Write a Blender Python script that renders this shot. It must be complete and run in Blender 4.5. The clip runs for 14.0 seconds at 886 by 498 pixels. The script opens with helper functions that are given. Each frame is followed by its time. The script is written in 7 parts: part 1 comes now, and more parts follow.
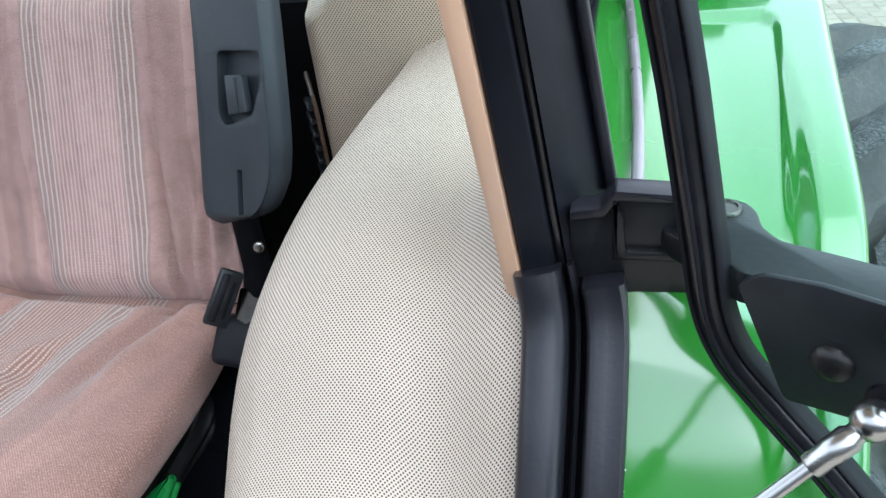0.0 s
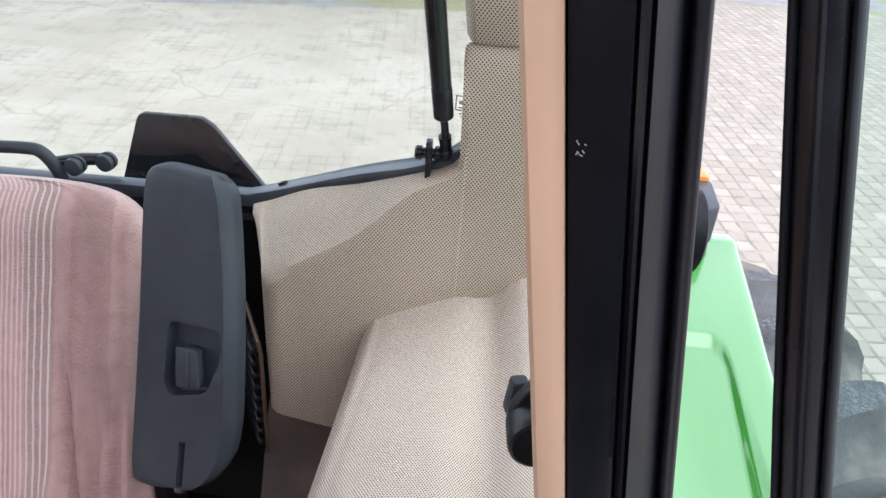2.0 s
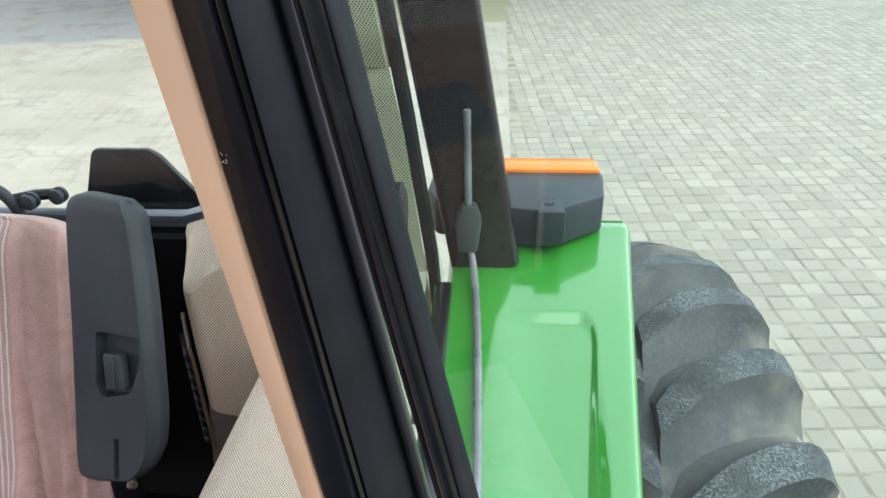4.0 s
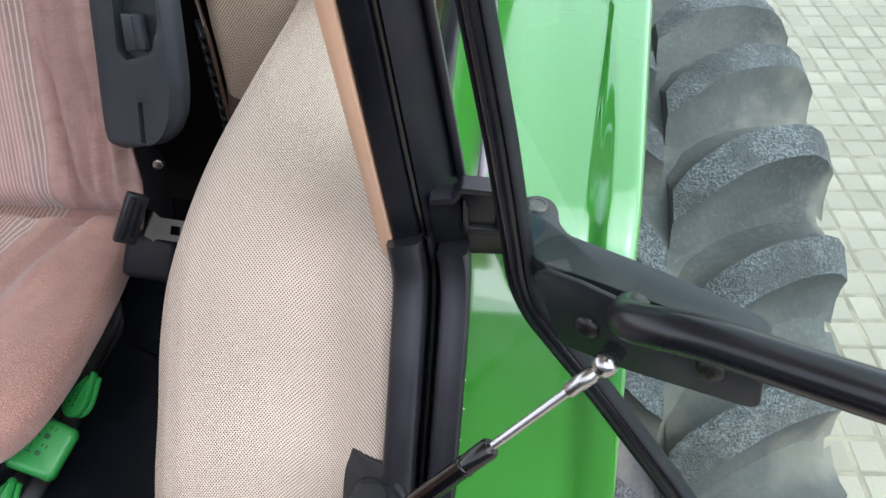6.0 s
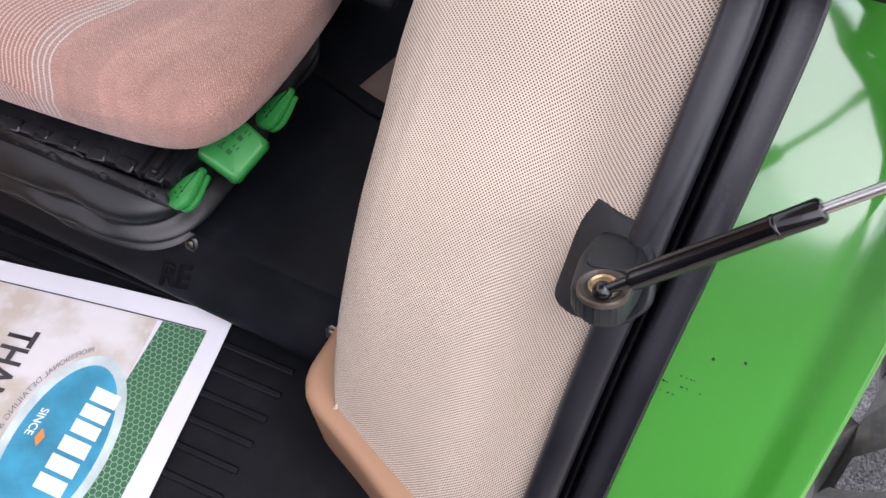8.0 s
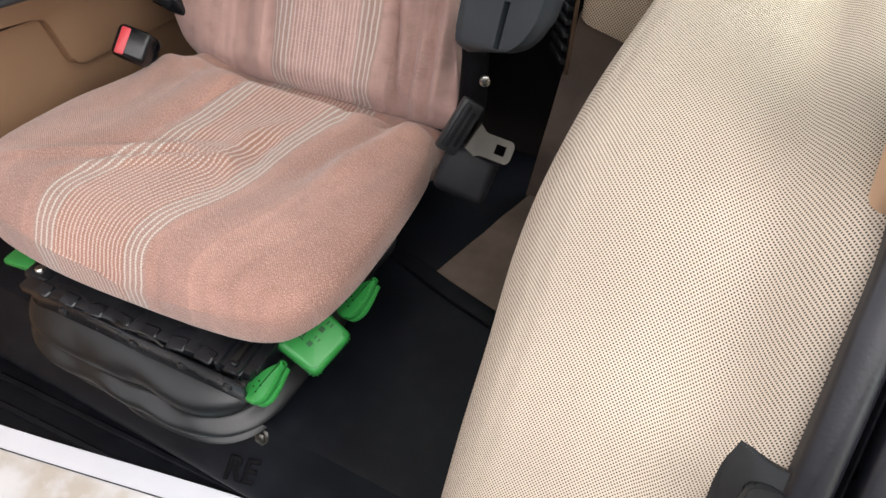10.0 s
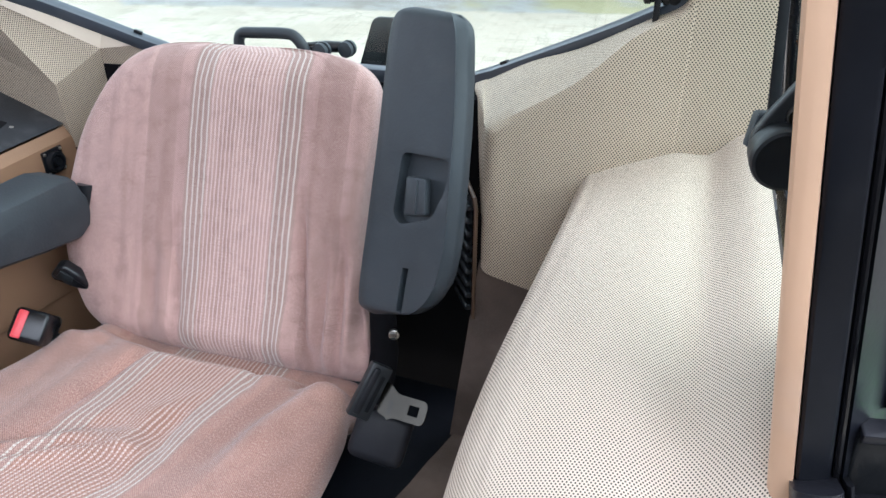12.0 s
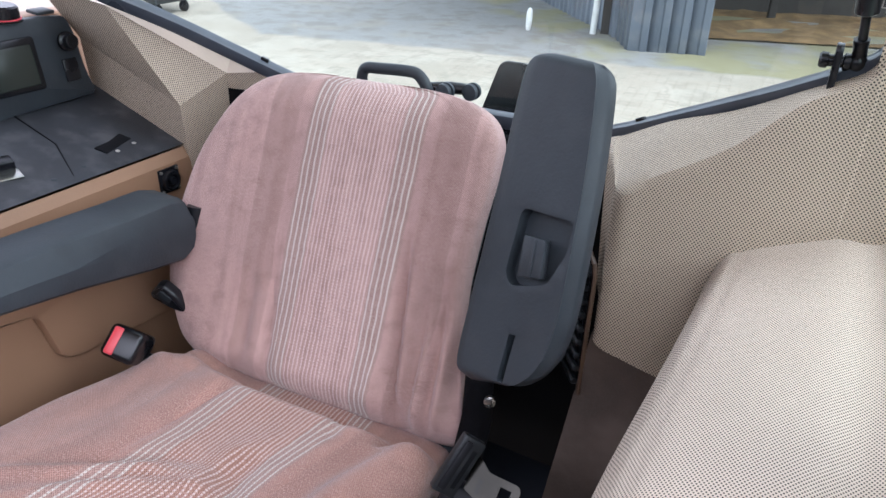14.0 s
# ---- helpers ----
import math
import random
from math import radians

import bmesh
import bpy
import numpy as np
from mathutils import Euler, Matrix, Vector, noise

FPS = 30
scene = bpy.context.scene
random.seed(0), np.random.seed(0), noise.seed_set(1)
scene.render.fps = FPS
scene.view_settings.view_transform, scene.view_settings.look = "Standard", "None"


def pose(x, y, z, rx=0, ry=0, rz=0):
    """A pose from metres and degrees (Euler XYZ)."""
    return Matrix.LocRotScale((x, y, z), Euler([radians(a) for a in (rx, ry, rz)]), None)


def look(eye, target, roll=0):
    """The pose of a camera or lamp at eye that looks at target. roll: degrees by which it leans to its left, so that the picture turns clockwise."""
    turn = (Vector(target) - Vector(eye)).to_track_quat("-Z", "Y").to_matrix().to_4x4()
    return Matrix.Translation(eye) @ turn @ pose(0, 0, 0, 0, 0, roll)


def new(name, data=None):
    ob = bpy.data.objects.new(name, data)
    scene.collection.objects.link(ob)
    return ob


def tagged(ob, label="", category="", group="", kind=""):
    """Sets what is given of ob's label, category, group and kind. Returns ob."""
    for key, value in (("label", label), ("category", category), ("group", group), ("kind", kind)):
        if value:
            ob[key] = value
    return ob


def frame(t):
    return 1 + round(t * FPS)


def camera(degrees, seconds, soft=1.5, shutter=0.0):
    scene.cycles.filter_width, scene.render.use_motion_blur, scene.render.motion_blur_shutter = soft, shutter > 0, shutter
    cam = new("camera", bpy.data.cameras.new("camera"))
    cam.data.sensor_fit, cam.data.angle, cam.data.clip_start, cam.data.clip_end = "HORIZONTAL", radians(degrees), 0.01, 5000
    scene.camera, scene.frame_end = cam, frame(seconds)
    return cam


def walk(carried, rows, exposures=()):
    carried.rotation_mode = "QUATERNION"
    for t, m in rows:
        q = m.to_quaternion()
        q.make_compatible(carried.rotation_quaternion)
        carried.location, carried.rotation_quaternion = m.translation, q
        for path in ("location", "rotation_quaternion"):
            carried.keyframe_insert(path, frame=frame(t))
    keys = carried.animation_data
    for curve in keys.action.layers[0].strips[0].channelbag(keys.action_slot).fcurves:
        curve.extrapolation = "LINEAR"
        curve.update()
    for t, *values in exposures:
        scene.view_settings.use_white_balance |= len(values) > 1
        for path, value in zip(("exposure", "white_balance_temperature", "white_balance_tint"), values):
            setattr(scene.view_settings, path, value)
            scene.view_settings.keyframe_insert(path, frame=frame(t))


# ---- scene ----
cam = camera(62.5, 14.0)
PATH = [
    (0, (0.0146, 0.0294, 2.5156), (-0.4496, 1.6306, 1.4108), -7.17),
    (0.5, (-0.0487, 0.0357, 2.6188), (-0.3373, 1.6538, 1.4785), -0.77),
    (1, (-0.1232, 0.1187, 2.6759), (-0.2694, 1.7375, 1.5119), 3.02),
    (1.5, (-0.1262, 0.1387, 2.7117), (-0.1898, 1.7992, 1.5990), 4.54),
    (2, (-0.1469, 0.1709, 2.7681), (-0.1897, 1.8820, 1.7327), 4.27),
    (2.5, (-0.1200, 0.1806, 2.8245), (-0.1526, 1.9240, 1.8465), 3.01),
    (2.7, (-0.0917, 0.1664, 2.8317), (-0.1299, 1.9228, 1.8757), 1.98),
    (4.8, (0.0589, 0.0532, 2.7741), (-0.0950, 1.6890, 1.6334), -1.99),
    (5, (0.0572, 0.0360, 2.7645), (-0.0963, 1.6367, 1.5766), -1.70),
    (5.5, (0.0511, -0.0122, 2.7300), (-0.0930, 1.4964, 1.4239), -1.19),
    (6, (0.0416, -0.0319, 2.6788), (-0.0962, 1.3711, 1.2603), -0.20),
    (6.5, (0.0301, -0.0537, 2.6294), (-0.1186, 1.2255, 1.0993), 1.33),
    (7, (-0.0012, -0.0746, 2.5694), (-0.1899, 1.0601, 0.9332), 3.03),
    (7.2, (-0.0157, -0.0831, 2.5511), (-0.2315, 0.9973, 0.8823), 3.58),
    (9.3, (-0.1478, -0.0736, 2.5209), (-0.7045, 1.0224, 0.9436), 1.79),
    (9.5, (-0.1550, -0.0651, 2.5264), (-0.7221, 1.0958, 0.9996), 1.73),
    (10, (-0.1682, -0.0419, 2.5371), (-0.7416, 1.2498, 1.1219), 1.44),
    (10.5, (-0.1766, -0.0359, 2.5484), (-0.7527, 1.3537, 1.2310), 0.83),
    (11, (-0.1744, -0.0233, 2.5767), (-0.7459, 1.4424, 1.3424), 0.18),
    (11.5, (-0.1667, -0.0003, 2.5889), (-0.7244, 1.5573, 1.4645), -0.21),
    (12, (-0.1622, 0.0275, 2.6046), (-0.6882, 1.6742, 1.5983), -0.29),
    (12.5, (-0.1730, 0.0390, 2.6334), (-0.6577, 1.7673, 1.7519), 0.27),
    (13, (-0.1763, 0.0592, 2.6440), (-0.6592, 1.8402, 1.8717), 0.81),
    (13.5, (-0.1830, 0.0641, 2.6332), (-0.7746, 1.8067, 1.8502), 1.12),
    (14, (-0.2096, 0.0953, 2.5859), (-0.9976, 1.6921, 1.6759), 1.74),
]
EXPOSURES = [(0.0, 2.08, 5600, 8.0), (1.0, 2.12, 5800, 17.0), (2.7, 1.80, 5950, 20.0), (5.0, 1.92, 6200, 9.0), (7.0, 1.92, 6000, 24.0), (9.5, 2.03, 7000, 18.0), (10.5, 2.18, 6300, 11.0), (12.0, 2.3, 5750, 11.0), (14.0, 2.05, 5800, 19.0)]
walk(cam, [(t, look(eye, target, roll)) for t, eye, target, roll in PATH], EXPOSURES)

# ---- world and light ----
world = bpy.data.worlds.new("overcast_sky")
scene.world = world
world.use_nodes = True
wn, wl = world.node_tree.nodes, world.node_tree.links
wn.clear()
sky = wn.new("ShaderNodeTexSky")
sky.sky_type, sky.sun_disc = "NISHITA", False
sky.sun_elevation, sky.sun_rotation = radians(64), radians(108)
sky.air_density, sky.dust_density, sky.ozone_density = 1.0, 1.3, 1.0
hsv = wn.new("ShaderNodeHueSaturation")
hsv.inputs["Saturation"].default_value = 0.15
bgn = wn.new("ShaderNodeBackground")
bgn.inputs["Strength"].default_value = 0.15
won = wn.new("ShaderNodeOutputWorld")
wl.new(sky.outputs[0], hsv.inputs["Color"])
wl.new(hsv.outputs[0], bgn.inputs["Color"])
wl.new(bgn.outputs[0], won.inputs["Surface"])
sun = new("sun", bpy.data.lights.new("sun", "SUN"))
sun.data.energy, sun.data.angle, sun.data.color = 0.6, radians(90), (1.0, 0.98, 0.95)
sun.matrix_world = look((2.45, -1.6, 5.2), (0.0, 0.0, 0.0))


# ---- materials ----
def shader(name, rough=0.5, metal=0.0, coat=0.0):
    m = bpy.data.materials.new(name)
    m.use_nodes = True
    b = m.node_tree.nodes["Principled BSDF"]
    b.inputs["Roughness"].default_value = rough
    b.inputs["Metallic"].default_value = metal
    b.inputs["Coat Weight"].default_value = coat
    b.inputs["Coat Roughness"].default_value = 0.09
    return m, m.node_tree.nodes, m.node_tree.links, b


def calc(nodes, links, op, a, b=None, c=None):
    """One math node; a, b and c are numbers or sockets."""
    n = nodes.new("ShaderNodeMath")
    n.operation = op
    for i, v in enumerate((a, b, c)):
        if v is None:
            continue
        if isinstance(v, (int, float)):
            n.inputs[i].default_value = v
        else:
            links.new(v, n.inputs[i])
    return n.outputs[0]


def blend(nodes, links, f, a, b, mode="MIX"):
    """One colour mix; f is a number or socket, a and b colours or sockets."""
    n = nodes.new("ShaderNodeMix")
    n.data_type, n.blend_type = "RGBA", mode
    for i, v in ((0, f), (6, a), (7, b)):
        if isinstance(v, (int, float)):
            n.inputs[i].default_value = v
        elif isinstance(v, tuple):
            n.inputs[i].default_value = (*v, 1)
        else:
            links.new(v, n.inputs[i])
    return n.outputs[2]


def grain(nodes, links, scale, detail=4, coords="Object", stretch=None):
    tc = nodes.new("ShaderNodeTexCoord")
    n = nodes.new("ShaderNodeTexNoise")
    n.inputs["Scale"].default_value = scale
    n.inputs["Detail"].default_value = detail
    if stretch:
        mp = nodes.new("ShaderNodeMapping")
        mp.inputs["Scale"].default_value = stretch
        links.new(tc.outputs[coords], mp.inputs["Vector"])
        links.new(mp.outputs[0], n.inputs["Vector"])
    else:
        links.new(tc.outputs[coords], n.inputs["Vector"])
    return n.outputs["Fac"]


def ramp(nodes, links, f, lo, hi):
    n = nodes.new("ShaderNodeMapRange")
    n.interpolation_type = "SMOOTHSTEP"
    n.inputs["From Min"].default_value, n.inputs["From Max"].default_value = lo, hi
    links.new(f, n.inputs["Value"])
    return n.outputs["Result"]


def relief(nodes, links, b, height, strength, distance):
    n = nodes.new("ShaderNodeBump")
    n.inputs["Strength"].default_value, n.inputs["Distance"].default_value = strength, distance
    links.new(height, n.inputs["Height"])
    links.new(n.outputs[0], b.inputs["Normal"])
    return n


def plain(name, col, rough=0.5, metal=0.0, coat=0.0, var=0.2, scale=9.0, fine=260.0, bump=0.25, dust=0.0, dust_col=(0.33, 0.33, 0.33), rvar=0.12, spec=0.5):
    """A surface with broad blotches, fine grain and a little dust."""
    m, N, L, b = shader(name, rough, metal, coat)
    b.inputs["Specular IOR Level"].default_value = spec
    big, small = grain(N, L, scale), grain(N, L, fine, 3)
    dark = tuple(c * (1 - var) for c in col)
    light = tuple(min(1, c * (1 + var)) for c in col)
    c = blend(N, L, ramp(N, L, big, 0.3, 0.7), dark, light)
    c = blend(N, L, calc(N, L, "MULTIPLY", small, var), c, light)
    if dust:
        d = calc(N, L, "MULTIPLY", ramp(N, L, grain(N, L, scale * 2.7, 8), 0.45, 0.75), dust)
        c = blend(N, L, d, c, dust_col)
    L.new(c, b.inputs["Base Color"])
    L.new(calc(N, L, "MULTIPLY_ADD", big, rvar * 2, rough - rvar), b.inputs["Roughness"])
    if bump:
        relief(N, L, b, small, bump, 0.0006)
    return m


def perforated(name, col, pitch=0.0031, hole=0.235):
    """Cream vinyl with a staggered grid of small holes, mapped in metres."""
    m, N, L, b = shader(name, 0.62)
    uv = N.new("ShaderNodeTexCoord").outputs["UV"]
    sp = N.new("ShaderNodeSeparateXYZ")
    L.new(uv, sp.inputs[0])
    v = calc(N, L, "DIVIDE", sp.outputs["Y"], pitch * 0.62)
    row = calc(N, L, "FLOOR", v)
    odd = calc(N, L, "MULTIPLY", calc(N, L, "FLOORED_MODULO", row, 2.0), 0.5)
    u = calc(N, L, "ADD", calc(N, L, "DIVIDE", sp.outputs["X"], pitch), odd)
    fu = calc(N, L, "SUBTRACT", calc(N, L, "FRACT", u), 0.5)
    fv = calc(N, L, "MULTIPLY", calc(N, L, "SUBTRACT", calc(N, L, "FRACT", v), 0.5), 0.62)
    d = calc(N, L, "SQRT", calc(N, L, "ADD", calc(N, L, "MULTIPLY", fu, fu), calc(N, L, "MULTIPLY", fv, fv)))
    mask = calc(N, L, "SUBTRACT", 1.0, ramp(N, L, d, hole - 0.09, hole + 0.08))
    big, small = grain(N, L, 5.0, 5), grain(N, L, 700.0, 2)
    c = blend(N, L, ramp(N, L, big, 0.3, 0.75), tuple(x * 0.9 for x in col), col)
    c = blend(N, L, calc(N, L, "MULTIPLY", small, 0.2), c, tuple(x * 0.8 for x in col))
    c = blend(N, L, mask, c, (0.030, 0.024, 0.018))
    L.new(c, b.inputs["Base Color"])
    relief(N, L, b, calc(N, L, "SUBTRACT", calc(N, L, "MULTIPLY", small, 0.25), mask), 0.5, 0.0008)
    return m


def upholstery(name, base=(0.68, 0.452, 0.408), soil=0.0):
    """Dusty pink woven cloth with a band of pale stripes along the middle; UV in metres, x from the band's middle."""
    m, N, L, b = shader(name, 0.95)
    b.inputs["Sheen Weight"].default_value = 0.30
    b.inputs["Sheen Roughness"].default_value = 0.5
    b.inputs["Specular IOR Level"].default_value = 0.2
    uv = N.new("ShaderNodeTexCoord").outputs["UV"]
    sp = N.new("ShaderNodeSeparateXYZ")
    L.new(uv, sp.inputs[0])
    x, y = sp.outputs["X"], sp.outputs["Y"]
    wob = calc(N, L, "MULTIPLY", calc(N, L, "SUBTRACT", grain(N, L, 40.0, 2, "UV"), 0.5), 0.003)
    xs = calc(N, L, "ADD", x, wob)
    a = calc(N, L, "ABSOLUTE", xs)
    weave_u = calc(N, L, "SINE", calc(N, L, "MULTIPLY", x, 2 * math.pi / 0.0034))
    weave_v = calc(N, L, "SINE", calc(N, L, "MULTIPLY", y, 2 * math.pi / 0.0026))
    weave = calc(N, L, "MULTIPLY", weave_u, weave_v)
    big, mid_n = grain(N, L, 6.0, 6, "UV"), grain(N, L, 42.0, 6, "UV")
    streak = grain(N, L, 46.0, 4, "UV", (1.0, 0.05, 1.0))
    fleck = grain(N, L, 800.0, 3, "UV", (1.0, 0.45, 1.0))
    c = blend(N, L, ramp(N, L, big, 0.32, 0.70), tuple(v * 0.88 for v in base), tuple(min(1, v * 1.07) for v in base))
    c = blend(N, L, calc(N, L, "MULTIPLY", ramp(N, L, streak, 0.42, 0.70), 0.34), c, (0.30, 0.175, 0.145))
    c = blend(N, L, calc(N, L, "MULTIPLY", ramp(N, L, mid_n, 0.45, 0.72), 0.30), c, (0.25, 0.145, 0.12))
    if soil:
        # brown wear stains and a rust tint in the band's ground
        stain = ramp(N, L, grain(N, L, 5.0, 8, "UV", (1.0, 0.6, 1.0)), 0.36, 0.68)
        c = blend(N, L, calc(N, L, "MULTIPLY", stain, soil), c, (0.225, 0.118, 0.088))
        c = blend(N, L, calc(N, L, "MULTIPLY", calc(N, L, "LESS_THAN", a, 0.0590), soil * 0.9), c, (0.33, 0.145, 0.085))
    # wide tan shade lines beside the band
    side = calc(N, L, "MULTIPLY", calc(N, L, "GREATER_THAN", a, 0.115), calc(N, L, "LESS_THAN", a, 0.165))
    c = blend(N, L, calc(N, L, "MULTIPLY", side, 0.35), c, (0.28, 0.175, 0.15))
    # grey ground of the outer stripe groups
    grp = calc(N, L, "MULTIPLY", calc(N, L, "GREATER_THAN", a, 0.0590), calc(N, L, "LESS_THAN", a, 0.0955))
    c = blend(N, L, calc(N, L, "MULTIPLY", grp, 0.45), c, (0.33, 0.25, 0.22))
    so = calc(N, L, "FRACT", calc(N, L, "DIVIDE", calc(N, L, "SUBTRACT", a, 0.0605), 0.0092))
    sm = calc(N, L, "FRACT", calc(N, L, "ADD", calc(N, L, "DIVIDE", xs, 0.0068), 0.25))
    lo = calc(N, L, "MULTIPLY", calc(N, L, "LESS_THAN", so, 0.30), grp)
    md = calc(N, L, "MULTIPLY", calc(N, L, "LESS_THAN", sm, 0.36), calc(N, L, "LESS_THAN", a, 0.0560))
    stitch = calc(N, L, "MULTIPLY_ADD", calc(N, L, "SINE", calc(N, L, "MULTIPLY", y, 2 * math.pi / 0.0046)), 0.38, 0.62)
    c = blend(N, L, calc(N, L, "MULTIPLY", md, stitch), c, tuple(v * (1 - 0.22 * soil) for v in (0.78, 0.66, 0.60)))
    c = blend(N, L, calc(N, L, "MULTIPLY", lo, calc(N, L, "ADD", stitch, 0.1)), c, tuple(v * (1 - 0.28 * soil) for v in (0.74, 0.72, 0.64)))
    line = calc(N, L, "ADD", lo, md)
    c = blend(N, L, calc(N, L, "MULTIPLY", calc(N, L, "MULTIPLY_ADD", weave, 0.50, 0.30), calc(N, L, "MULTIPLY_ADD", line, -0.55, 1.0)), c, (0.15, 0.08, 0.066))
    c = blend(N, L, calc(N, L, "MULTIPLY", ramp(N, L, fleck, 0.50, 0.70), 0.42), c, (0.64, 0.48, 0.43))
    c = blend(N, L, calc(N, L, "MULTIPLY", calc(N, L, "SUBTRACT", 1.0, ramp(N, L, fleck, 0.34, 0.48)), 0.45), c, (0.17, 0.09, 0.075))
    L.new(c, b.inputs["Base Color"])
    h = calc(N, L, "ADD", calc(N, L, "MULTIPLY", weave, 0.5), calc(N, L, "ADD", calc(N, L, "MULTIPLY", line, 0.5), calc(N, L, "MULTIPLY", fleck, 1.4)))
    relief(N, L, b, h, 0.55, 0.0009)
    return m


def glass(name, tint, gloss=0.06, dust=0.0):
    """Thin tinted pane: mostly clear, a little mirror, a little dust."""
    m, N, L, b = shader(name, 0.0)
    L.remove(N["Material Output"].inputs["Surface"].links[0])
    t = N.new("ShaderNodeBsdfTransparent")
    t.inputs["Color"].default_value = (*tint, 1)
    g = N.new("ShaderNodeBsdfGlossy")
    g.inputs["Roughness"].default_value = 0.0
    mx = N.new("ShaderNodeMixShader")
    mx.inputs[0].default_value = gloss
    L.new(t.outputs[0], mx.inputs[1])
    L.new(g.outputs[0], mx.inputs[2])
    last = mx.outputs[0]
    if dust:
        d = N.new("ShaderNodeBsdfDiffuse")
        d.inputs["Color"].default_value = (0.8, 0.8, 0.8, 1)
        m2 = N.new("ShaderNodeMixShader")
        L.new(calc(N, L, "MULTIPLY", ramp(N, L, grain(N, L, 14.0, 8), 0.2, 0.8), dust), m2.inputs[0])
        L.new(last, m2.inputs[1])
        L.new(d.outputs[0], m2.inputs[2])
        last = m2.outputs[0]
    L.new(last, N["Material Output"].inputs["Surface"])
    return m


CREAM = perforated("cream_perforated_vinyl", (0.625, 0.53, 0.43))
# Corner panels' cream vinyl, coarser holes; their shade is put into the tanner base.
PANELV = perforated("shaded_cream_perforated_vinyl", (0.545, 0.445, 0.335), 0.0041, 0.245)
PINK = upholstery("pink_striped_cloth")
# Cushion's copy of the cloth: brown soiling, plus shade put into a darker base.
SOILED_SHADED = upholstery("soiled_shaded_pink_striped_cloth", (0.56, 0.320, 0.256), 0.60)
TAN = plain("tan_moulded_plastic", (0.285, 0.165, 0.095), 0.55, var=0.08, bump=0.3, scale=4)
TANP = plain("tan_painted_strip", (0.52, 0.335, 0.215), 0.5, var=0.07, bump=0.12, scale=6, dust=0.12)
CREAMP = plain("cream_plain_plastic", (0.55, 0.46, 0.36), 0.5, var=0.08, bump=0.3)
GREY = plain("charcoal_moulded_plastic", (0.029, 0.036, 0.042), 0.48, var=0.2, bump=0.5, dust=0.10, dust_col=(0.10, 0.10, 0.10), spec=0.35)
BLACK = plain("black_painted_steel", (0.006, 0.007, 0.009), 0.27, var=0.3, bump=0.12, dust=0.02, spec=0.45)
SATIN = plain("black_satin_plate", (0.0105, 0.0130, 0.0150), 0.40, var=0.3, bump=0.35, dust=0.04, spec=0.36)
RUBBER = plain("black_rubber_seal", (0.007, 0.0075, 0.010), 0.55, var=0.3, bump=0.2, dust=0.02, spec=0.2)
MAT = plain("black_floor_rubber", (0.0032, 0.0040, 0.0058), 0.5, var=0.3, bump=0.3, dust=0.008, scale=14, spec=0.16)
PLAT = plain("black_step_rubber", (0.0032, 0.0042, 0.0065), 0.44, var=0.35, bump=0.3, dust=0.008, scale=11, spec=0.20, rvar=0.12)
VINYL = plain("black_bellows_vinyl", (0.0055, 0.0068, 0.0080), 0.38, var=0.25, bump=0.3, spec=0.5)
GREEN = plain("green_fender_paint", (0.036, 0.235, 0.024), 0.20, coat=1.0, spec=0.5, var=0.05, bump=0.05, scale=3, rvar=0.04)
KNOB = plain("green_plastic", (0.020, 0.22, 0.045), 0.38, var=0.12, bump=0.2)
STEEL = plain("zinc_plated_steel", (0.55, 0.54, 0.50), 0.28, metal=1.0, var=0.15, bump=0.1)
CHROME = plain("bright_steel", (0.46, 0.46, 0.45), 0.26, metal=1.0, var=0.08, bump=0.04)
BRASS = plain("worn_brass_bush", (0.42, 0.33, 0.20), 0.38, metal=0.9, var=0.3, bump=0.3)
ORANGE = plain("amber_lens", (0.85, 0.22, 0.025), 0.25, var=0.08, bump=0.1)
RED = plain("red_button", (0.72, 0.07, 0.085), 0.4, var=0.1)
CARPET = plain("brown_carpet", (0.115, 0.086, 0.070), 1.0, var=0.4, bump=0.9, fine=420)
GLASS = glass("green_tinted_glass", (0.81, 0.92, 0.86))
DOORGLASS = glass("dusty_door_glass", (0.76, 0.92, 0.87), 0.05, 0.020)
WORNSTEEL = plain("dull_worn_steel", (0.13, 0.125, 0.112), 0.30, metal=1.0, var=0.25, bump=0.15)
# Near-black standing for shade in deep gaps; also used on the step's letters.
VOID = plain("dull_void_black", (0.004, 0.004, 0.005), 0.8, var=0.3, bump=0.2, spec=0.08)
POST = plain("black_pillar_paint", (0.0055, 0.0065, 0.0095), 0.40, var=0.3, bump=0.12, dust=0.010, spec=0.18)
SEALR = plain("weathered_seal_rubber", (0.0115, 0.012, 0.016), 0.34, var=0.35, bump=0.3, dust=0.05, dust_col=(0.08, 0.08, 0.09), spec=0.5, rvar=0.2)
GREEN.node_tree.nodes["Principled BSDF"].inputs["Coat IOR"].default_value = 1.9
CABLE = plain("pale_grey_cable", (0.17, 0.165, 0.175), 0.3, var=0.4)
CASTING = plain("black_cast_bracket_paint", (0.0062, 0.0072, 0.0085), 0.34, var=0.3, bump=0.4, dust=0.02, spec=0.4)
GLOSSB = plain("gloss_black_enamel", (0.005, 0.005, 0.006), 0.16, var=0.2, bump=0.06, spec=0.5, rvar=0.05)
# Black frame lightened and blued: the sky's reflection is put into its colour.
SILLM = plain("window_frame_sky_tone", (0.050, 0.060, 0.076), 0.30, var=0.2, bump=0.1, dust=0.03, spec=0.6)
DARKSTEEL = plain("dark_weathered_steel", (0.035, 0.035, 0.034), 0.4, metal=0.8, var=0.4, bump=0.4)


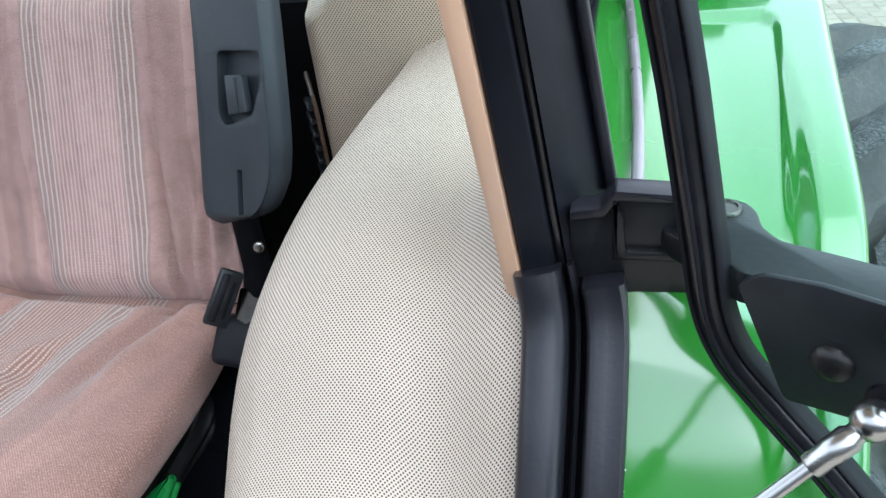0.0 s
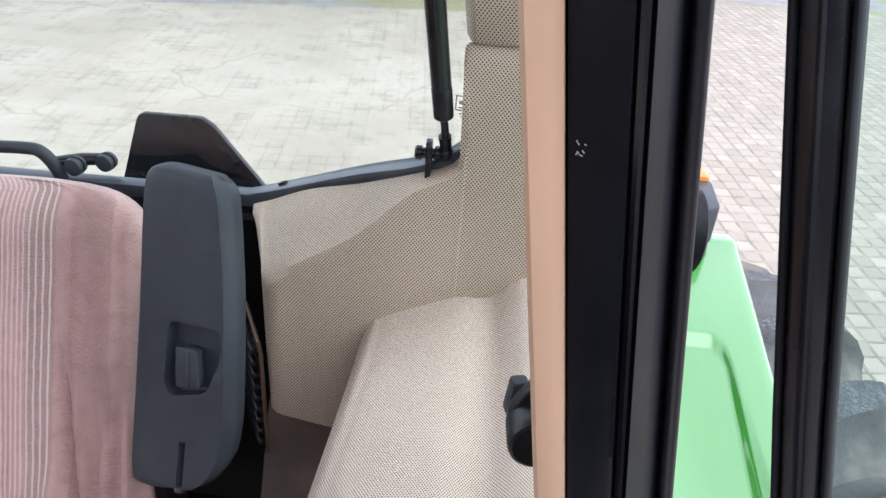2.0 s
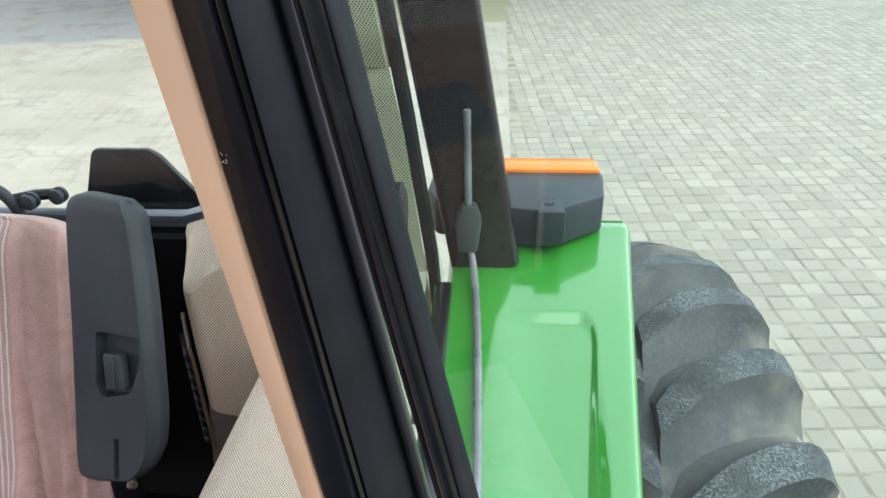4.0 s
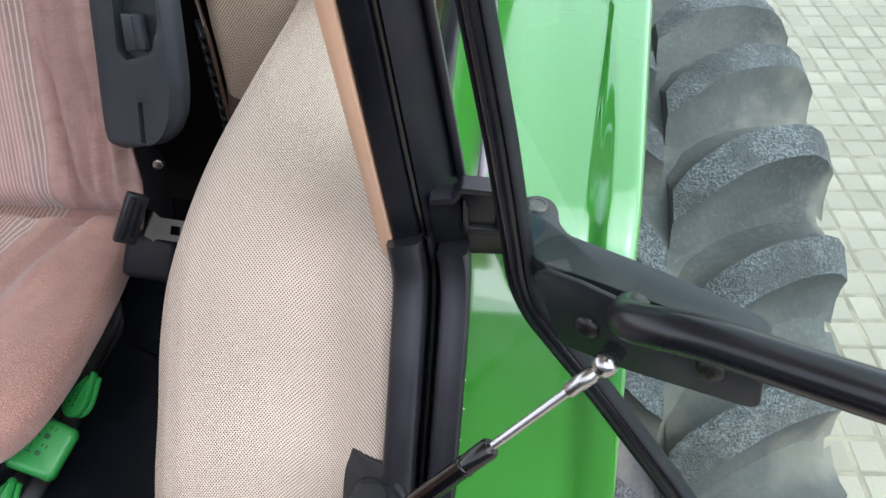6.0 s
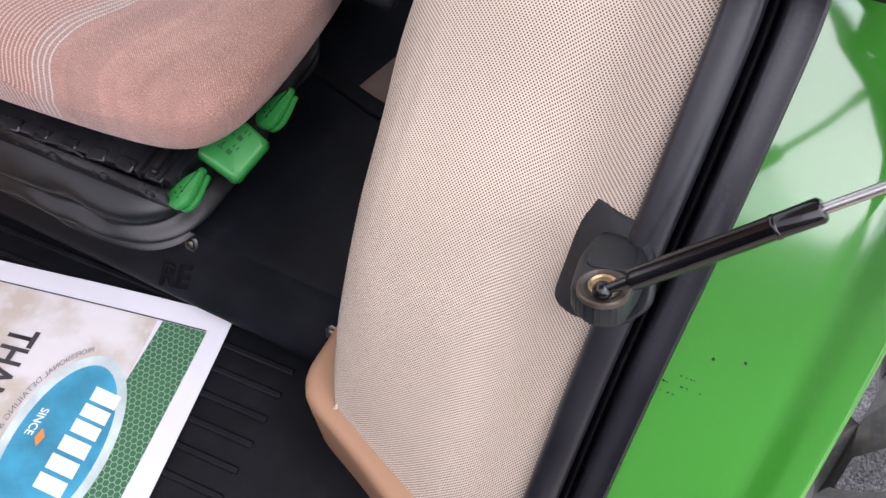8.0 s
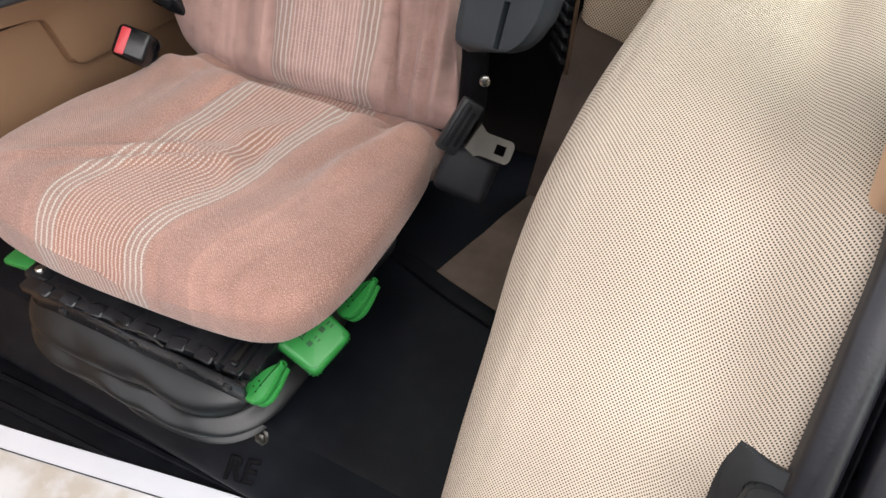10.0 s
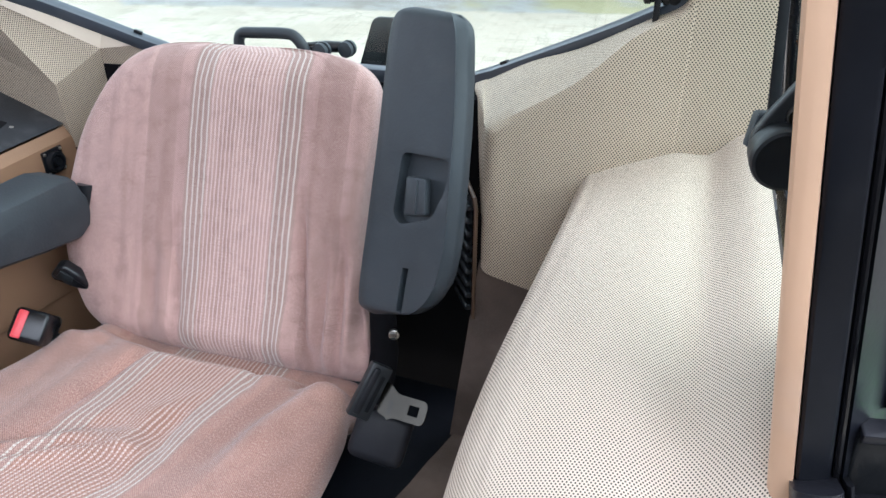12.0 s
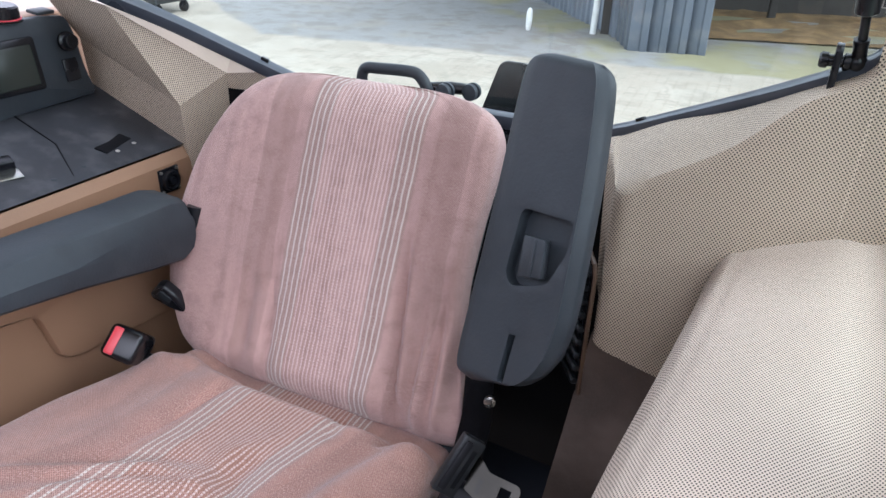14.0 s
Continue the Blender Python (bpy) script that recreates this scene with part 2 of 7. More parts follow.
# ---- mesh helpers ----
def crisp(bm, angle=38):
    bm.normal_update()
    for e in bm.edges:
        e.smooth = len(e.link_faces) == 2 and e.calc_face_angle(0) < radians(angle)
    for f in bm.faces:
        f.smooth = True


def part(name, bm, material, parent=None, label="", angle=38, fix=True):
    """Links a bmesh as one mesh object, in world places, under a thing or a part."""
    if fix:
        bmesh.ops.recalc_face_normals(bm, faces=bm.faces)
    crisp(bm, angle)
    me = bpy.data.meshes.new(name)
    bm.to_mesh(me)
    bm.free()
    me.materials.append(material)
    ob = new(name, me)
    if parent is not None:
        ob.parent = parent
        if parent.data is None:
            ob.matrix_parent_inverse = Matrix.Translation(-parent.location)
    if label:
        tagged(ob, label)
    return ob


def thing(name, at, label, category, group="", kind=""):
    ob = new(name)
    ob.location = at
    ob.empty_display_size = 0.05
    tagged(ob, label, category, group, kind)
    return ob


def axes(at, x, y, z=None):
    """A pose from an origin and directions of its x and (roughly) y."""
    x = Vector(x).normalized()
    z = x.cross(Vector(y)).normalized()
    y = z.cross(x)
    return Matrix(((x.x, y.x, z.x, at[0]), (x.y, y.y, z.y, at[1]), (x.z, y.z, z.z, at[2]), (0, 0, 0, 1)))


def block(bm, m, size, bevel=0.003, seg=2):
    r = bmesh.ops.create_cube(bm, size=1.0)
    vs = r["verts"]
    bmesh.ops.scale(bm, vec=size, verts=vs)
    if bevel:
        es = list({e for v in vs for e in v.link_edges})
        made = bmesh.ops.bevel(bm, geom=es, offset=bevel, segments=seg, affect="EDGES", profile=0.5)
        vs = list({v for f in made["faces"] for v in f.verts} | {v for v in vs if v.is_valid})
    bmesh.ops.transform(bm, matrix=m, verts=vs)
    return vs


def slab(bm, pts, depth, m, bevel=0.0, seg=2):
    """A flat outline (x, y) pulled to z = -depth, edges rounded, placed by m."""
    vs = [bm.verts.new((x, y, 0)) for x, y in pts]
    f = bm.faces.new(vs)
    r = bmesh.ops.extrude_face_region(bm, geom=[f])
    low = [v for v in r["geom"] if isinstance(v, bmesh.types.BMVert)]
    bmesh.ops.translate(bm, vec=(0, 0, -depth), verts=low)
    allv = vs + low
    if bevel:
        es = list({e for v in allv for e in v.link_edges})
        made = bmesh.ops.bevel(bm, geom=es, offset=bevel, segments=seg, affect="EDGES", profile=0.5)
        allv = list({v for g in made["faces"] for v in g.verts} | {v for v in allv if v.is_valid})
    bmesh.ops.transform(bm, matrix=m, verts=allv)
    return allv


def rounded(pts, r, seg=5):
    """An outline with its corners rounded by radius r (or one radius a corner)."""
    out, n = [], len(pts)
    for i in range(n):
        p, a, b = Vector(pts[i]), Vector(pts[i - 1]), Vector(pts[(i + 1) % n])
        rr = r[i] if isinstance(r, (list, tuple)) else r
        if rr <= 0:
            out.append(tuple(p))
            continue
        da, db = (a - p), (b - p)
        rr = min(rr, da.length * 0.49, db.length * 0.49)
        s, e = p + da.normalized() * rr, p + db.normalized() * rr
        for k in range(seg + 1):
            t = k / seg
            q = s * (1 - t) ** 2 + p * 2 * t * (1 - t) + e * t * t
            out.append(tuple(q))
    return out


def smooth_line(pts, n):
    """n + 1 points on a Catmull-Rom curve through pts."""
    P = [Vector(p) for p in pts]
    P = [P[0] * 2 - P[1]] + P + [P[-1] * 2 - P[-2]]
    out, k = [], len(P) - 3
    for i in range(n + 1):
        t = i / n * k
        j = min(int(t), k - 1)
        f = t - j
        a, b, c, d = P[j:j + 4]
        out.append(0.5 * ((2 * b) + (c - a) * f + (2 * a - 5 * b + 4 * c - d) * f * f + (3 * b - a - 3 * c + d) * f ** 3))
    return out


def sheet(bm, rows, closed=False, u0=0.0, v0=0.0, even=False):
    """A grid of points as faces, with UV in metres along its arcs."""
    lay = bm.loops.layers.uv.verify()
    V = [[bm.verts.new(p) for p in row] for row in rows]
    nr, nc = len(rows), len(rows[0])
    us = [[u0] * nc for _ in range(nr)]
    vs = [[v0] * nc for _ in range(nr)]
    for i in range(nr):
        for j in range(1, nc):
            us[i][j] = us[i][j - 1] + (Vector(rows[i][j]) - Vector(rows[i][j - 1])).length
    if even:
        us = [[sum(u[j] for u in us) / nr for j in range(nc)]] * nr
    mid = nc // 2
    for i in range(1, nr):
        step = (Vector(rows[i][mid]) - Vector(rows[i - 1][mid])).length
        for j in range(nc):
            vs[i][j] = vs[i - 1][j] + step
    for i in range(nr - 1):
        for j in range(nc - 1 + (1 if closed else 0)):
            jj = (j + 1) % nc
            f = bm.faces.new((V[i][j], V[i][jj], V[i + 1][jj], V[i + 1][j]))
            for lp, (a, b) in zip(f.loops, ((i, j), (i, jj), (i + 1, jj), (i + 1, j))):
                lp[lay].uv = (us[a][b], vs[a][b])
    return V


def tube(bm, pts, r, n=12, cap=True):
    """A round bar along pts; r is a radius or one for each point."""
    P = [Vector(p) for p in pts]
    side = None
    rings = []
    for i, p in enumerate(P):
        d = (P[min(i + 1, len(P) - 1)] - P[max(i - 1, 0)]).normalized()
        if side is None:
            side = d.orthogonal().normalized()
        side = (side - d * side.dot(d)).normalized()
        up = d.cross(side)
        rr = r[i] if isinstance(r, (list, tuple)) else r
        rings.append([bm.verts.new(p + (side * math.cos(a) + up * math.sin(a)) * rr) for a in (2 * math.pi * k / n for k in range(n))])
    for a, b in zip(rings, rings[1:]):
        for k in range(n):
            bm.faces.new((a[k], a[(k + 1) % n], b[(k + 1) % n], b[k]))
    if cap:
        bm.faces.new(rings[0][::-1])
        bm.faces.new(rings[-1])
    return rings


def lathe(bm, at, along, prof, n=20):
    """Rings (distance along, radius) about an axis, closed at both ends."""
    d = Vector(along).normalized()
    s = d.orthogonal().normalized()
    u = d.cross(s)
    rings = []
    for h, r in prof:
        c = Vector(at) + d * h
        rings.append([bm.verts.new(c + (s * math.cos(a) + u * math.sin(a)) * max(r, 1e-4)) for a in (2 * math.pi * k / n for k in range(n))])
    for a, b in zip(rings, rings[1:]):
        for k in range(n):
            bm.faces.new((a[k], a[(k + 1) % n], b[(k + 1) % n], b[k]))
    bm.faces.new(rings[0][::-1])
    bm.faces.new(rings[-1])


def extrusion(bm, prof, path, side):
    """A section (across, out) swept along path; 'across' lies along side(i), 'out' square to it and the path."""
    P = [Vector(p) for p in path]
    rings = []
    for i, p in enumerate(P):
        d = (P[min(i + 1, len(P) - 1)] - P[max(i - 1, 0)]).normalized()
        a = Vector(side(i) if callable(side) else side)
        a = (a - d * a.dot(d)).normalized()
        o = d.cross(a)
        rings.append([bm.verts.new(p + a * x + o * y) for x, y in prof])
    n = len(prof)
    for r0, r1 in zip(rings, rings[1:]):
        for k in range(n):
            bm.faces.new((r0[k], r0[(k + 1) % n], r1[(k + 1) % n], r1[k]))
    bm.faces.new(rings[0][::-1])
    bm.faces.new(rings[-1])


def blob_rings(bm, rings, uvf):
    """Closed rings lofted into a soft body; uvf gives each vertex its UV in metres."""
    lay = bm.loops.layers.uv.verify()
    V = [[bm.verts.new(p) for p in r] for r in rings]
    n = len(V[0])
    fs = []
    for a, b in zip(V, V[1:]):
        for k in range(n):
            fs.append(bm.faces.new((a[k], a[(k + 1) % n], b[(k + 1) % n], b[k])))
    fs.append(bm.faces.new(V[0][::-1]))
    fs.append(bm.faces.new(V[-1]))
    for f in fs:
        for lp in f.loops:
            lp[lay].uv = uvf(lp.vert.co)


def sgn_pow(v, e):
    return math.copysign(abs(v) ** e, v)


X0 = -0.735          # the tractor's middle plane
GROUND = 0.38


# ---- ground and yard ----
def ground_material():
    m, N, L, b = shader("yard_concrete_and_gravel", 0.9)
    pos = N.new("ShaderNodeTexCoord").outputs["Object"]
    sp = N.new("ShaderNodeSeparateXYZ")
    L.new(pos, sp.inputs[0])
    x, y = calc(N, L, "MULTIPLY", sp.outputs["X"], 1.082), calc(N, L, "MULTIPLY", sp.outputs["Y"], 1.082)
    wav = calc(N, L, "MULTIPLY", calc(N, L, "SUBTRACT", grain(N, L, 0.6, 5), 0.5), 0.9)
    edge = calc(N, L, "ADD", calc(N, L, "ADD", y, calc(N, L, "MULTIPLY", x, -0.22)), wav)
    pad = calc(N, L, "MULTIPLY_ADD", calc(N, L, "MINIMUM", calc(N, L, "ADD", x, 8.4), 0.0), 0.96, edge)
    far = ramp(N, L, pad, 11.40, 11.62)
    n1, n2, n3, n4 = grain(N, L, 0.9, 8), grain(N, L, 14.0, 8), grain(N, L, 90.0, 4), grain(N, L, 3.5, 10)
    conc = blend(N, L, ramp(N, L, n1, 0.3, 0.7), (0.305, 0.262, 0.208), (0.390, 0.345, 0.285))
    conc = blend(N, L, calc(N, L, "MULTIPLY", ramp(N, L, n2, 0.45, 0.75), 0.35), conc, (0.27, 0.245, 0.20))
    conc = blend(N, L, calc(N, L, "MULTIPLY", n3, 0.3), conc, (0.48, 0.44, 0.37))
    grav = blend(N, L, ramp(N, L, n3, 0.35, 0.7), (0.195, 0.190, 0.184), (0.335, 0.328, 0.320))
    grav = blend(N, L, calc(N, L, "MULTIPLY", ramp(N, L, n1, 0.5, 0.7), 0.40), grav, (0.28, 0.235, 0.17))
    grav = blend(N, L, calc(N, L, "MULTIPLY", ramp(N, L, n4, 0.46, 0.64), 0.6), grav, (0.19, 0.17, 0.15))
    conc = blend(N, L, calc(N, L, "MULTIPLY", ramp(N, L, n4, 0.52, 0.66), 0.35), conc, (0.25, 0.225, 0.185))
    # wandering cracks in the old concrete
    vc = N.new("ShaderNodeTexVoronoi")
    vc.feature = "DISTANCE_TO_EDGE"
    vc.inputs["Scale"].default_value = 0.55
    wv = N.new("ShaderNodeVectorMath")
    wv.operation = "MULTIPLY_ADD"
    wn_ = N.new("ShaderNodeTexNoise")
    wn_.inputs["Scale"].default_value = 2.0
    L.new(pos, wn_.inputs["Vector"])
    L.new(wn_.outputs["Color"], wv.inputs[0])
    wv.inputs[1].default_value = (0.5, 0.5, 0.5)
    L.new(pos, wv.inputs[2])
    L.new(wv.outputs[0], vc.inputs["Vector"])
    crack = calc(N, L, "SUBTRACT", 1.0, ramp(N, L, vc.outputs["Distance"], 0.002, 0.012))
    conc = blend(N, L, calc(N, L, "MULTIPLY", crack, calc(N, L, "MULTIPLY", ramp(N, L, n1, 0.42, 0.6), 0.32)), conc, (0.16, 0.145, 0.12))
    # faint tooled grooves, worn away in places
    gx = calc(N, L, "ADD", calc(N, L, "MULTIPLY", x, 0.997), calc(N, L, "MULTIPLY", y, 0.078))
    gy = calc(N, L, "ADD", calc(N, L, "MULTIPLY", y, 0.997), calc(N, L, "MULTIPLY", x, -0.078))
    soft = calc(N, L, "MULTIPLY", calc(N, L, "SUBTRACT", n2, 0.5), 0.5)
    lines = None
    for g, pitch in ((gx, 0.134), (gy, 0.145)):
        w = calc(N, L, "ABSOLUTE", calc(N, L, "SUBTRACT", calc(N, L, "FRACT", calc(N, L, "ADD", calc(N, L, "DIVIDE", g, pitch), soft)), 0.5))
        ln = calc(N, L, "SUBTRACT", 1.0, ramp(N, L, w, 0.02, 0.11))
        lines = ln if lines is None else calc(N, L, "MAXIMUM", lines, ln)
    conc = blend(N, L, calc(N, L, "MULTIPLY", lines, calc(N, L, "MULTIPLY", ramp(N, L, n4, 0.38, 0.62), 0.42)), conc, (0.20, 0.172, 0.13))
    # rough grass beside the track
    lft = calc(N, L, "ADD", calc(N, L, "ADD", x, calc(N, L, "MULTIPLY", y, 0.62)), calc(N, L, "MULTIPLY", wav, 0.8))
    lawn = calc(N, L, "MULTIPLY", calc(N, L, "SUBTRACT", 1.0, ramp(N, L, lft, -2.4, -1.5)), ramp(N, L, edge, 15.6, 16.3))
    turf = blend(N, L, ramp(N, L, calc(N, L, "MULTIPLY_ADD", n4, 0.5, calc(N, L, "MULTIPLY", n2, 0.5)), 0.38, 0.62), (0.120, 0.110, 0.040), (0.27, 0.225, 0.105))
    c = blend(N, L, far, conc, grav)
    c = blend(N, L, lawn, c, turf)
    # weeds and earth along the shed's foot
    foot = calc(N, L, "ADD", calc(N, L, "ADD", x, calc(N, L, "MULTIPLY", y, 0.72)), calc(N, L, "MULTIPLY", wav, 0.5))
    weed = calc(N, L, "MULTIPLY", calc(N, L, "MULTIPLY", ramp(N, L, foot, 3.6, 4.6), far), ramp(N, L, n1, 0.42, 0.6))
    c = blend(N, L, calc(N, L, "MULTIPLY", weed, 0.7), c, (0.26, 0.24, 0.11))
    L.new(c, b.inputs["Base Color"])
    relief(N, L, b, calc(N, L, "ADD", n3, n2), 0.35, 0.012)
    return m


bm = bmesh.new()
S = 900
sheet(bm, [[(x, y, GROUND) for x in (-S, -30, -10, 0, 10, 30, S)] for y in (-S, -30, 0, 10, 30, 80, S)])
tagged(part("ground", bm, ground_material()), "pale worn concrete yard running into a gravel track and rough grass", "ground", kind="structure")

BASE = 0.19           # the yard's things are laid out on this level, then set down on the ground
# Unseen wall, added to darken the fender's reflections and the light from ahead.
bm = bmesh.new()
block(bm, pose(-1.0, -7.5, GROUND + 2.6), (26.0, 0.3, 5.2), 0.02)
tagged(part("wall_unseen", bm, plain("unseen_wall_dark", (0.07, 0.072, 0.07), 0.8, var=0.2, scale=1.5)), "unseen dark wall added in front of the tractor to darken reflections", "wall", kind="structure")
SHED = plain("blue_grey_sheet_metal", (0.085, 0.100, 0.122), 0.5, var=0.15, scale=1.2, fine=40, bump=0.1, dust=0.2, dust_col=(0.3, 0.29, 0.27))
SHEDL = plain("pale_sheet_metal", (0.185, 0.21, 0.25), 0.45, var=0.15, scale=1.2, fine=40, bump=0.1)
# Brown straw, its base further darkened for the shade under the bay's roof.
STRAW = plain("straw_and_earth", (0.20, 0.125, 0.055), 1.0, var=0.5, scale=3, fine=50, bump=0.9)
# The dimness of the shed's inside is put into this colour.
DIM = plain("shaded_shed_inside", (0.05, 0.045, 0.04), 0.9, var=0.3, scale=1, fine=20, bump=0.1)
WHITEP = plain("white_pvc_pipe", (0.75, 0.75, 0.73), 0.4, var=0.06)


def ribbed_wall(bm, a, b, z0, z1, pitch, depth):
    """Trapezoid-ribbed sheet from a to b (x, y), with real ribs."""
    a, b = Vector((a[0], a[1], 0)), Vector((b[0], b[1], 0))
    d = (b - a).normalized()
    nrm = Vector((d.y, -d.x, 0))
    n = max(1, round((b - a).length / pitch))
    pts = []
    for i in range(n):
        for f, o in ((0.0, 0), (0.62, 0), (0.70, 1), (0.86, 1), (0.94, 0)):
            pts.append(a + (b - a) * ((i + f) / n) + nrm * depth * o)
    pts.append(b)
    rows = [[(p.x, p.y, z) for p in pts] for z in (z0, z1)]
    sheet(bm, rows)


shed = thing("machine_shed", (-5.5, 15.4, BASE), "blue-grey ribbed metal shed with an open bay, beyond the yard", "shed")
A, B_, C_, D_ = (-13.5, 26.0), (-3.35, 12.85), (-2.92, 11.95), (-1.78, 12.3)
bm = bmesh.new()
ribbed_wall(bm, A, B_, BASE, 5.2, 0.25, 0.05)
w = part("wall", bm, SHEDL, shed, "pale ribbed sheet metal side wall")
bm = bmesh.new()
ribbed_wall(bm, C_, D_, BASE, 4.6, 0.30, 0.03)
part("sliding_door", bm, SHED, shed, "dark blue-grey ribbed sliding door").modifiers.new("thick", "SOLIDIFY").thickness = 0.05
bm = bmesh.new()
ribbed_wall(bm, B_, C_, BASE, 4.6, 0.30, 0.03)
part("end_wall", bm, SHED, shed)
bm = bmesh.new()
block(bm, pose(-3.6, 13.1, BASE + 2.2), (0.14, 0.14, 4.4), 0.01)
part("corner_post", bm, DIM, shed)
bm = bmesh.new()
block(bm, pose(-2.62, 11.98, 1.35), (0.16, 0.02, 0.10), 0.004)
part("door_plate", bm, STEEL, shed, "small zinc plate on the door")
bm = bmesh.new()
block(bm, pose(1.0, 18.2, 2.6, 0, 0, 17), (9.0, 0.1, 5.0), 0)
part("rear_wall", bm, DIM, shed, "inside wall of the open bay, coloured dark for its shade")
bm = bmesh.new()
block(bm, pose(-3.2, 18.2, 4.95, 0, 0, 17), (11.5, 13.5, 0.2), 0)
part("roof", bm, SHED, shed)
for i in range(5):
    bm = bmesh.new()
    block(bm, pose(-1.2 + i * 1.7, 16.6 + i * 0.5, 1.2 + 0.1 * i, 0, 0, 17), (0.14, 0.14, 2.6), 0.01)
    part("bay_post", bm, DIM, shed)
bm = bmesh.new()
rows = []
for i in range(16):
    rows.append([(-2.2 + 6.4 * j / 20 - 0.2 * i * 0.1, 13.55 + 2.0 * j / 20 + i * 0.28, BASE + 0.03 + 0.16 * noise.noise(Vector((j * 0.4, i * 0.4, 3.0))) * (i > 0)) for j in range(21)])
sheet(bm, rows)
straw = tagged(part("straw_litter", bm, STRAW), "brown straw and earth strewn in the shed's open bay", "straw", kind="stuff")
pipe = thing("drain_pipe", (-3.72, 12.95, BASE), "short white plastic pipe standing at the shed's corner", "pipe")
bm = bmesh.new()
lathe(bm, (-3.78, 12.95, BASE), (0.03, 0, 1), [(0, 0.055), (0.62, 0.055), (0.63, 0.07), (0.80, 0.07), (0.81, 0.055), (1.15, 0.055)], 14)
part("pipe", bm, WHITEP, pipe)

waste = thing("wheeled_bin", (-11.35, 10.25, BASE), "dark grey wheeled waste container on the concrete", "bin")
BIN = plain("dark_bin_plastic", (0.03, 0.035, 0.04), 0.5, var=0.2)
bm = bmesh.new()
r0 = rounded([(-0.55, -0.45), (0.55, -0.45), (0.55, 0.45), (-0.55, 0.45)], 0.06)
rows = [[(-11.35 + x * k, 10.25 + y * k, BASE + z) for x, y in r0] for z, k in ((0.2, 0.85), (0.22, 0.88), (1.15, 1.0), (1.2, 1.06), (1.24, 1.06))]
V = sheet(bm, rows, closed=True)
bm.faces.new(V[0]), bm.faces.new(V[-1])
part("body", bm, BIN, waste)
for dx, dy in ((0.42, -0.32), (0.42, 0.32), (-0.42, -0.32), (-0.42, 0.32)):
    bm = bmesh.new()
    lathe(bm, (-11.35 + dx - 0.03, 10.25 + dy, BASE + 0.1), (1, 0, 0), [(0, 0.08), (0.005, 0.1), (0.055, 0.1), (0.06, 0.08)], 16)
    block(bm, pose(-11.35 + dx, 10.25 + dy, BASE + 0.17), (0.1, 0.05, 0.12), 0.005)
    part("castor", bm, BLACK, waste)
bm = bmesh.new()
for sx, sy in ((0.1, 0.0), (0.19, 0.02)):
    block(bm, pose(-10.95 + sx, 9.795, BASE + 0.98 + sy), (0.05, 0.006, 0.11), 0.002)
part("marking", bm, WHITEP, waste, "white painted marks")


# ---- wheel and fender ----
def tyre_material():
    m, N, L, b = shader("dusty_black_tyre_rubber", 0.85)
    n1, n2, n3, n5 = grain(N, L, 5.0, 8), grain(N, L, 7.0, 9), grain(N, L, 150.0, 6), grain(N, L, 60.0, 3)
    c = blend(N, L, ramp(N, L, n1, 0.3, 0.7), (0.042, 0.045, 0.045), (0.085, 0.087, 0.085))
    c = blend(N, L, calc(N, L, "MULTIPLY", ramp(N, L, n2, 0.47, 0.68), 0.62), c, (0.235, 0.208, 0.170))
    c = blend(N, L, calc(N, L, "MULTIPLY", ramp(N, L, n3, 0.45, 0.75), 0.30), c, (0.14, 0.14, 0.138))
    # thin pale scratches where dried mud has flaked
    vein = calc(N, L, "SUBTRACT", 1.0, ramp(N, L, calc(N, L, "ABSOLUTE", calc(N, L, "SUBTRACT", n5, 0.5)), 0.004, 0.016))
    c = blend(N, L, calc(N, L, "MULTIPLY", vein, calc(N, L, "MULTIPLY", ramp(N, L, n1, 0.50, 0.66), 0.30)), c, (0.22, 0.22, 0.205))
    L.new(c, b.inputs["Base Color"])
    relief(N, L, b, calc(N, L, "ADD", n3, n2), 0.5, 0.002)
    return m


def worn_lug_material():
    m, N, L, b = shader("scuffed_lug_faces", 0.75)
    n2, n3, n4, n6 = grain(N, L, 300.0, 7), grain(N, L, 16.0, 7), grain(N, L, 520.0, 4), grain(N, L, 70.0, 5)
    f = calc(N, L, "MULTIPLY", ramp(N, L, n2, 0.40, 0.70), ramp(N, L, n3, 0.34, 0.64))
    c = blend(N, L, ramp(N, L, n4, 0.35, 0.65), (0.040, 0.044, 0.047), (0.095, 0.100, 0.102))
    c = blend(N, L, calc(N, L, "MULTIPLY", ramp(N, L, n6, 0.50, 0.70), 0.5), c, (0.15, 0.155, 0.155))
    c = blend(N, L, calc(N, L, "MULTIPLY", f, 0.85), c, (0.255, 0.275, 0.290))
    L.new(c, b.inputs["Base Color"])
    relief(N, L, b, calc(N, L, "ADD", n2, n4), 1.0, 0.004)
    return m


TYRE, LUG = tyre_material(), worn_lug_material()
WX, WY, WR, WW = 0.261, 1.027, 0.838, 0.235      # tyre middle, axle, carcass radius, half width
WZ = GROUND + 0.883
wheel = thing("tractor_wheel", (WX, WY, GROUND), "large rear tractor wheel with dusty scuffed bar-tread tyre", "wheel")


def crown(x):
    """Radius of the carcass at x across the tread."""
    t = abs(x) / WW
    return WR - 0.038 * t ** 2 - (0.030 * max(0, t - 0.86) / 0.14 if t > 0.86 else 0)


bm = bmesh.new()
prof = [(-WW * 0.82, 0.47), (-WW * 1.00, 0.60), (-WW * 1.02, 0.70), (-WW * 0.95, crown(WW) - 0.012)]
prof += [(x * WW, crown(x * WW)) for x in [-0.9 + 0.15 * k for k in range(13)]]
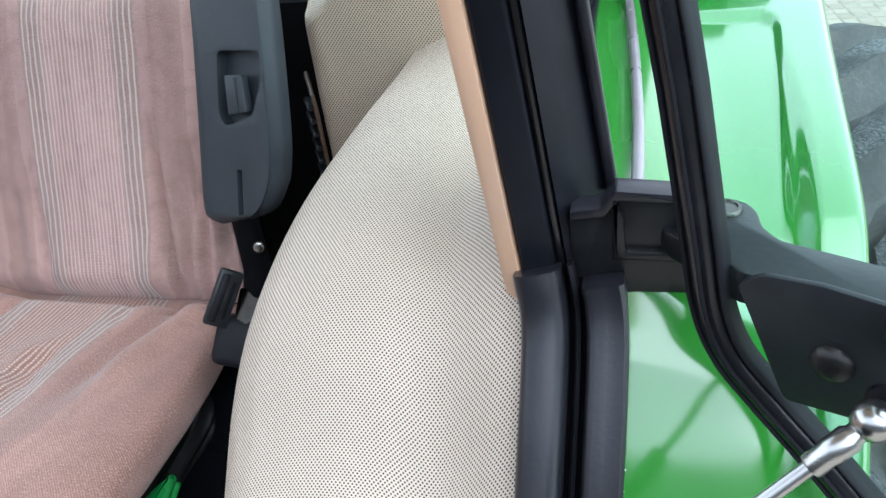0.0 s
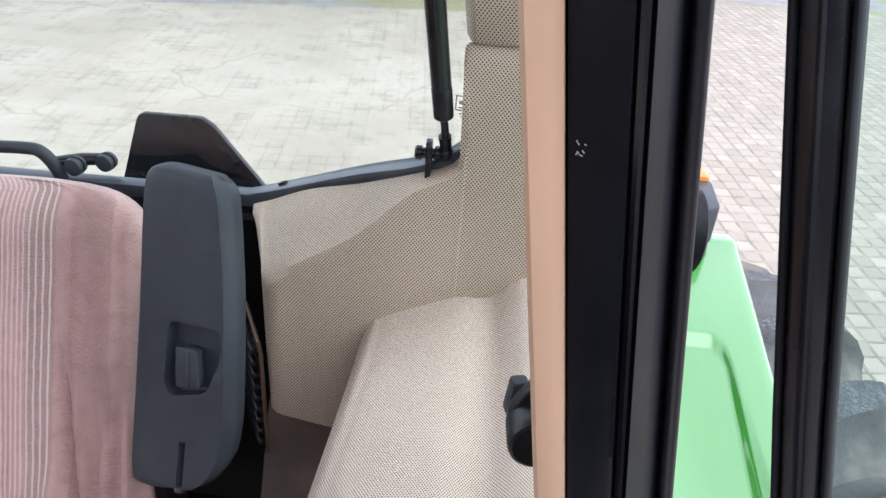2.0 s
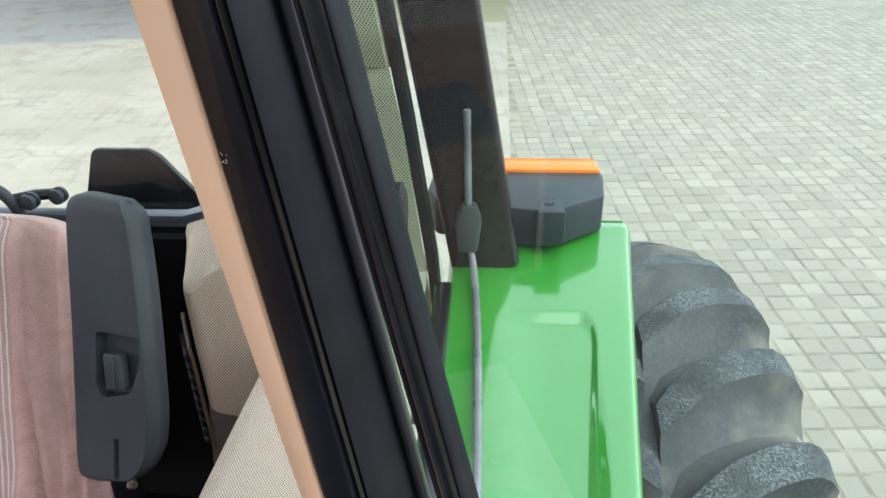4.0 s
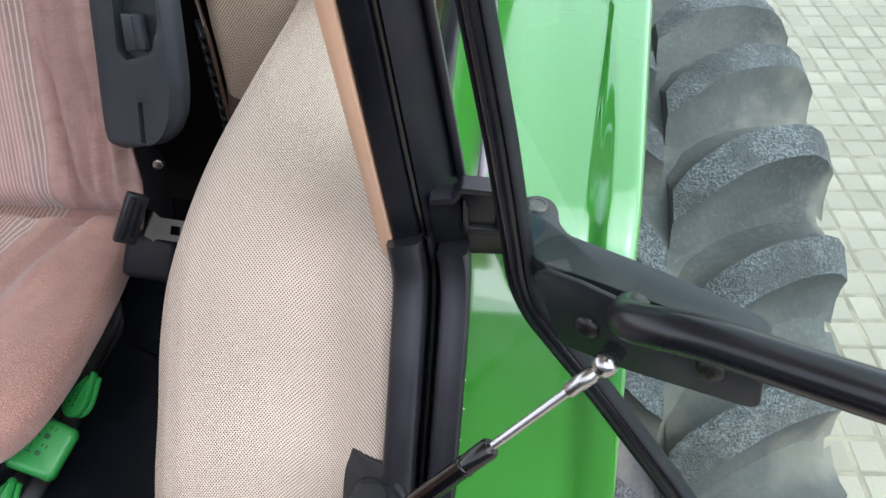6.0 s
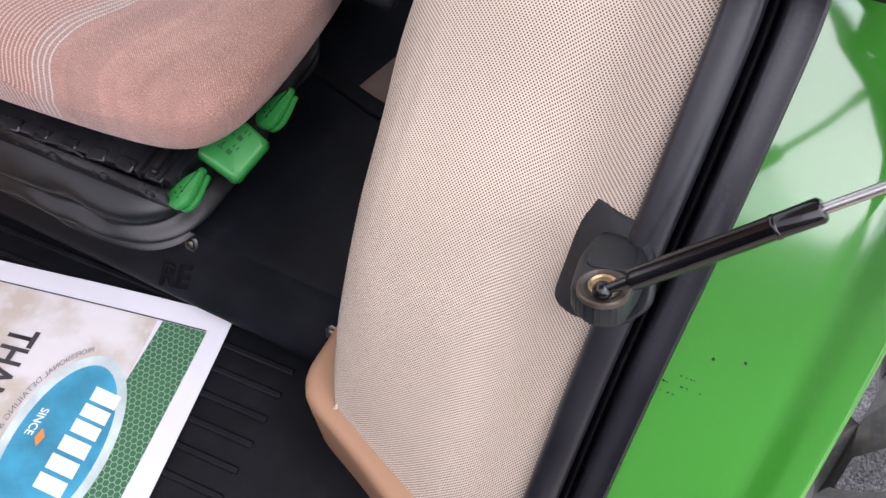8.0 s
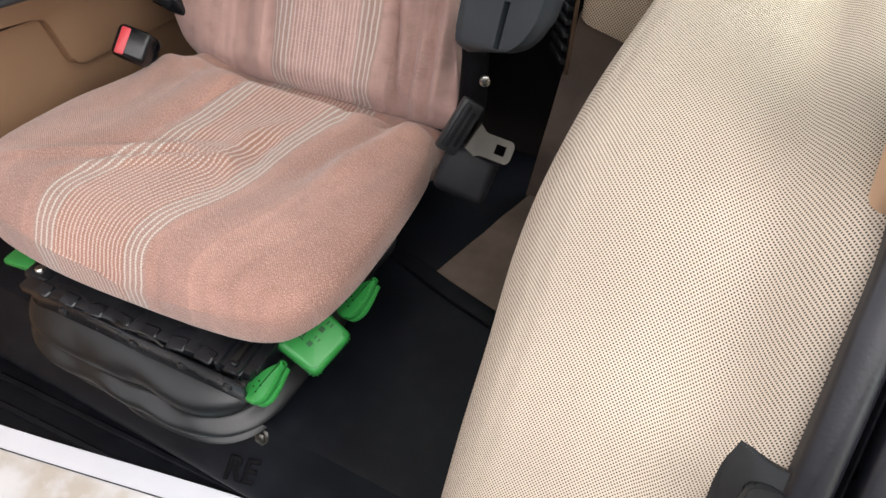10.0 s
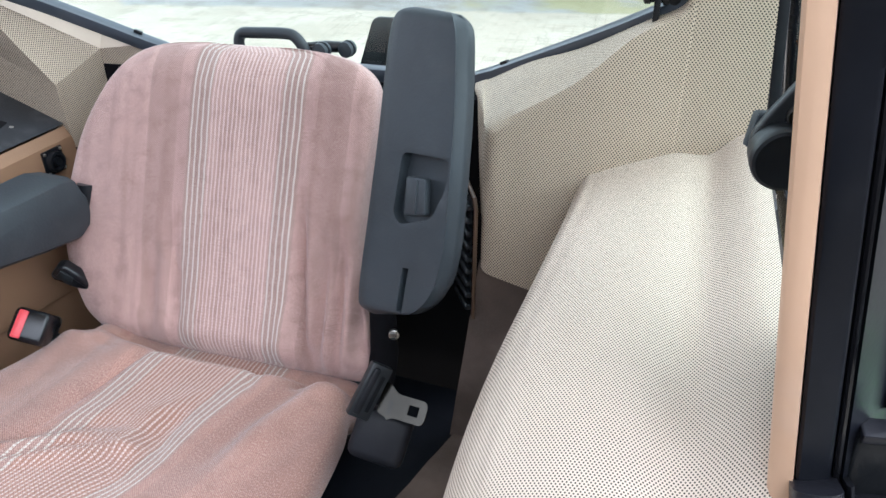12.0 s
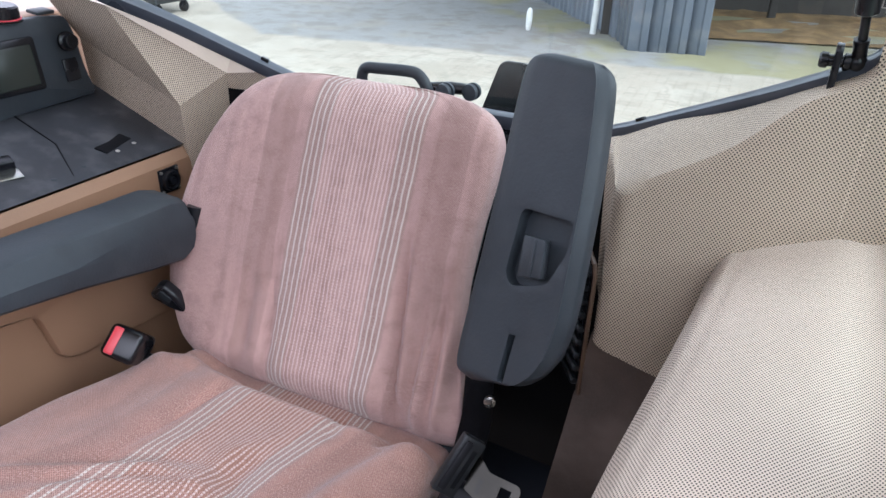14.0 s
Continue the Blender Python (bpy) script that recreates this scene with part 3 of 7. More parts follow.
prof += [(WW * 0.95, crown(WW) - 0.012), (WW * 1.02, 0.70), (WW * 1.00, 0.60), (WW * 0.82, 0.47)]
rows = []
for k in range(145):
    a = 2 * math.pi * k / 144
    rows.append([(WX + x, WY + r * math.sin(a), WZ + r * math.cos(a)) for x, r in prof])
sheet(bm, rows)
tyre = part("tyre", bm, TYRE, wheel)
bm = bmesh.new()
lathe(bm, (WX - 0.2, WY, WZ), (1, 0, 0), [(0, 0.46), (0.02, 0.49), (0.06, 0.43), (0.15, 0.39), (0.18, 0.2), (0.26, 0.2), (0.28, 0.39), (0.36, 0.43), (0.39, 0.49), (0.41, 0.46)], 48)
part("rim", bm, plain("yellow_rim_paint", (0.6, 0.42, 0.03), 0.4), wheel, "yellow painted rim")


def lug_points(side, a0):
    """One curved tread bar from shoulder to past the middle: rows of (x, angle, half width, height)."""
    out = []
    for k in range(12):
        t = k / 11
        x = side * (WW * 1.0 - t * WW * 0.98)
        ang = a0 - 0.010 * t - 0.125 * t * t
        out.append((x, ang, (0.0215 + 0.009 * t) * (1.0 if t < 0.90 else 1.0 - 3.0 * (t - 0.90)), 0.052 if t < 0.70 else 0.052 - 0.085 * (t - 0.70)))
    return out


def one_lug(side, a0):
    b2, b3 = bmesh.new(), bmesh.new()
    rows_l = []
    for x, ang, hw, h in lug_points(side, a0):
        rr = crown(x)
        if abs(x) > WW * 0.97:
            h -= 0.005

        def P(da, r):
            return Vector((WX + x, WY + r * math.sin(ang + da), WZ + r * math.cos(ang + da)))
        w = hw / rr
        rows_l.append([P(-w * 3.1, rr - 0.006), P(-w * 1.9, rr + h * 0.22), P(-w * 1.30, rr + h * 0.60), P(-w, rr + h), P(w, rr + h), P(w * 1.30, rr + h * 0.60), P(w * 1.9, rr + h * 0.22), P(w * 3.1, rr - 0.006)])
    # flanks, hollowed towards the carcass
    V = [[b2.verts.new(p) for p in r] for r in rows_l]
    for r0, r1 in zip(V, V[1:]):
        for j in (0, 1, 2, 4, 5, 6):
            b2.faces.new((r0[j], r0[j + 1], r1[j + 1], r1[j]))
    b2.faces.new(V[0])
    b2.faces.new(V[-1][::-1])
    for i in range(len(rows_l) - 1):
        n = 4
        for j in range(n):
            q = []
            for ii, jj in ((i, j), (i, j + 1), (i + 1, j + 1), (i + 1, j)):
                p = rows_l[ii][3].lerp(rows_l[ii][4], jj / n)
                e = 0.0026 * noise.noise(p * 60)
                d = (p - Vector((p.x, WY, WZ))).normalized()
                q.append(p + d * e)
            b3.faces.new([b3.verts.new(p) for p in q])
    bmesh.ops.remove_doubles(b3, verts=b3.verts, dist=0.0005)
    return b2, b3


NL = 33
for k in range(NL):
    for side, off in ((1, 0.0), (-1, 0.5)):
        a0 = -0.268 + 2 * math.pi * (k + off) / NL
        b2, b3 = one_lug(side, a0)
        part("lug", b2, TYRE, tyre)
        part("lug_face", b3, LUG, tyre, fix=False)

fender = thing("rear_fender", (0.1, 0.9, 2.1), "glossy green steel fender over the tractor's rear wheel", "fender")
# (y, z) of the fender's top line from the front foot over the arch to the rear
arch = [(0.02, 1.640), (0.115, 1.790), (0.20, 1.915), (0.29, 2.040), (0.37, 2.148), (0.405, 2.192), (0.45, 2.222), (0.52, 2.240), (0.70, 2.252), (0.90, 2.262), (1.05, 2.268), (1.09, 2.270), (1.12, 2.262), (1.135, 2.235), (1.14, 2.12)]
line = smooth_line([(0, y, z) for y, z in arch], 230)


def ease(v):
    v = max(0.0, min(1.0, v))
    return v * v * (3 - 2 * v)


def fender_x(y):
    """Inner and outer edge of the fender at y."""
    t = max(0.0, min(1.0, (y - 0.42) / 0.67))
    return 0.012 - 0.034 * max(0.0, min(1.0, (y - 0.43) / 0.06)), 0.166 + 0.080 * t


def fender_lift(x, y, xr):
    """Height of the pressing at (x, y): a sunk inner field with a rounded corner, and a raised outer rib that opens towards the front."""
    rib = ease((0.83 - y) / 0.45)
    slope = max(0.0, min(1.0, (0.44 - y) / 0.14))
    wd = 0.006 + 0.013 * ease((0.83 - y) / 0.25) + 0.020 * slope
    t = max(0.0, min(1.0, (x - xr) / wd))
    lift = rib * (0.0105 * t * t * (3 - 2 * t) - (0.0022 + 0.0055 * slope) * math.exp(-((x - xr - 0.3 * wd) / (0.35 * wd)) ** 2))
    r = 0.030
    qx, qy = x - (xr + 0.004 - r), y - (0.868 - r)
    d = math.hypot(max(qx, 0), max(qy, 0)) + min(max(qx, qy), 0) - r
    lift -= 0.0058 * ease(-d / 0.009) * ease((x - 0.04) / 0.07) * ease((y - 0.43) / 0.10)
    return lift


bm = bmesh.new()
rows = []
for p in line:
    y, z = p.y, p.z
    xi, xo = fender_x(y)
    xr = 0.112 + 0.054 * max(0.0, min(1.0, (y - 0.35) / 0.47))
    xs = [xi + 0.006 + (xo - 0.014 - xi) * k / 30 for k in range(31)] + [xr + 0.0025 * k for k in range(-5, 13)]
    xs = [x for x in sorted(min(x, xo - 0.008) for x in xs)]
    row = [(xi - 0.004, y, z - 0.030), (xi, y, z - 0.006)]
    row += [(x, y, z + 0.002 * math.sin(math.pi * min(1.0, (x - xi) / 0.1)) + fender_lift(x, y, xr)) for x in xs]
    e = fender_lift(xo - 0.008, y, xr)
    row += [(xo - 0.004, y, z + e - 0.001), (xo, y, z + e - 0.006), (xo + 0.002, y, z - 0.010), (xo + 0.001, y, z - 0.034), (xo - 0.003, y, z - 0.036)]
    rows.append(row)
sheet(bm, rows)
fp = part("fender_panel", bm, GREEN, fender)
md = fp.modifiers.new("thick", "SOLIDIFY")
md.thickness, md.offset = 0.003, -1
for q in ((0.075, 0.245, 2.0), (0.052, 0.243, 1.992)):
    bm = bmesh.new()
    lathe(bm, q, (0, -0.8, 0.6), [(-0.002, 0.0012), (0.0002, 0.0012)], 8)
    part("paint_chip", bm, DARKSTEEL, fender, "small dark paint chip")

def on_fender(x, y):
    p = min(line, key=lambda q: abs(q.y - y))
    return Vector((x, p.y, p.z + 0.002))


bm = bmesh.new()
for k in range(16):
    a = 2 * math.pi * k / 16
    q = on_fender(0.036 + 0.012 * math.cos(a) + (0.008 if k % 5 == 0 else 0), 0.228 + 0.004 * math.sin(a + 0.6))
    lathe(bm, q, (0, -0.8, 0.6), [(-0.002, 0.0007 + 0.0004 * (k % 3)), (0.0004, 0.0006)], 6)
part("paint_scratch", bm, DARKSTEEL, fender, "small dotted scratch in the paint")

lamp = thing("fender_lamp", (0.12, 1.06, 2.265), "black fender lamp housing with an amber lens", "lamp")
out = [(-0.055, 0.075), (0.202, 0.075), (0.206, 0.06), (0.200, -0.01), (0.128, -0.062), (0.098, -0.062), (0.06, -0.055), (-0.045, -0.03), (-0.060, 0.0)]
bm = bmesh.new()
slab(bm, [(x, y) for x, y in out][::-1], 0.062, pose(0.0, 1.075, 2.335), 0.006)
part("housing", bm, GREY, lamp)
bm = bmesh.new()
slab(bm, [(0.105, -0.03), (0.135, -0.03), (0.14, -0.075), (0.10, -0.075)][::-1], 0.055, pose(0.0, 1.075, 2.338), 0.004)
part("screw_boss", bm, GREY, lamp)
bm = bmesh.new()
lathe(bm, (0.118, 1.028, 2.335), (0, 0, 1), [(0, 0.008), (0.004, 0.008), (0.0045, 0.005)], 12)
part("screw", bm, BLACK, lamp)
bm = bmesh.new()
slab(bm, [(-0.058, 0.062), (0.204, 0.062), (0.200, 0.11), (-0.050, 0.11)], 0.058, pose(0.0, 1.075, 2.342), 0.008)
part("lens", bm, ORANGE, lamp, "amber lens")

# ---- cab corner post outside ----
corner = thing("cab_corner_post", (0.03, 0.99, 2.265), "black steel rear corner post of the cab", "post")
post_bot, post_top = Vector((0.029, 0.988, 2.264)), Vector((-0.117, 0.988, 3.15))
bm = bmesh.new()
sec = rounded([(-0.048, -0.022), (0.048, -0.022), (0.048, 0.018), (-0.048, 0.018)], 0.010, 3)
extrusion(bm, sec, [post_bot.lerp(post_top, f) for f in (0, 0.004, 0.02, 1)], (1, 0, 0))
part("post", bm, BLACK, corner)
bm = bmesh.new()
tube(bm, smooth_line([(0.004, 0.958, 2.50), (0.006, 0.956, 2.36), (0.009, 0.955, 2.305), (0.014, 0.935, 2.282), (0.020, 0.86, 2.270), (0.025, 0.72, 2.264), (0.028, 0.58, 2.256), (0.026, 0.48, 2.240), (0.020, 0.455, 2.225)], 24), 0.0048, 10)
part("cable", bm, CABLE, corner, "thin pale grey cable")
bm = bmesh.new()
slab(bm, rounded([(-0.014, -0.036), (0.012, -0.036), (0.018, 0.012), (0.010, 0.036), (-0.010, 0.036), (-0.018, 0.010)][::-1], 0.005, 3), 0.018, axes((0.006, 0.948, 2.335), (1, 0, 0), (0.12, 0, 1)), 0.004)
part("cable_boot", bm, plain("grey_rubber_boot", (0.05, 0.06, 0.062), 0.45, var=0.3), corner, "grey rubber cable boot")


# ---- cab shell ----
FLOOR, DECK = 1.555, 1.690


def mirror(pts):
    return [(2 * X0 - p[0], *p[1:]) for p in pts]


bm = bmesh.new()
block(bm, pose(X0 - 0.02, -0.10, FLOOR - 0.03), (1.36, 0.92, 0.06), 0.004)
floor = tagged(part("floor", bm, MAT), "black ribbed rubber floor mat of the cab", "floor", kind="structure")
for k in range(17):
    bm = bmesh.new()
    y = 0.285 - k * 0.038
    w = 0.47 if y > 0.12 else 0.62
    block(bm, pose(-0.86, y, FLOOR + 0.0015), (0.92 if y < 0.2 else 0.92, 0.010, 0.006), 0.002, 1)
    part("rib", bm, MAT, floor)

# raised seat platform, with a rounded front edge
plat = thing("seat_platform", (X0, 0.6, FLOOR), "black moulded rubber seat platform with a rounded front step", "platform")
prof = [(0.300, FLOOR), (0.296, FLOOR + 0.02), (0.284, 1.590), (0.288, 1.606), (0.316, 1.641), (0.347, 1.681), (0.366, DECK), (0.60, DECK), (1.05, DECK)]
bm = bmesh.new()
rows = []
for i in range(25):
    x = -1.42 + i * 1.15 / 24
    sk = -0.055 * (x + 0.8)
    rows.append([(x, p.y + sk, p.z) for p in smooth_line([(0, y, z) for y, z in prof], 26)])
sheet(bm, rows)
part("mat", bm, PLAT, plat)
bm = bmesh.new()
extrusion(bm, rounded([(-0.016, -0.003), (0.016, -0.003), (0.014, 0.004), (-0.014, 0.004)], 0.002, 2), [(-0.575, 0.690, DECK + 0.003), (-0.47, 0.652, DECK + 0.003), (-0.29, 0.600, DECK + 0.003)], (0.3, 1, 0))
part("edge_strip", bm, MAT, plat, "black rubber strip along the carpet's edge")
for x, z in ((-0.588, 1.668), (-0.352, 1.640), (-1.33, 1.640)):
    bm = bmesh.new()
    y = 0.316 + (z - 1.641) * 0.78 - 0.055 * (x + 0.8)
    lathe(bm, (x, y, z), (0, -0.79, 0.61), [(-0.004, 0.012), (0.001, 0.012), (0.002, 0.0085), (0.002, 0.0075), (0.006, 0.0070), (0.007, 0.004)], 6)
    part("bolt", bm, WORNSTEEL, plat, "dulled steel hex bolt")

# brown carpet behind and below the corner panel
bm = bmesh.new()
rows = []
for i in range(11):
    t = i / 10
    rows.append([Vector((-0.505, 0.655, 1.694)).lerp(Vector((-0.428, 0.925, 1.694)), t) + Vector((0.23 * j / 6, -0.055 * j / 6 * (1 - t), 0.004 * noise.noise(Vector((i * 0.5, j * 0.5, 2.0))))) for j in range(7)])
sheet(bm, rows)
c = part("carpet", bm, CARPET)
c.modifiers.new("thick", "SOLIDIFY").thickness = 0.004
tagged(c, "dark brown carpet scrap on the seat platform", "carpet", kind="structure")
bm = bmesh.new()
rows = []
for i in range(9):
    t = i / 8
    z = 1.690 + 0.36 * t
    xl = -0.436 + 0.045 * t
    rows.append([(xl + (-0.26 - xl) * j / 6, 0.928 + 0.004 * noise.noise(Vector((i * 0.7, j * 0.7, 5.0))), z) for j in range(7)])
sheet(bm, rows)
c = part("carpet_back", bm, CARPET)
c.modifiers.new("thick", "SOLIDIFY").thickness = 0.01
tagged(c, "dark brown carpet lining below the corner panel", "carpet", kind="structure")
# Wall coloured black to stand for the dark void behind the seat.
bm = bmesh.new()
sheet(bm, [[(x, 1.105, z) for x in (-1.43, -0.9, -0.5, -0.36)] for z in (1.60, 1.9, 2.235)])
c = part("wall_rear", bm, VOID)
c.modifiers.new("thick", "SOLIDIFY").thickness = 0.02
tagged(c, "rear wall of the cab below the window, blackened for deep shade", "wall", kind="structure")

# ---- padded wheel-arch cover ----
# stations: seal edge, shoulder, foot
ST = [((-0.050, 0.955, 2.294), (-0.254, 0.955, 2.209), (-0.262, 0.955, 1.712)),
      ((-0.048, 0.85, 2.286), (-0.256, 0.85, 2.205), (-0.268, 0.85, 1.712)),
      ((-0.045, 0.70, 2.272), (-0.266, 0.70, 2.198), (-0.280, 0.70, 1.712)),
      ((-0.043, 0.56, 2.256), (-0.279, 0.56, 2.180), (-0.292, 0.56, 1.712)),
      ((-0.041, 0.46, 2.240), (-0.285, 0.46, 2.150), (-0.300, 0.47, 1.712)),
      ((-0.040, 0.405, 2.208), (-0.287, 0.405, 2.110), (-0.303, 0.42, 1.712)),
      ((-0.040, 0.35, 2.134), (-0.284, 0.35, 2.055), (-0.305, 0.37, 1.712)),
      ((-0.042, 0.29, 2.052), (-0.283, 0.29, 1.990), (-0.304, 0.315, 1.712)),
      ((-0.045, 0.22, 1.948), (-0.284, 0.235, 1.888), (-0.296, 0.262, 1.712)),
      ((-0.046, 0.16, 1.855), (-0.287, 0.207, 1.797), (-0.291, 0.230, 1.712)),
      ((-0.047, 0.105, 1.770), (-0.288, 0.191, 1.742), (-0.289, 0.208, 1.710)),
      ((-0.047, 0.066, 1.705), (-0.285, 0.178, 1.705), (-0.287, 0.196, 1.705))]


def cover_section(e, s, f):
    e, s, f = Vector(e), Vector(s), Vector(f)
    span = s - e
    drop = Vector((0, 0, 1))
    k = min(1.0, max(0.0, (s.z - 1.713) / 0.12))
    q = 0.6 * min(1.0, max(0.0, (e.y - 0.50) / 0.35))
    g = max(0.0, min(1.0, (0.50 - e.y) / 0.15)) * max(0.0, min(1.0, (e.y - 0.08) / 0.12))
    r = max(0.0, min(1.0, (e.y - 0.50) / 0.34)) ** 1.3
    pts = [e, e + span * 0.09 + drop * (0.003 - 0.008 * g) * k, e + span * 0.17 - drop * (0.003 + 0.015 * g) * k, e + span * 0.25 - drop * (0.013 + 0.011 * g) * k, e + span * 0.33 - drop * (0.010 + 0.006 * g) * k, e + span * 0.45 + drop * (0.006 - 0.006 * r) * k, e + span * 0.64 + drop * (0.020 - 0.006 * q - 0.013 * r) * k,
           e + span * 0.84 + drop * (0.022 - 0.004 * q - 0.015 * r) * k]
    top = s + Vector((0.010 - 0.004 * q, 0, 0.010 + 0.002 * q - 0.007 * r)) * k
    nxt = s + Vector((-0.006, 0, -0.016)) * k
    soft = (pts[-1] * 9 + top * 9 - pts[-2] - nxt) / 16
    pts += [soft.lerp(s + Vector((0.022, 0, 0.018 - 0.007 * r)), q), top]
    w = f - s
    pts += [s + Vector((-0.006, 0, -0.016)) * k + w * 0.02, s + Vector((-0.012, 0, -0.045)) * k + w * 0.05, s + w * 0.45 + Vector((-0.008, 0, 0)) * k, f]
    return smooth_line(pts, 44)


secs = [cover_section(*s) for s in ST]
cols = [smooth_line([sec[j] for sec in secs], 66) for j in range(45)]
rows = [[cols[j][i] for j in range(45)] for i in range(67)]
cover = thing("wheel_arch_cover", (-0.17, 0.5, 1.712), "cream perforated vinyl padded cover over the wheel arch", "cover")
for nm, j0, j1, lab in (("pad", 0, 38, ""), ("side_skirt", 37, 45, "steep vinyl side below the pad")):
    bm = bmesh.new()
    sheet(bm, [row[j0:j1] for row in rows], even=True)
    cov = part(nm, bm, CREAM, cover, lab, angle=60)
    md = cov.modifiers.new("thick", "SOLIDIFY")
    md.thickness, md.offset = 0.006, -1
    # which way the pad faces
    q = cov.data.polygons[len(cov.data.polygons) // 2].normal
    if q.z - q.x < 0:
        cov.data.flip_normals()

# tan kick panel below the cover's front
kick = thing("kick_panel", (-0.2, 0.12, FLOOR), "tan moulded kick panel below the cream cover", "panel")
edge = smooth_line([(-0.334, 0.30, 0), (-0.338, 0.25, 0), (-0.340, 0.212, 0), (-0.333, 0.190, 0), (-0.315, 0.170, 0), (-0.25, 0.138, 0), (-0.18, 0.101, 0), (-0.05, 0.034, 0)], 48)
bm = bmesh.new()
rows = []
for z, o in ((FLOOR, 0.006), (1.60, 0.004), (1.66, 0.001), (1.690, 0.000), (1.698, 0.002), (1.703, 0.007), (1.704, 0.014), (1.7035, 0.040), (1.69, 0.042)):
    row = []
    for i, p in enumerate(edge):
        d = (edge[min(i + 1, 48)] - edge[max(i - 1, 0)]).normalized()
        n = Vector((-d.y, d.x, 0))
        row.append((p.x + n.x * o, p.y + n.y * o, z))
    rows.append(row)
sheet(bm, rows)
part("panel", bm, TAN, kick)

# ---- door seal along the opening ----
seal = thing("door_seal", (-0.01, 0.25, 1.9), "black rubber door seal along the arch of the opening", "seal")
inner = [(-0.047, 0.02, 1.642), (-0.047, 0.066, 1.714), (-0.046, 0.16, 1.857), (-0.045, 0.22, 1.950), (-0.042, 0.29, 2.054), (-0.040, 0.35, 2.136), (-0.040, 0.398, 2.200), (-0.046, 0.414, 2.235)]
rail = smooth_line(inner, 50)
bm = bmesh.new()
extrusion(bm, [(-0.004, -0.02), (-0.004, 0.012), (-0.002, 0.016), (0.002, 0.0185), (0.009, 0.020), (0.016, 0.0195), (0.022, 0.017), (0.0255, 0.012), (0.026, -0.02)], rail[::-1], (1, 0, 0))
part("inner_lip", bm, SEALR, seal, angle=60)
# Added strip closing the gap between the lips, black for the groove's shade.
bm = bmesh.new()
extrusion(bm, [(-0.002, -0.030), (-0.002, -0.018), (0.062, -0.018), (0.062, -0.030)], rail[::-1], (1, 0, 0))
part("backing", bm, VOID, seal)
bm = bmesh.new()
extrusion(bm, [(0.0295, -0.02), (0.0295, 0.002), (0.031, 0.005), (0.0335, 0.002), (0.0335, -0.02)], rail[::-1], (1, 0, 0))
part("groove_bead", bm, RUBBER, seal)
bm = bmesh.new()
extrusion(bm, [(0.037, -0.02), (0.0375, 0.012), (0.0395, 0.016), (0.043, 0.0175), (0.050, 0.0165), (0.056, 0.0170), (0.0605, 0.0185), (0.0635, 0.0160), (0.064, -0.022)], rail[:-3][::-1], (1, 0, 0))
part("outer_lip", bm, SEALR, seal, angle=50)

random.seed(12)
bm = bmesh.new()
for k in range(34):
    q = rail[random.randrange(4, 40)].lerp(rail[random.randrange(4, 40)], 0.0) + Vector((0.0635 + random.uniform(-0.0012, 0.0012), random.uniform(-0.008, 0.008), 0))
    j = min(range(len(rail)), key=lambda i: abs(rail[i].y - q.y))
    q.z = rail[j].z + 0.001
    bmesh.ops.create_icosphere(bm, subdivisions=1, radius=random.uniform(0.0005, 0.0010), matrix=Matrix.Translation(q))
part("water_beads", bm, WHITEP, seal, "tiny pale water beads on the rubber edge")

# ---- door pillar ----
def on_pillar(a, z):
    """A place on a pillar line given by its x and y at z 2.2 and z 2.8."""
    (x0, y0), (x1, y1) = a
    f = (z - 2.2) / 0.6
    return Vector((x0 + (x1 - x0) * f, y0 + (y1 - y0) * f, z))


SL, SR = ((-0.056, 0.419), (-0.146, 0.445)), ((-0.042, 0.412), (-0.129, 0.451))
BMID, BR = ((-0.016, 0.422), (-0.101, 0.439)), ((0.020, 0.464), (-0.079, 0.468))
pillar = thing("door_pillar", (0.0, 0.44, 2.2), "black steel door pillar of the cab with tan inner trim", "pillar")
zs = [2.196, 2.202, 2.30, 2.5, 2.8, 3.2]
bm = bmesh.new()
rows = []
for z in zs:
    l, r = on_pillar(SL, z), on_pillar(SR, z)
    rows.append([l + Vector((0.004, 0.030, 0)), l + Vector((-0.001, 0.004, 0)), l + Vector((0.001, -0.001, 0)), l.lerp(r, 0.5) + Vector((0, -0.002, 0)), r + Vector((-0.001, 0, 0)), r + Vector((0.0, 0.004, 0)), r + Vector((0.002, 0.030, 0))])
V = sheet(bm, rows)
bm.faces.new(V[0])
part("trim_strip", bm, TANP, pillar, "tan painted trim strip")
bm = bmesh.new()
rows = []
for z in zs:
    a, b, c = on_pillar(SR, z), on_pillar(BMID, z), on_pillar(BR, z)
    rows.append([a + Vector((0.002, 0.03, 0)), a + Vector((0.001, 0.003, 0)), a + Vector((0.003, 0.001, 0)), a.lerp(b, 0.75), b + Vector((-0.004, 0.0, 0)), b + Vector((-0.002, 0.008, 0)), b + Vector((0.002, 0.008, 0)),
                 b + Vector((0.004, 0.002, 0)), b.lerp(c, 0.5) + Vector((0.0, -0.004, 0)), c + Vector((-0.004, -0.003, 0)), c, c + Vector((0.0, 0.02, 0)), c + Vector((-0.02, 0.07, 0)), a + Vector((0.002, 0.07, 0))])
V = sheet(bm, rows, closed=True)
bm.faces.new(V[0]), bm.faces.new(V[-1])
part("post", bm, POST, pillar)
bm = bmesh.new()
extrusion(bm, rounded([(-0.004, -0.004), (0.004, -0.004), (0.004, 0.005), (-0.004, 0.005)], 0.003, 3), [on_pillar(BR, z) + Vector((0.002, -0.004, 0)) for z in (2.27, 2.5, 3.2)], (1, 0, 0))
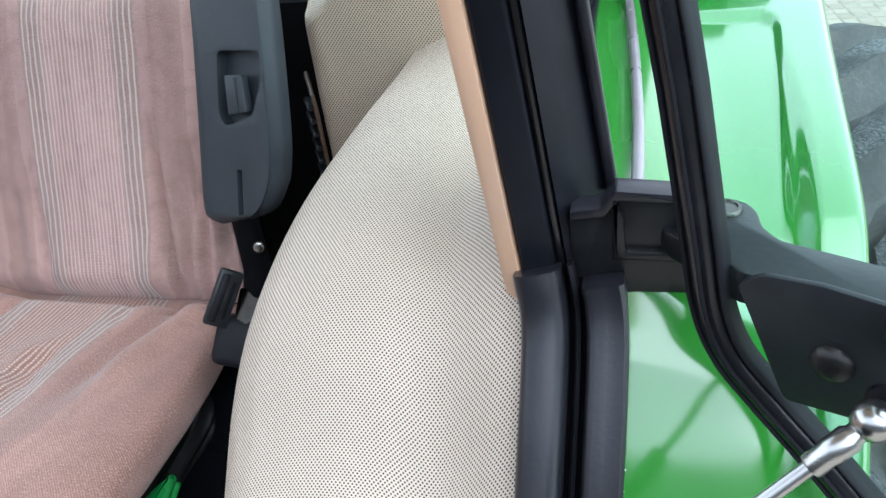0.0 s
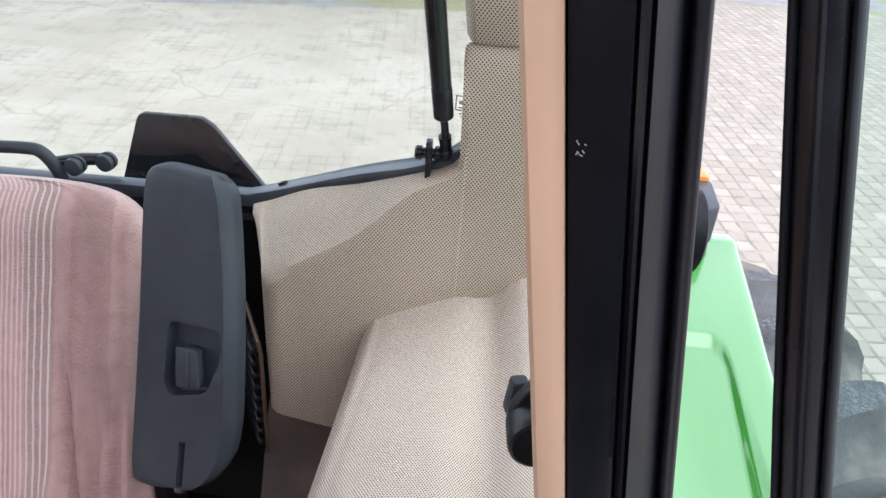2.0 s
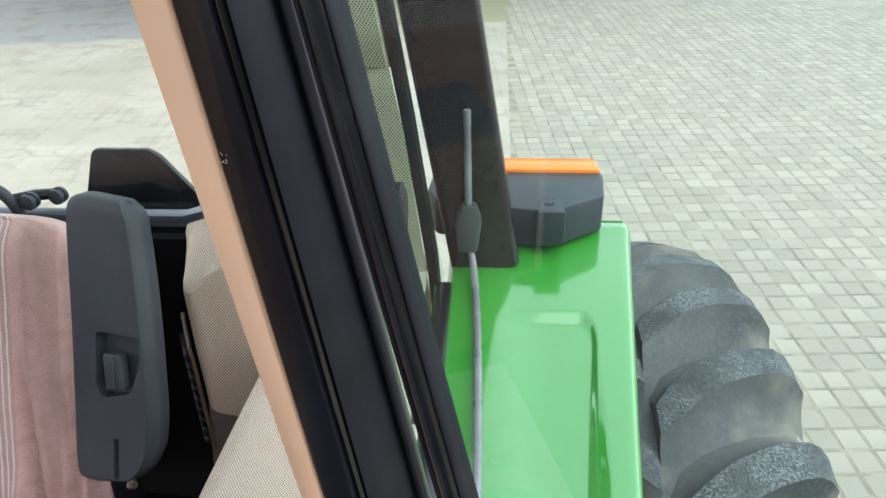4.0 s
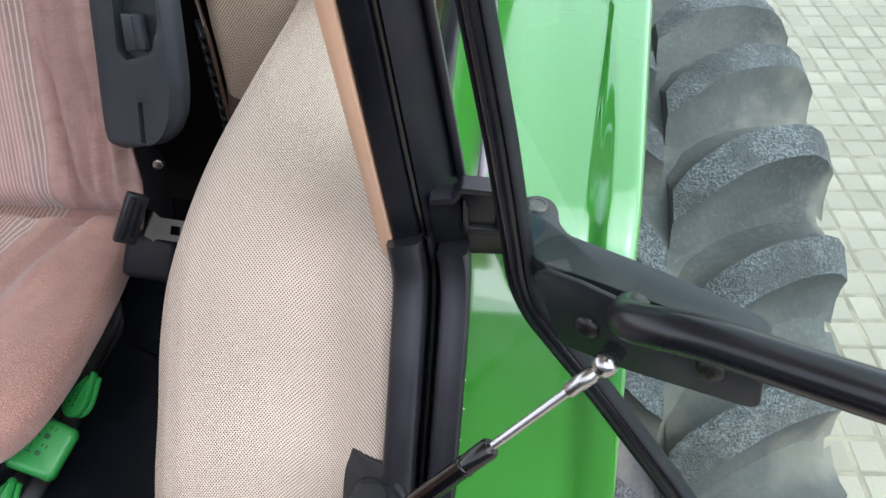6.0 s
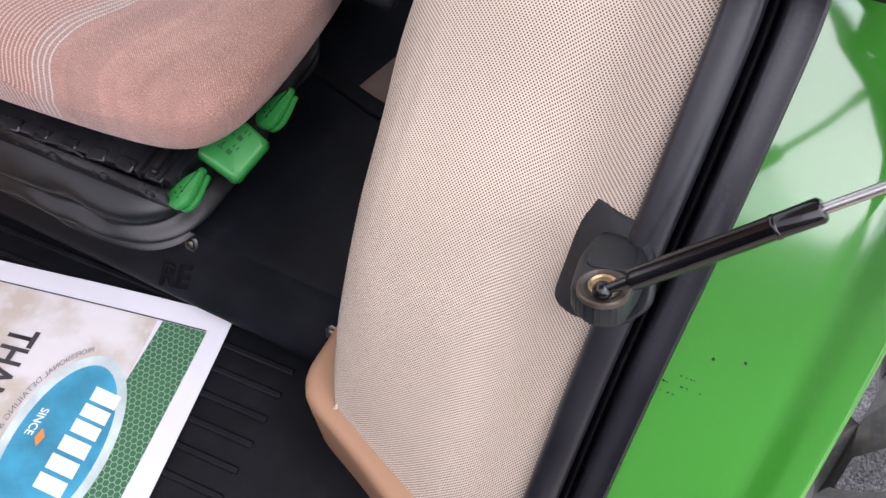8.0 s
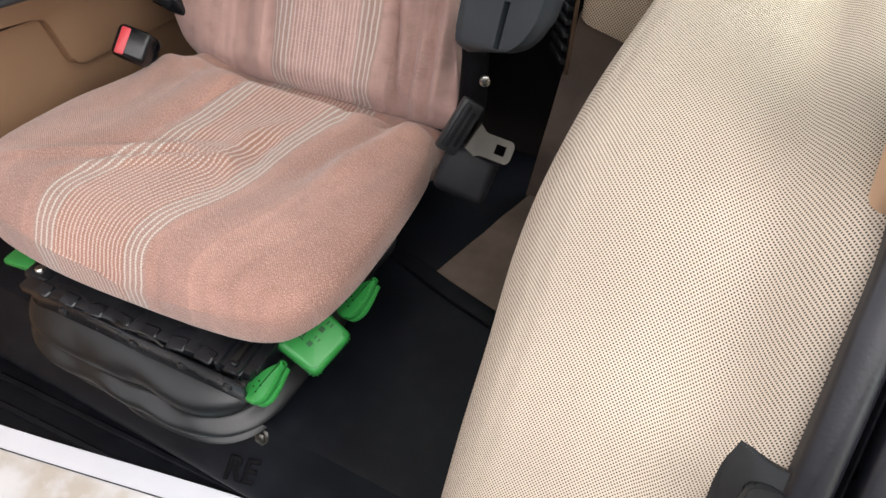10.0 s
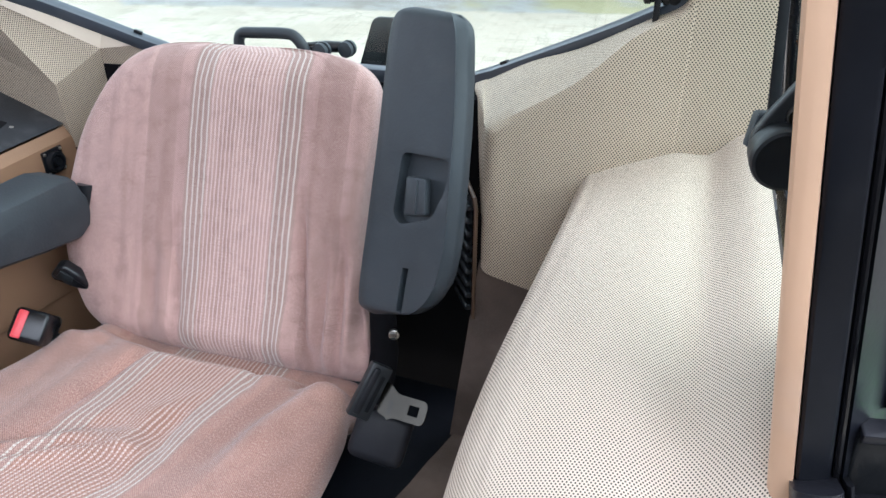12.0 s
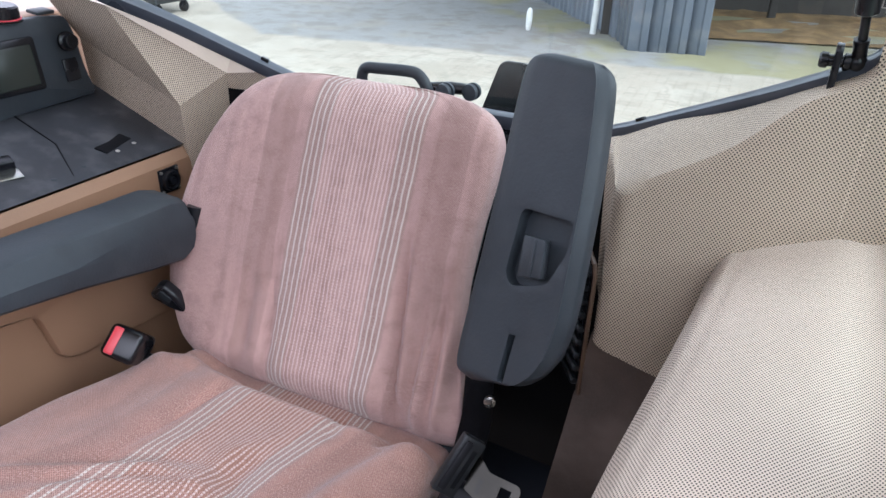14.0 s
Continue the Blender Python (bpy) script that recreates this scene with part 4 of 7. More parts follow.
part("edge_bead", bm, SEALR, pillar)
bm = bmesh.new()
lathe(bm, (-0.060, 0.520, 2.582), (1, 0, 0), [(0, 0.019), (0.022, 0.0195), (0.030, 0.0195), (0.032, 0.0225), (0.038, 0.0225), (0.040, 0.019), (0.0405, 0.010)], 28)
part("round_cap", bm, RUBBER, pillar, "round black rubber cap")

bm = bmesh.new()
tube(bm, [on_pillar(BMID, z) + Vector((0.0, 0.0035, 0)) for z in (2.22, 2.5, 2.8, 3.18)], 0.0026, 8)
part("groove_bead", bm, GLOSSB, pillar, "thin glossy rubber bead in the pillar's groove")
random.seed(4)
bm = bmesh.new()
for k in range(7):
    q = on_pillar(SR, 2.657 + random.uniform(-0.004, 0.004)).lerp(on_pillar(BMID, 2.657), 0.22 + random.uniform(-0.08, 0.08))
    block(bm, axes(q + Vector((0, -0.0008, 0)), (1, -0.1, 0), (0, 0, 1)) @ pose(0, 0, 0, 0, 0, random.uniform(0, 180)), (0.0007 + 0.0012 * random.random(), 0.0006, 0.0005), 0)
part("paint_scuff", bm, CHROME, pillar, "small bright scuff in the black paint")

# window latch on the inside of the pillar
latch = thing("window_latch", (-0.08, 0.54, 2.40), "black plastic quarter-window latch handle", "latch")
KC = Vector((-0.0825, 0.532, 2.410))
bm = bmesh.new()
slab(bm, rounded([(-0.102, 2.402), (-0.105, 2.416), (-0.098, 2.432), (-0.079, 2.464), (-0.062, 2.484), (-0.046, 2.484), (-0.054, 2.440), (-0.062, 2.400), (-0.082, 2.390)], [0.008, 0.008, 0.006, 0.004, 0.006, 0.006, 0.010, 0.012, 0.012], 3), 0.012, axes((0, 0.540, 0), (1, 0, 0), (0, 0, 1)), 0.003, 3)
lever = part("lever", bm, SATIN, latch)
bm = bmesh.new()
lathe(bm, (-0.0765, 0.5395, 2.436), (0, -1, 0), [(0.0, 0.0090), (0.0022, 0.0086), (0.0026, 0.0072), (0.0012, 0.0062), (-0.002, 0.0058)], 20)
part("slot_rim", bm, WORNSTEEL, lever, "worn bright rim of the slot")
bm = bmesh.new()
lathe(bm, KC, (0.12, -0.97, -0.02), [(-0.014, 0.0205), (0.002, 0.0220), (0.007, 0.0222), (0.0095, 0.0212), (0.0105, 0.0190), (0.0098, 0.0165), (0.0098, 0.004)], 32)
part("knob", bm, SATIN, latch, "round knob end")
bm = bmesh.new()
slab(bm, rounded([(-0.010, -0.012), (0.010, -0.012), (0.012, 0.022), (-0.004, 0.022)], 0.003, 2), 0.016, axes((-0.097, 0.556, 2.414), (0.9, 0.2, 0), (0.1, 0.2, 1)) @ Matrix.Scale(0.75, 4), 0.002)
part("catch", bm, GREY, latch)
# ---- hinge and open door ----
hinge = thing("pillar_bracket", (0.0, 0.44, 2.24), "black cast hinge bracket bolted to the door pillar", "bracket")
XZ = axes((0, 0.428, 0), (1, 0, 0), (0, 0, 1))
bm = bmesh.new()
slab(bm, rounded([(-0.016, 2.206), (0.062, 2.206), (0.070, 2.232), (0.070, 2.262), (0.056, 2.284), (0.013, 2.288), (0.006, 2.276), (-0.016, 2.272)][::-1], 0.004, 3), 0.016, XZ, 0.003)
part("web", bm, CASTING, hinge)
bm = bmesh.new()
slab(bm, rounded([(0.012, 2.240), (0.062, 2.240), (0.062, 2.247), (0.020, 2.247), (0.018, 2.272), (0.012, 2.284)][::-1], 0.002, 2), 0.010, XZ @ pose(0, 0, 0.006), 0.002)
part("raised_rim", bm, CASTING, hinge)
# Greyer black on this flange puts the light from above into its colour.
bm = bmesh.new()
slab(bm, rounded([(-0.015, 2.275), (0.004, 2.278), (0.012, 2.290), (0.058, 2.287), (0.062, 2.281), (0.014, 2.283), (0.006, 2.271), (-0.015, 2.268)][::-1], 0.001, 2), 0.018, XZ @ pose(0, 0, 0.004), 0.001)
part("top_flange", bm, SEALR, hinge, "top flange in a greyer black for the light on it")
bm = bmesh.new()
slab(bm, rounded([(0.040, 0.438), (0.062, 0.428), (0.082, 0.424), (0.090, 0.412), (0.082, 0.398), (0.066, 0.400), (0.040, 0.428)], 0.006, 3), 0.018, pose(0, 0, 2.262), 0.002)
part("lower_knuckle", bm, CASTING, hinge)
door = thing("cab_door", (0.1, 0.32, 2.2), "open glazed cab door with a black rubber-edged frame", "door")
DX = Vector((0.85, -0.52, 0)).normalized()
DN = Vector((-0.52, -0.85, 0)).normalized()      # towards the cab's inside
DO = Vector((0.074, 0.327, 2.298))
dm = axes(DO, DX, (0, 0, 1))


def dpt(a, b, c=0.0):
    return DO + DX * a + Vector((0, 0, b)) + DN * c


# flat arm from the hinge pin out along the door
bm = bmesh.new()
arm = [(0.061, 0.416), (0.067, 0.425), (0.077, 0.4265), (0.087, 0.421), (0.0915, 0.411), (0.092, 0.395), (0.099, 0.382), (0.169, 0.349), (0.231, 0.313), (0.237, 0.304), (0.228, 0.288), (0.135, 0.327), (0.075, 0.351), (0.066, 0.365)]
slab(bm, rounded(arm, 0.004, 3), 0.020, pose(0, 0, 2.286), 0.002)
part("arm", bm, SATIN, door, "black steel hinge arm")
# Near-black slab stands in for the shadow between arm and plate.
bm = bmesh.new()
slab(bm, rounded([(0.095, 0.372), (0.225, 0.305), (0.205, 0.285), (0.090, 0.335)], 0.004, 3), 0.014, pose(0, 0, 2.268), 0.002)
part("arm_shadow", bm, VOID, door, "black slab standing in for the shadow below the arm")
for x, y in ((0.118, 0.318), (0.203, 0.286)):
    bm = bmesh.new()
    lathe(bm, (x, y, 2.272), (-DN.x, -DN.y, 0.9), [(-0.004, 0.019), (0.0, 0.020), (0.003, 0.019), (0.004, 0.013), (0.002, 0.009)], 26)
    part("washer", bm, RUBBER, door, "large black washer behind the plate")
bm = bmesh.new()
lathe(bm, (0.0745, 0.412, 2.280), (0, 0, 1), [(0, 0.0095), (0.0065, 0.0095), (0.0085, 0.0080), (0.0088, 0.0065), (0.0078, 0.0060), (0.0078, 0.002)], 22)
part("hinge_pin", bm, WORNSTEEL, door, "zinc hinge pin")
# plate with two screws
bm = bmesh.new()
slab(bm, rounded([(-0.004, -0.004), (0.006, 0.006), (0.033, 0.011), (0.159, 0.016), (0.166, -0.018), (0.160, -0.024), (0.079, -0.051), (0.027, -0.062)][::-1], 0.004, 3), 0.004, dm @ pose(0, 0, 0.0), 0.001)
part("plate", bm, SATIN, door, "black satin mounting plate")
for a, b in ((0.044, -0.028), (0.131, -0.006)):
    bm = bmesh.new()
    q = dpt(a, b, 0.0)
    lathe(bm, q, DN, [(-0.002, 0.0100), (0.001, 0.0100), (0.003, 0.0085), (0.0045, 0.006), (0.0048, 0.003)], 18)
    for turn in (20, 110):
        block(bm, axes(q + DN * 0.0046, DX, (0, 0, 1)) @ pose(0, 0, 0, 0, 0, turn), (0.009, 0.002, 0.001), 0)
    part("screw", bm, DARKSTEEL, door, "dark steel recessed screw")
# frame bar with rubber, from the head down past the bend to the lower corner
BC = -0.022
bar = [dpt(-0.262, 0.90, BC), dpt(-0.162, 0.502, BC), dpt(-0.102, 0.27, BC), dpt(-0.051, 0.08, BC), dpt(-0.033, 0.003, BC), dpt(-0.023, -0.040, BC), dpt(-0.009, -0.066, BC), dpt(0.014, -0.086, BC), dpt(0.055, -0.118, BC), dpt(0.130, -0.183, BC), dpt(0.232, -0.284, BC), dpt(0.36, -0.412, BC), dpt(0.45, -0.50, BC)]
bar = bar[:3] + smooth_line(bar[3:10], 36) + bar[10:]
bm = bmesh.new()
extrusion(bm, rounded([(-0.008, -0.0075), (0.006, -0.0075), (0.009, -0.003), (0.009, 0.003), (0.006, 0.0075), (-0.008, 0.0075)], 0.002, 2), bar, DN)
part("frame", bm, BLACK, door)
for nm, s in (("outer_rubber", -1), ("glass_rubber", 1)):
    bm = bmesh.new()
    extrusion(bm, rounded([(-0.007, 0.0078 * s), (0.006, 0.0078 * s), (0.0075, 0.0098 * s), (0.005, 0.0114 * s), (-0.006, 0.0110 * s)][::s], 0.0015, 2), bar, DN)
    part(nm, bm, RUBBER, door)
bm = bmesh.new()
extrusion(bm, rounded([(0.007, -0.0015), (0.0103, -0.0012), (0.0103, 0.0012), (0.007, 0.0015)], 0.001, 1), bar, DN)
part("centre_bead", bm, RUBBER, door)
bm = bmesh.new()
vs = [bm.verts.new(p + DX * 0.004) for p in bar] + [bm.verts.new(dpt(0.80, -0.50, BC)), bm.verts.new(dpt(0.80, 0.90, BC))]
f = bm.faces.new(vs)
bm.normal_update()
if f.normal.dot(DN) < 0:
    bmesh.ops.reverse_faces(bm, faces=[f])
pane = part("pane", bm, DOORGLASS, door, "dusty green-tinted door glass", fix=False)
pane.visible_shadow = False
# grab handle tube
bm = bmesh.new()
tube(bm, smooth_line([dpt(0.072, 0.010, 0.0), dpt(0.074, 0.018, 0.014), dpt(0.086, 0.032, 0.026), dpt(0.124, 0.051, 0.030), dpt(0.187, 0.066, 0.030), dpt(0.30, 0.093, 0.030), dpt(0.60, 0.16, 0.030)], 44), 0.0132, 18)
part("grab_handle", bm, BLACK, door, "bent black steel tube handle")

# gas strut from the arch to the door plate
strut = thing("gas_strut", (-0.05, 0.226, 2.06), "black gas strut with a bright rod holding the door", "strut")
g0, g1, g2 = Vector((-0.0530, 0.2140, 2.0770)), Vector((0.050, 0.251, 2.186)), Vector((0.124, 0.278, 2.262))
ax = (g1 - g0).normalized()
bm = bmesh.new()
Lb = (g1 - g0).length
lathe(bm, g0, ax, [(0.012, 0.0045), (0.022, 0.005), (0.024, 0.0075), (0.028, 0.0082), (Lb * 0.80, 0.0082), (Lb * 0.805, 0.0088), (Lb * 0.82, 0.0088), (Lb * 0.825, 0.0082), (Lb - 0.002, 0.0085), (Lb, 0.0070)], 20)
part("cylinder", bm, GLOSSB, strut)
ax2 = (g2 - g1).normalized()
L2 = (g2 - g1).length
bm = bmesh.new()
lathe(bm, g1 - ax2 * 0.004, ax2, [(0, 0.0036), (L2 - 0.020, 0.0036)], 16)
part("rod", bm, CHROME, strut, "polished steel rod")
bm = bmesh.new()
lathe(bm, g1, ax2, [(L2 - 0.034, 0.0052), (L2 - 0.033, 0.0058), (L2 - 0.024, 0.0058), (L2 - 0.022, 0.0064), (L2 - 0.012, 0.0064), (L2 - 0.010, 0.005), (L2 - 0.004, 0.005)], 16)
part("end_fitting", bm, CHROME, strut, "bright steel end fitting")
bm = bmesh.new()
bmesh.ops.create_uvsphere(bm, u_segments=20, v_segments=12, radius=0.0095, matrix=Matrix.Translation(g2))
part("ball", bm, CHROME, strut, "bright steel ball socket")
bm = bmesh.new()
lathe(bm, g2, -DN, [(0.004, 0.004), (0.012, 0.004), (0.0125, 0.008), (0.018, 0.008)], 14)
part("ball_stud", bm, BLACK, strut)
bm = bmesh.new()
bmesh.ops.create_uvsphere(bm, u_segments=18, v_segments=10, radius=0.0075, matrix=Matrix.Translation(g0))
tube(bm, [g0, g0 + ax * 0.014], 0.0042, 12)
part("lower_ball", bm, GLOSSB, strut, "greasy black ball joint")

# strut's foot bracket, a moulded cover lying on the arch
foot = thing("strut_bracket", (-0.06, 0.26, 2.03), "black moulded cover plate round the strut's foot", "bracket")
fm = axes((-0.0546, 0.2703, 2.030), (0.66, 0, 0.75), (0, 0.67, 0.745))
bm = bmesh.new()
outl = rounded([(-0.006, 0.060), (0.002, 0.062), (0.024, 0.034), (0.042, 0.025), (0.046, -0.010), (0.036, -0.040), (0.006, -0.052), (-0.044, -0.036), (-0.060, -0.018)][::-1], [0.004, 0.004, 0.010, 0.004, 0.010, 0.010, 0.010, 0.014, 0.010][::-1], 3)
slab(bm, outl, 0.010, fm @ pose(0, 0, 0.004), 0.003)
part("plate", bm, SATIN, foot)
bt = axes((-0.050, 0.245, 2.0655), (0.96, 0, 0.27), (0, 0.97, -0.21))
bm = bmesh.new()
slab(bm, rounded([(-0.022, 0.046), (0.004, 0.044), (0.020, 0.030), (0.022, -0.004), (0.016, -0.038), (-0.006, -0.044), (-0.026, -0.030), (-0.030, 0.010)][::-1], 0.010, 4), 0.027, bt, 0.007, 4)
part("raised_boss", bm, SATIN, foot, "raised black boss carrying the bush")
bm = bmesh.new()
slab(bm, rounded([(-0.020, 0.034), (0.002, 0.034), (0.013, 0.022), (0.015, -0.004), (-0.022, -0.004)][::-1], 0.008, 4), 0.006, bt @ pose(0, 0, 0.0025), 0.0025, 4)
part("boss_step", bm, SATIN, foot)
up = bt.to_3x3() @ Vector((0, 0, 1))
bq = Vector((-0.0525, 0.2215, 2.0700))
bm = bmesh.new()
lathe(bm, bq - up * 0.003, up, [(0, 0.0200), (0.004, 0.0200), (0.005, 0.0185), (0.0035, 0.0165), (0.002, 0.012)], 24)
part("bush_ring", bm, plain("brown_greased_rubber", (0.045, 0.036, 0.027), 0.3, var=0.3), foot)
bm = bmesh.new()
lathe(bm, bq - up * 0.001, up, [(0, 0.0115), (0.004, 0.0115), (0.005, 0.0105), (0.004, 0.0088), (0.001, 0.0080)], 22)
part("bush", bm, BRASS, foot, "worn brass bush")


# ---- rear corner panels ----
def patch(bm, quad, n=10, m=10, u0=0.0, v0=0.0):
    """A quad of four corners (a b across, d c across) as a fine sheet with metre UVs."""
    a, b, c, d = (Vector(q) for q in quad)
    rows = []
    for i in range(m + 1):
        t = i / m
        l, r = a.lerp(d, t), b.lerp(c, t)
        rows.append([l.lerp(r, j / n) for j in range(n + 1)])
    V = sheet(bm, rows)
    ex = (b - a).normalized() if (b - a).length > (c - d).length else (c - d).normalized()
    ey = (c + d - a - b)
    ey = (ey - ex * ey.dot(ex)).normalized()
    lay = bm.loops.layers.uv.verify()
    for v in {v for row in V for v in row}:
        for lp in v.link_loops:
            lp[lay].uv = (u0 + (v.co - a).dot(ex), v0 + (v.co - a).dot(ey))


cp = thing("corner_panel", (-0.25, 0.92, 2.05), "cream perforated vinyl corner panel below the rear window", "panel")
# columns from the inner end to the pillar: foot, waist, ridge, ledge, sill
CO = [((-0.424, 1.050, 2.060), (-0.428, 1.045, 2.16), (-0.432, 1.045, 2.252), (-0.442, 1.065, 2.258), (-0.448, 1.090, 2.260)),
      ((-0.392, 0.960, 2.046), (-0.394, 0.950, 2.16), (-0.398, 0.950, 2.262), (-0.425, 1.040, 2.268), (-0.432, 1.085, 2.268)),
      ((-0.384, 0.905, 2.044), (-0.382, 0.900, 2.16), (-0.379, 0.897, 2.262), (-0.412, 1.040, 2.270), (-0.420, 1.085, 2.272)),
      ((-0.340, 0.900, 2.032), (-0.340, 0.897, 2.17), (-0.340, 0.895, 2.286), (-0.350, 0.985, 2.305), (-0.357, 1.055, 2.310)),
      ((-0.270, 0.903, 2.015), (-0.270, 0.900, 2.19), (-0.270, 0.897, 2.332), (-0.275, 0.960, 2.343), (-0.280, 1.012, 2.347)),
      ((-0.205, 0.915, 2.000), (-0.207, 0.905, 2.22), (-0.207, 0.900, 2.392), (-0.205, 0.925, 2.397), (-0.203, 0.945, 2.400)),
      ((-0.160, 0.925, 2.000), (-0.160, 0.910, 2.25), (-0.160, 0.905, 2.416), (-0.160, 0.912, 2.422), (-0.160, 0.928, 2.426)),
      ((-0.150, 0.927, 2.000), (-0.149, 0.911, 2.25), (-0.149, 0.905, 2.440), (-0.149, 0.909, 2.450), (-0.1488, 0.924, 2.456)),
      ((-0.146, 0.928, 2.000), (-0.146, 0.912, 2.25), (-0.147, 0.905, 2.470), (-0.147, 0.908, 2.488), (-0.1468, 0.920, 2.496)),
      ((-0.142, 0.928, 2.000), (-0.146, 0.912, 2.25), (-0.149, 0.905, 2.500), (-0.150, 0.908, 2.526), (-0.1500, 0.916, 2.534)),
      ((-0.136, 0.928, 2.000), (-0.142, 0.912, 2.25), (-0.150, 0.906, 2.500), (-0.153, 0.908, 2.55), (-0.1535, 0.915, 2.565)),
      ((-0.038, 0.930, 2.000), (-0.044, 0.915, 2.25), (-0.068, 0.908, 2.480), (-0.080, 0.908, 2.55), (-0.083, 0.912, 2.565))]
colsm = [smooth_line([CO[i][j] for i in range(len(CO))], 76) for j in range(5)]
rows = []
for i in range(77):
    f, w, r, l, s = (colsm[j][i] for j in range(5))
    seg = [f.lerp(w, k / 6) for k in range(6)] + [w.lerp(r, k / 6) for k in range(6)]
    seg += [r.lerp(l, 0.0) + (f - r).normalized() * 0.006, r.lerp(l, 0.06) + Vector((0, 0.0, 0.001)), r.lerp(l, 0.35), r.lerp(l, 0.7), l, l.lerp(s, 0.5), s, s + Vector((0, 0.004, -0.02))]
    rows.append(seg)
bm = bmesh.new()
sheet(bm, rows)
lay = bm.loops.layers.uv.verify()
for fc in bm.faces:
    for lp in fc.loops:
        lp[lay].uv = (lp.vert.co.x, lp.vert.co.z + lp.vert.co.y - 0.9)
part("lower_panel", bm, PANELV, cp, angle=40)
bm = bmesh.new()
rows = []
for z in (2.566, 2.569, 2.62, 2.8, 3.2):
    k = -0.146 * (z - 2.5)
    o = 0.0020 if z < 2.568 else 0
    rows.append([(-0.148 + k, 0.945, z), (-0.143 + k, 0.918, z), (-0.137 + k, 0.908 + o, z), (-0.104 + k, 0.907 + o, z), (-0.076 + k, 0.908 + o, z), (-0.071 + k, 0.915, z), (-0.069 + k, 0.95, z)])
sheet(bm, rows)
part("upper_panel", bm, PANELV, cp)

# dark frame of the quarter window beside the corner panel
qf = thing("quarter_window", (-0.05, 0.8, 2.3), "black framed quarter window between pillar and corner post", "window")
bm = bmesh.new()
extrusion(bm, rounded([(-0.006, -0.015), (0.007, -0.015), (0.007, 0.020), (-0.006, 0.020)], 0.003, 2), [(-0.036, 0.935, 2.20), (-0.042, 0.930, 2.30), (-0.066, 0.925, 2.50), (-0.168, 0.925, 3.2)], (1, 0, 0))
part("rear_rubber", bm, RUBBER, qf)
bm = bmesh.new()
extrusion(bm, rounded([(-0.010, -0.012), (0.012, -0.012), (0.012, 0.012), (-0.010, 0.012)], 0.004, 2), [(-0.026, 0.90, 2.272), (-0.026, 0.80, 2.270), (-0.024, 0.62, 2.258), (-0.022, 0.49, 2.240)], (1, 0, 0))
part("lower_bar", bm, BLACK, qf)
bm = bmesh.new()
patch(bm, ((-0.020, 0.50, 2.25), (-0.022, 0.90, 2.28), (-0.152, 0.90, 3.2), (-0.14, 0.50, 3.2)), 1, 1)
p = part("pane", bm, GLASS, qf, "green-tinted quarter glass")
p.visible_shadow = False

lp = thing("side_corner_panel", (-1.2, 1.05, 2.1), "cream perforated vinyl corner panel beside the console", "panel")
T0, T1, R1, E1 = (-1.290, 0.975, 2.378), (-1.139, 1.085, 2.262), (-1.178, 1.003, 2.216), (-1.055, 1.098, 2.272)
F1, F2, F3 = (-1.188, 1.018, 2.095), (-1.142, 1.088, 2.060), (-1.040, 1.100, 2.050)
bm = bmesh.new()
patch(bm, ((-1.44, 1.045, 2.10), F1, R1, (-1.44, 1.030, 2.30)), 12, 8)
patch(bm, ((-1.44, 1.030, 2.30), R1, T0, (-1.44, 0.965, 2.40)), 12, 8)
part("side_face", bm, PANELV, lp)
bm = bmesh.new()
patch(bm, (R1, F1, F2, T1), 8, 8)
patch(bm, (T0, R1, T1, (-1.215, 1.034, 2.322)), 8, 8)
part("front_face", bm, PANELV, lp)
bm = bmesh.new()
patch(bm, (T1, F2, F3, E1), 8, 8)
part("end_face", bm, PANELV, lp)
bm = bmesh.new()
patch(bm, (T0, T1, (-1.145, 1.112, 2.300), (-1.300, 1.02, 2.400)), 10, 4)
patch(bm, (T1, E1, (-1.014, 1.114, 2.264), (-1.145, 1.112, 2.300)), 6, 4)
part("ledge", bm, CREAMP, lp, "plain cream moulded ledge")

# ---- rear window ----
win = thing("rear_window", (X0, 1.12, 2.26), "large bowed rear window with a black rubber sill", "window")
half = [(X0, 1.132, 2.248), (-0.56, 1.130, 2.249), (-0.462, 1.122, 2.254), (-0.418, 1.104, 2.274), (-0.280, 1.030, 2.349), (-0.198, 0.956, 2.402), (-0.166, 0.940, 2.422), (-0.140, 0.945, 2.448), (-0.126, 0.952, 2.520), (-0.146, 0.952, 2.75), (-0.222, 0.952, 3.18)]
hs = half[:3] + [tuple(p) for p in smooth_line(half[3:9], 26)] + half[9:]
whole = mirror(hs)[::-1] + hs[1:]
bm = bmesh.new()
extrusion(bm, rounded([(-0.010, -0.012), (0.012, -0.012), (0.012, 0.010), (-0.010, 0.010)], 0.003, 2), whole, lambda i: (0, 1, 0.1))
part("sill", bm, SILLM, win)
bm = bmesh.new()
rows = []
for z in (0, 1):
    rows.append([(p[0], p[1] + 0.014, p[2] if z == 0 else 3.18) for p in whole[2:-2]])
sheet(bm, rows)
p = part("pane", bm, GLASS, win, "green-tinted rear glass")
p.visible_shadow = False
for x, y, z, s in ((-0.405, 1.098, 2.293, 1), (-1.062, 1.10, 2.293, -1)):
    bm = bmesh.new()
    block(bm, pose(x, y, z, 0, -25 * s, 25 * -s), (0.014, 0.008, 0.006), 0.001, 1)
    part("clip", bm, BLACK, win)
# etched mark: a rounded outline with a plain shape
bm = bmesh.new()
q = axes((-0.1560, 0.934, 2.493), (1, -0.15, 0), (0, 0, 1)) @ Matrix.Scale(0.85, 4)
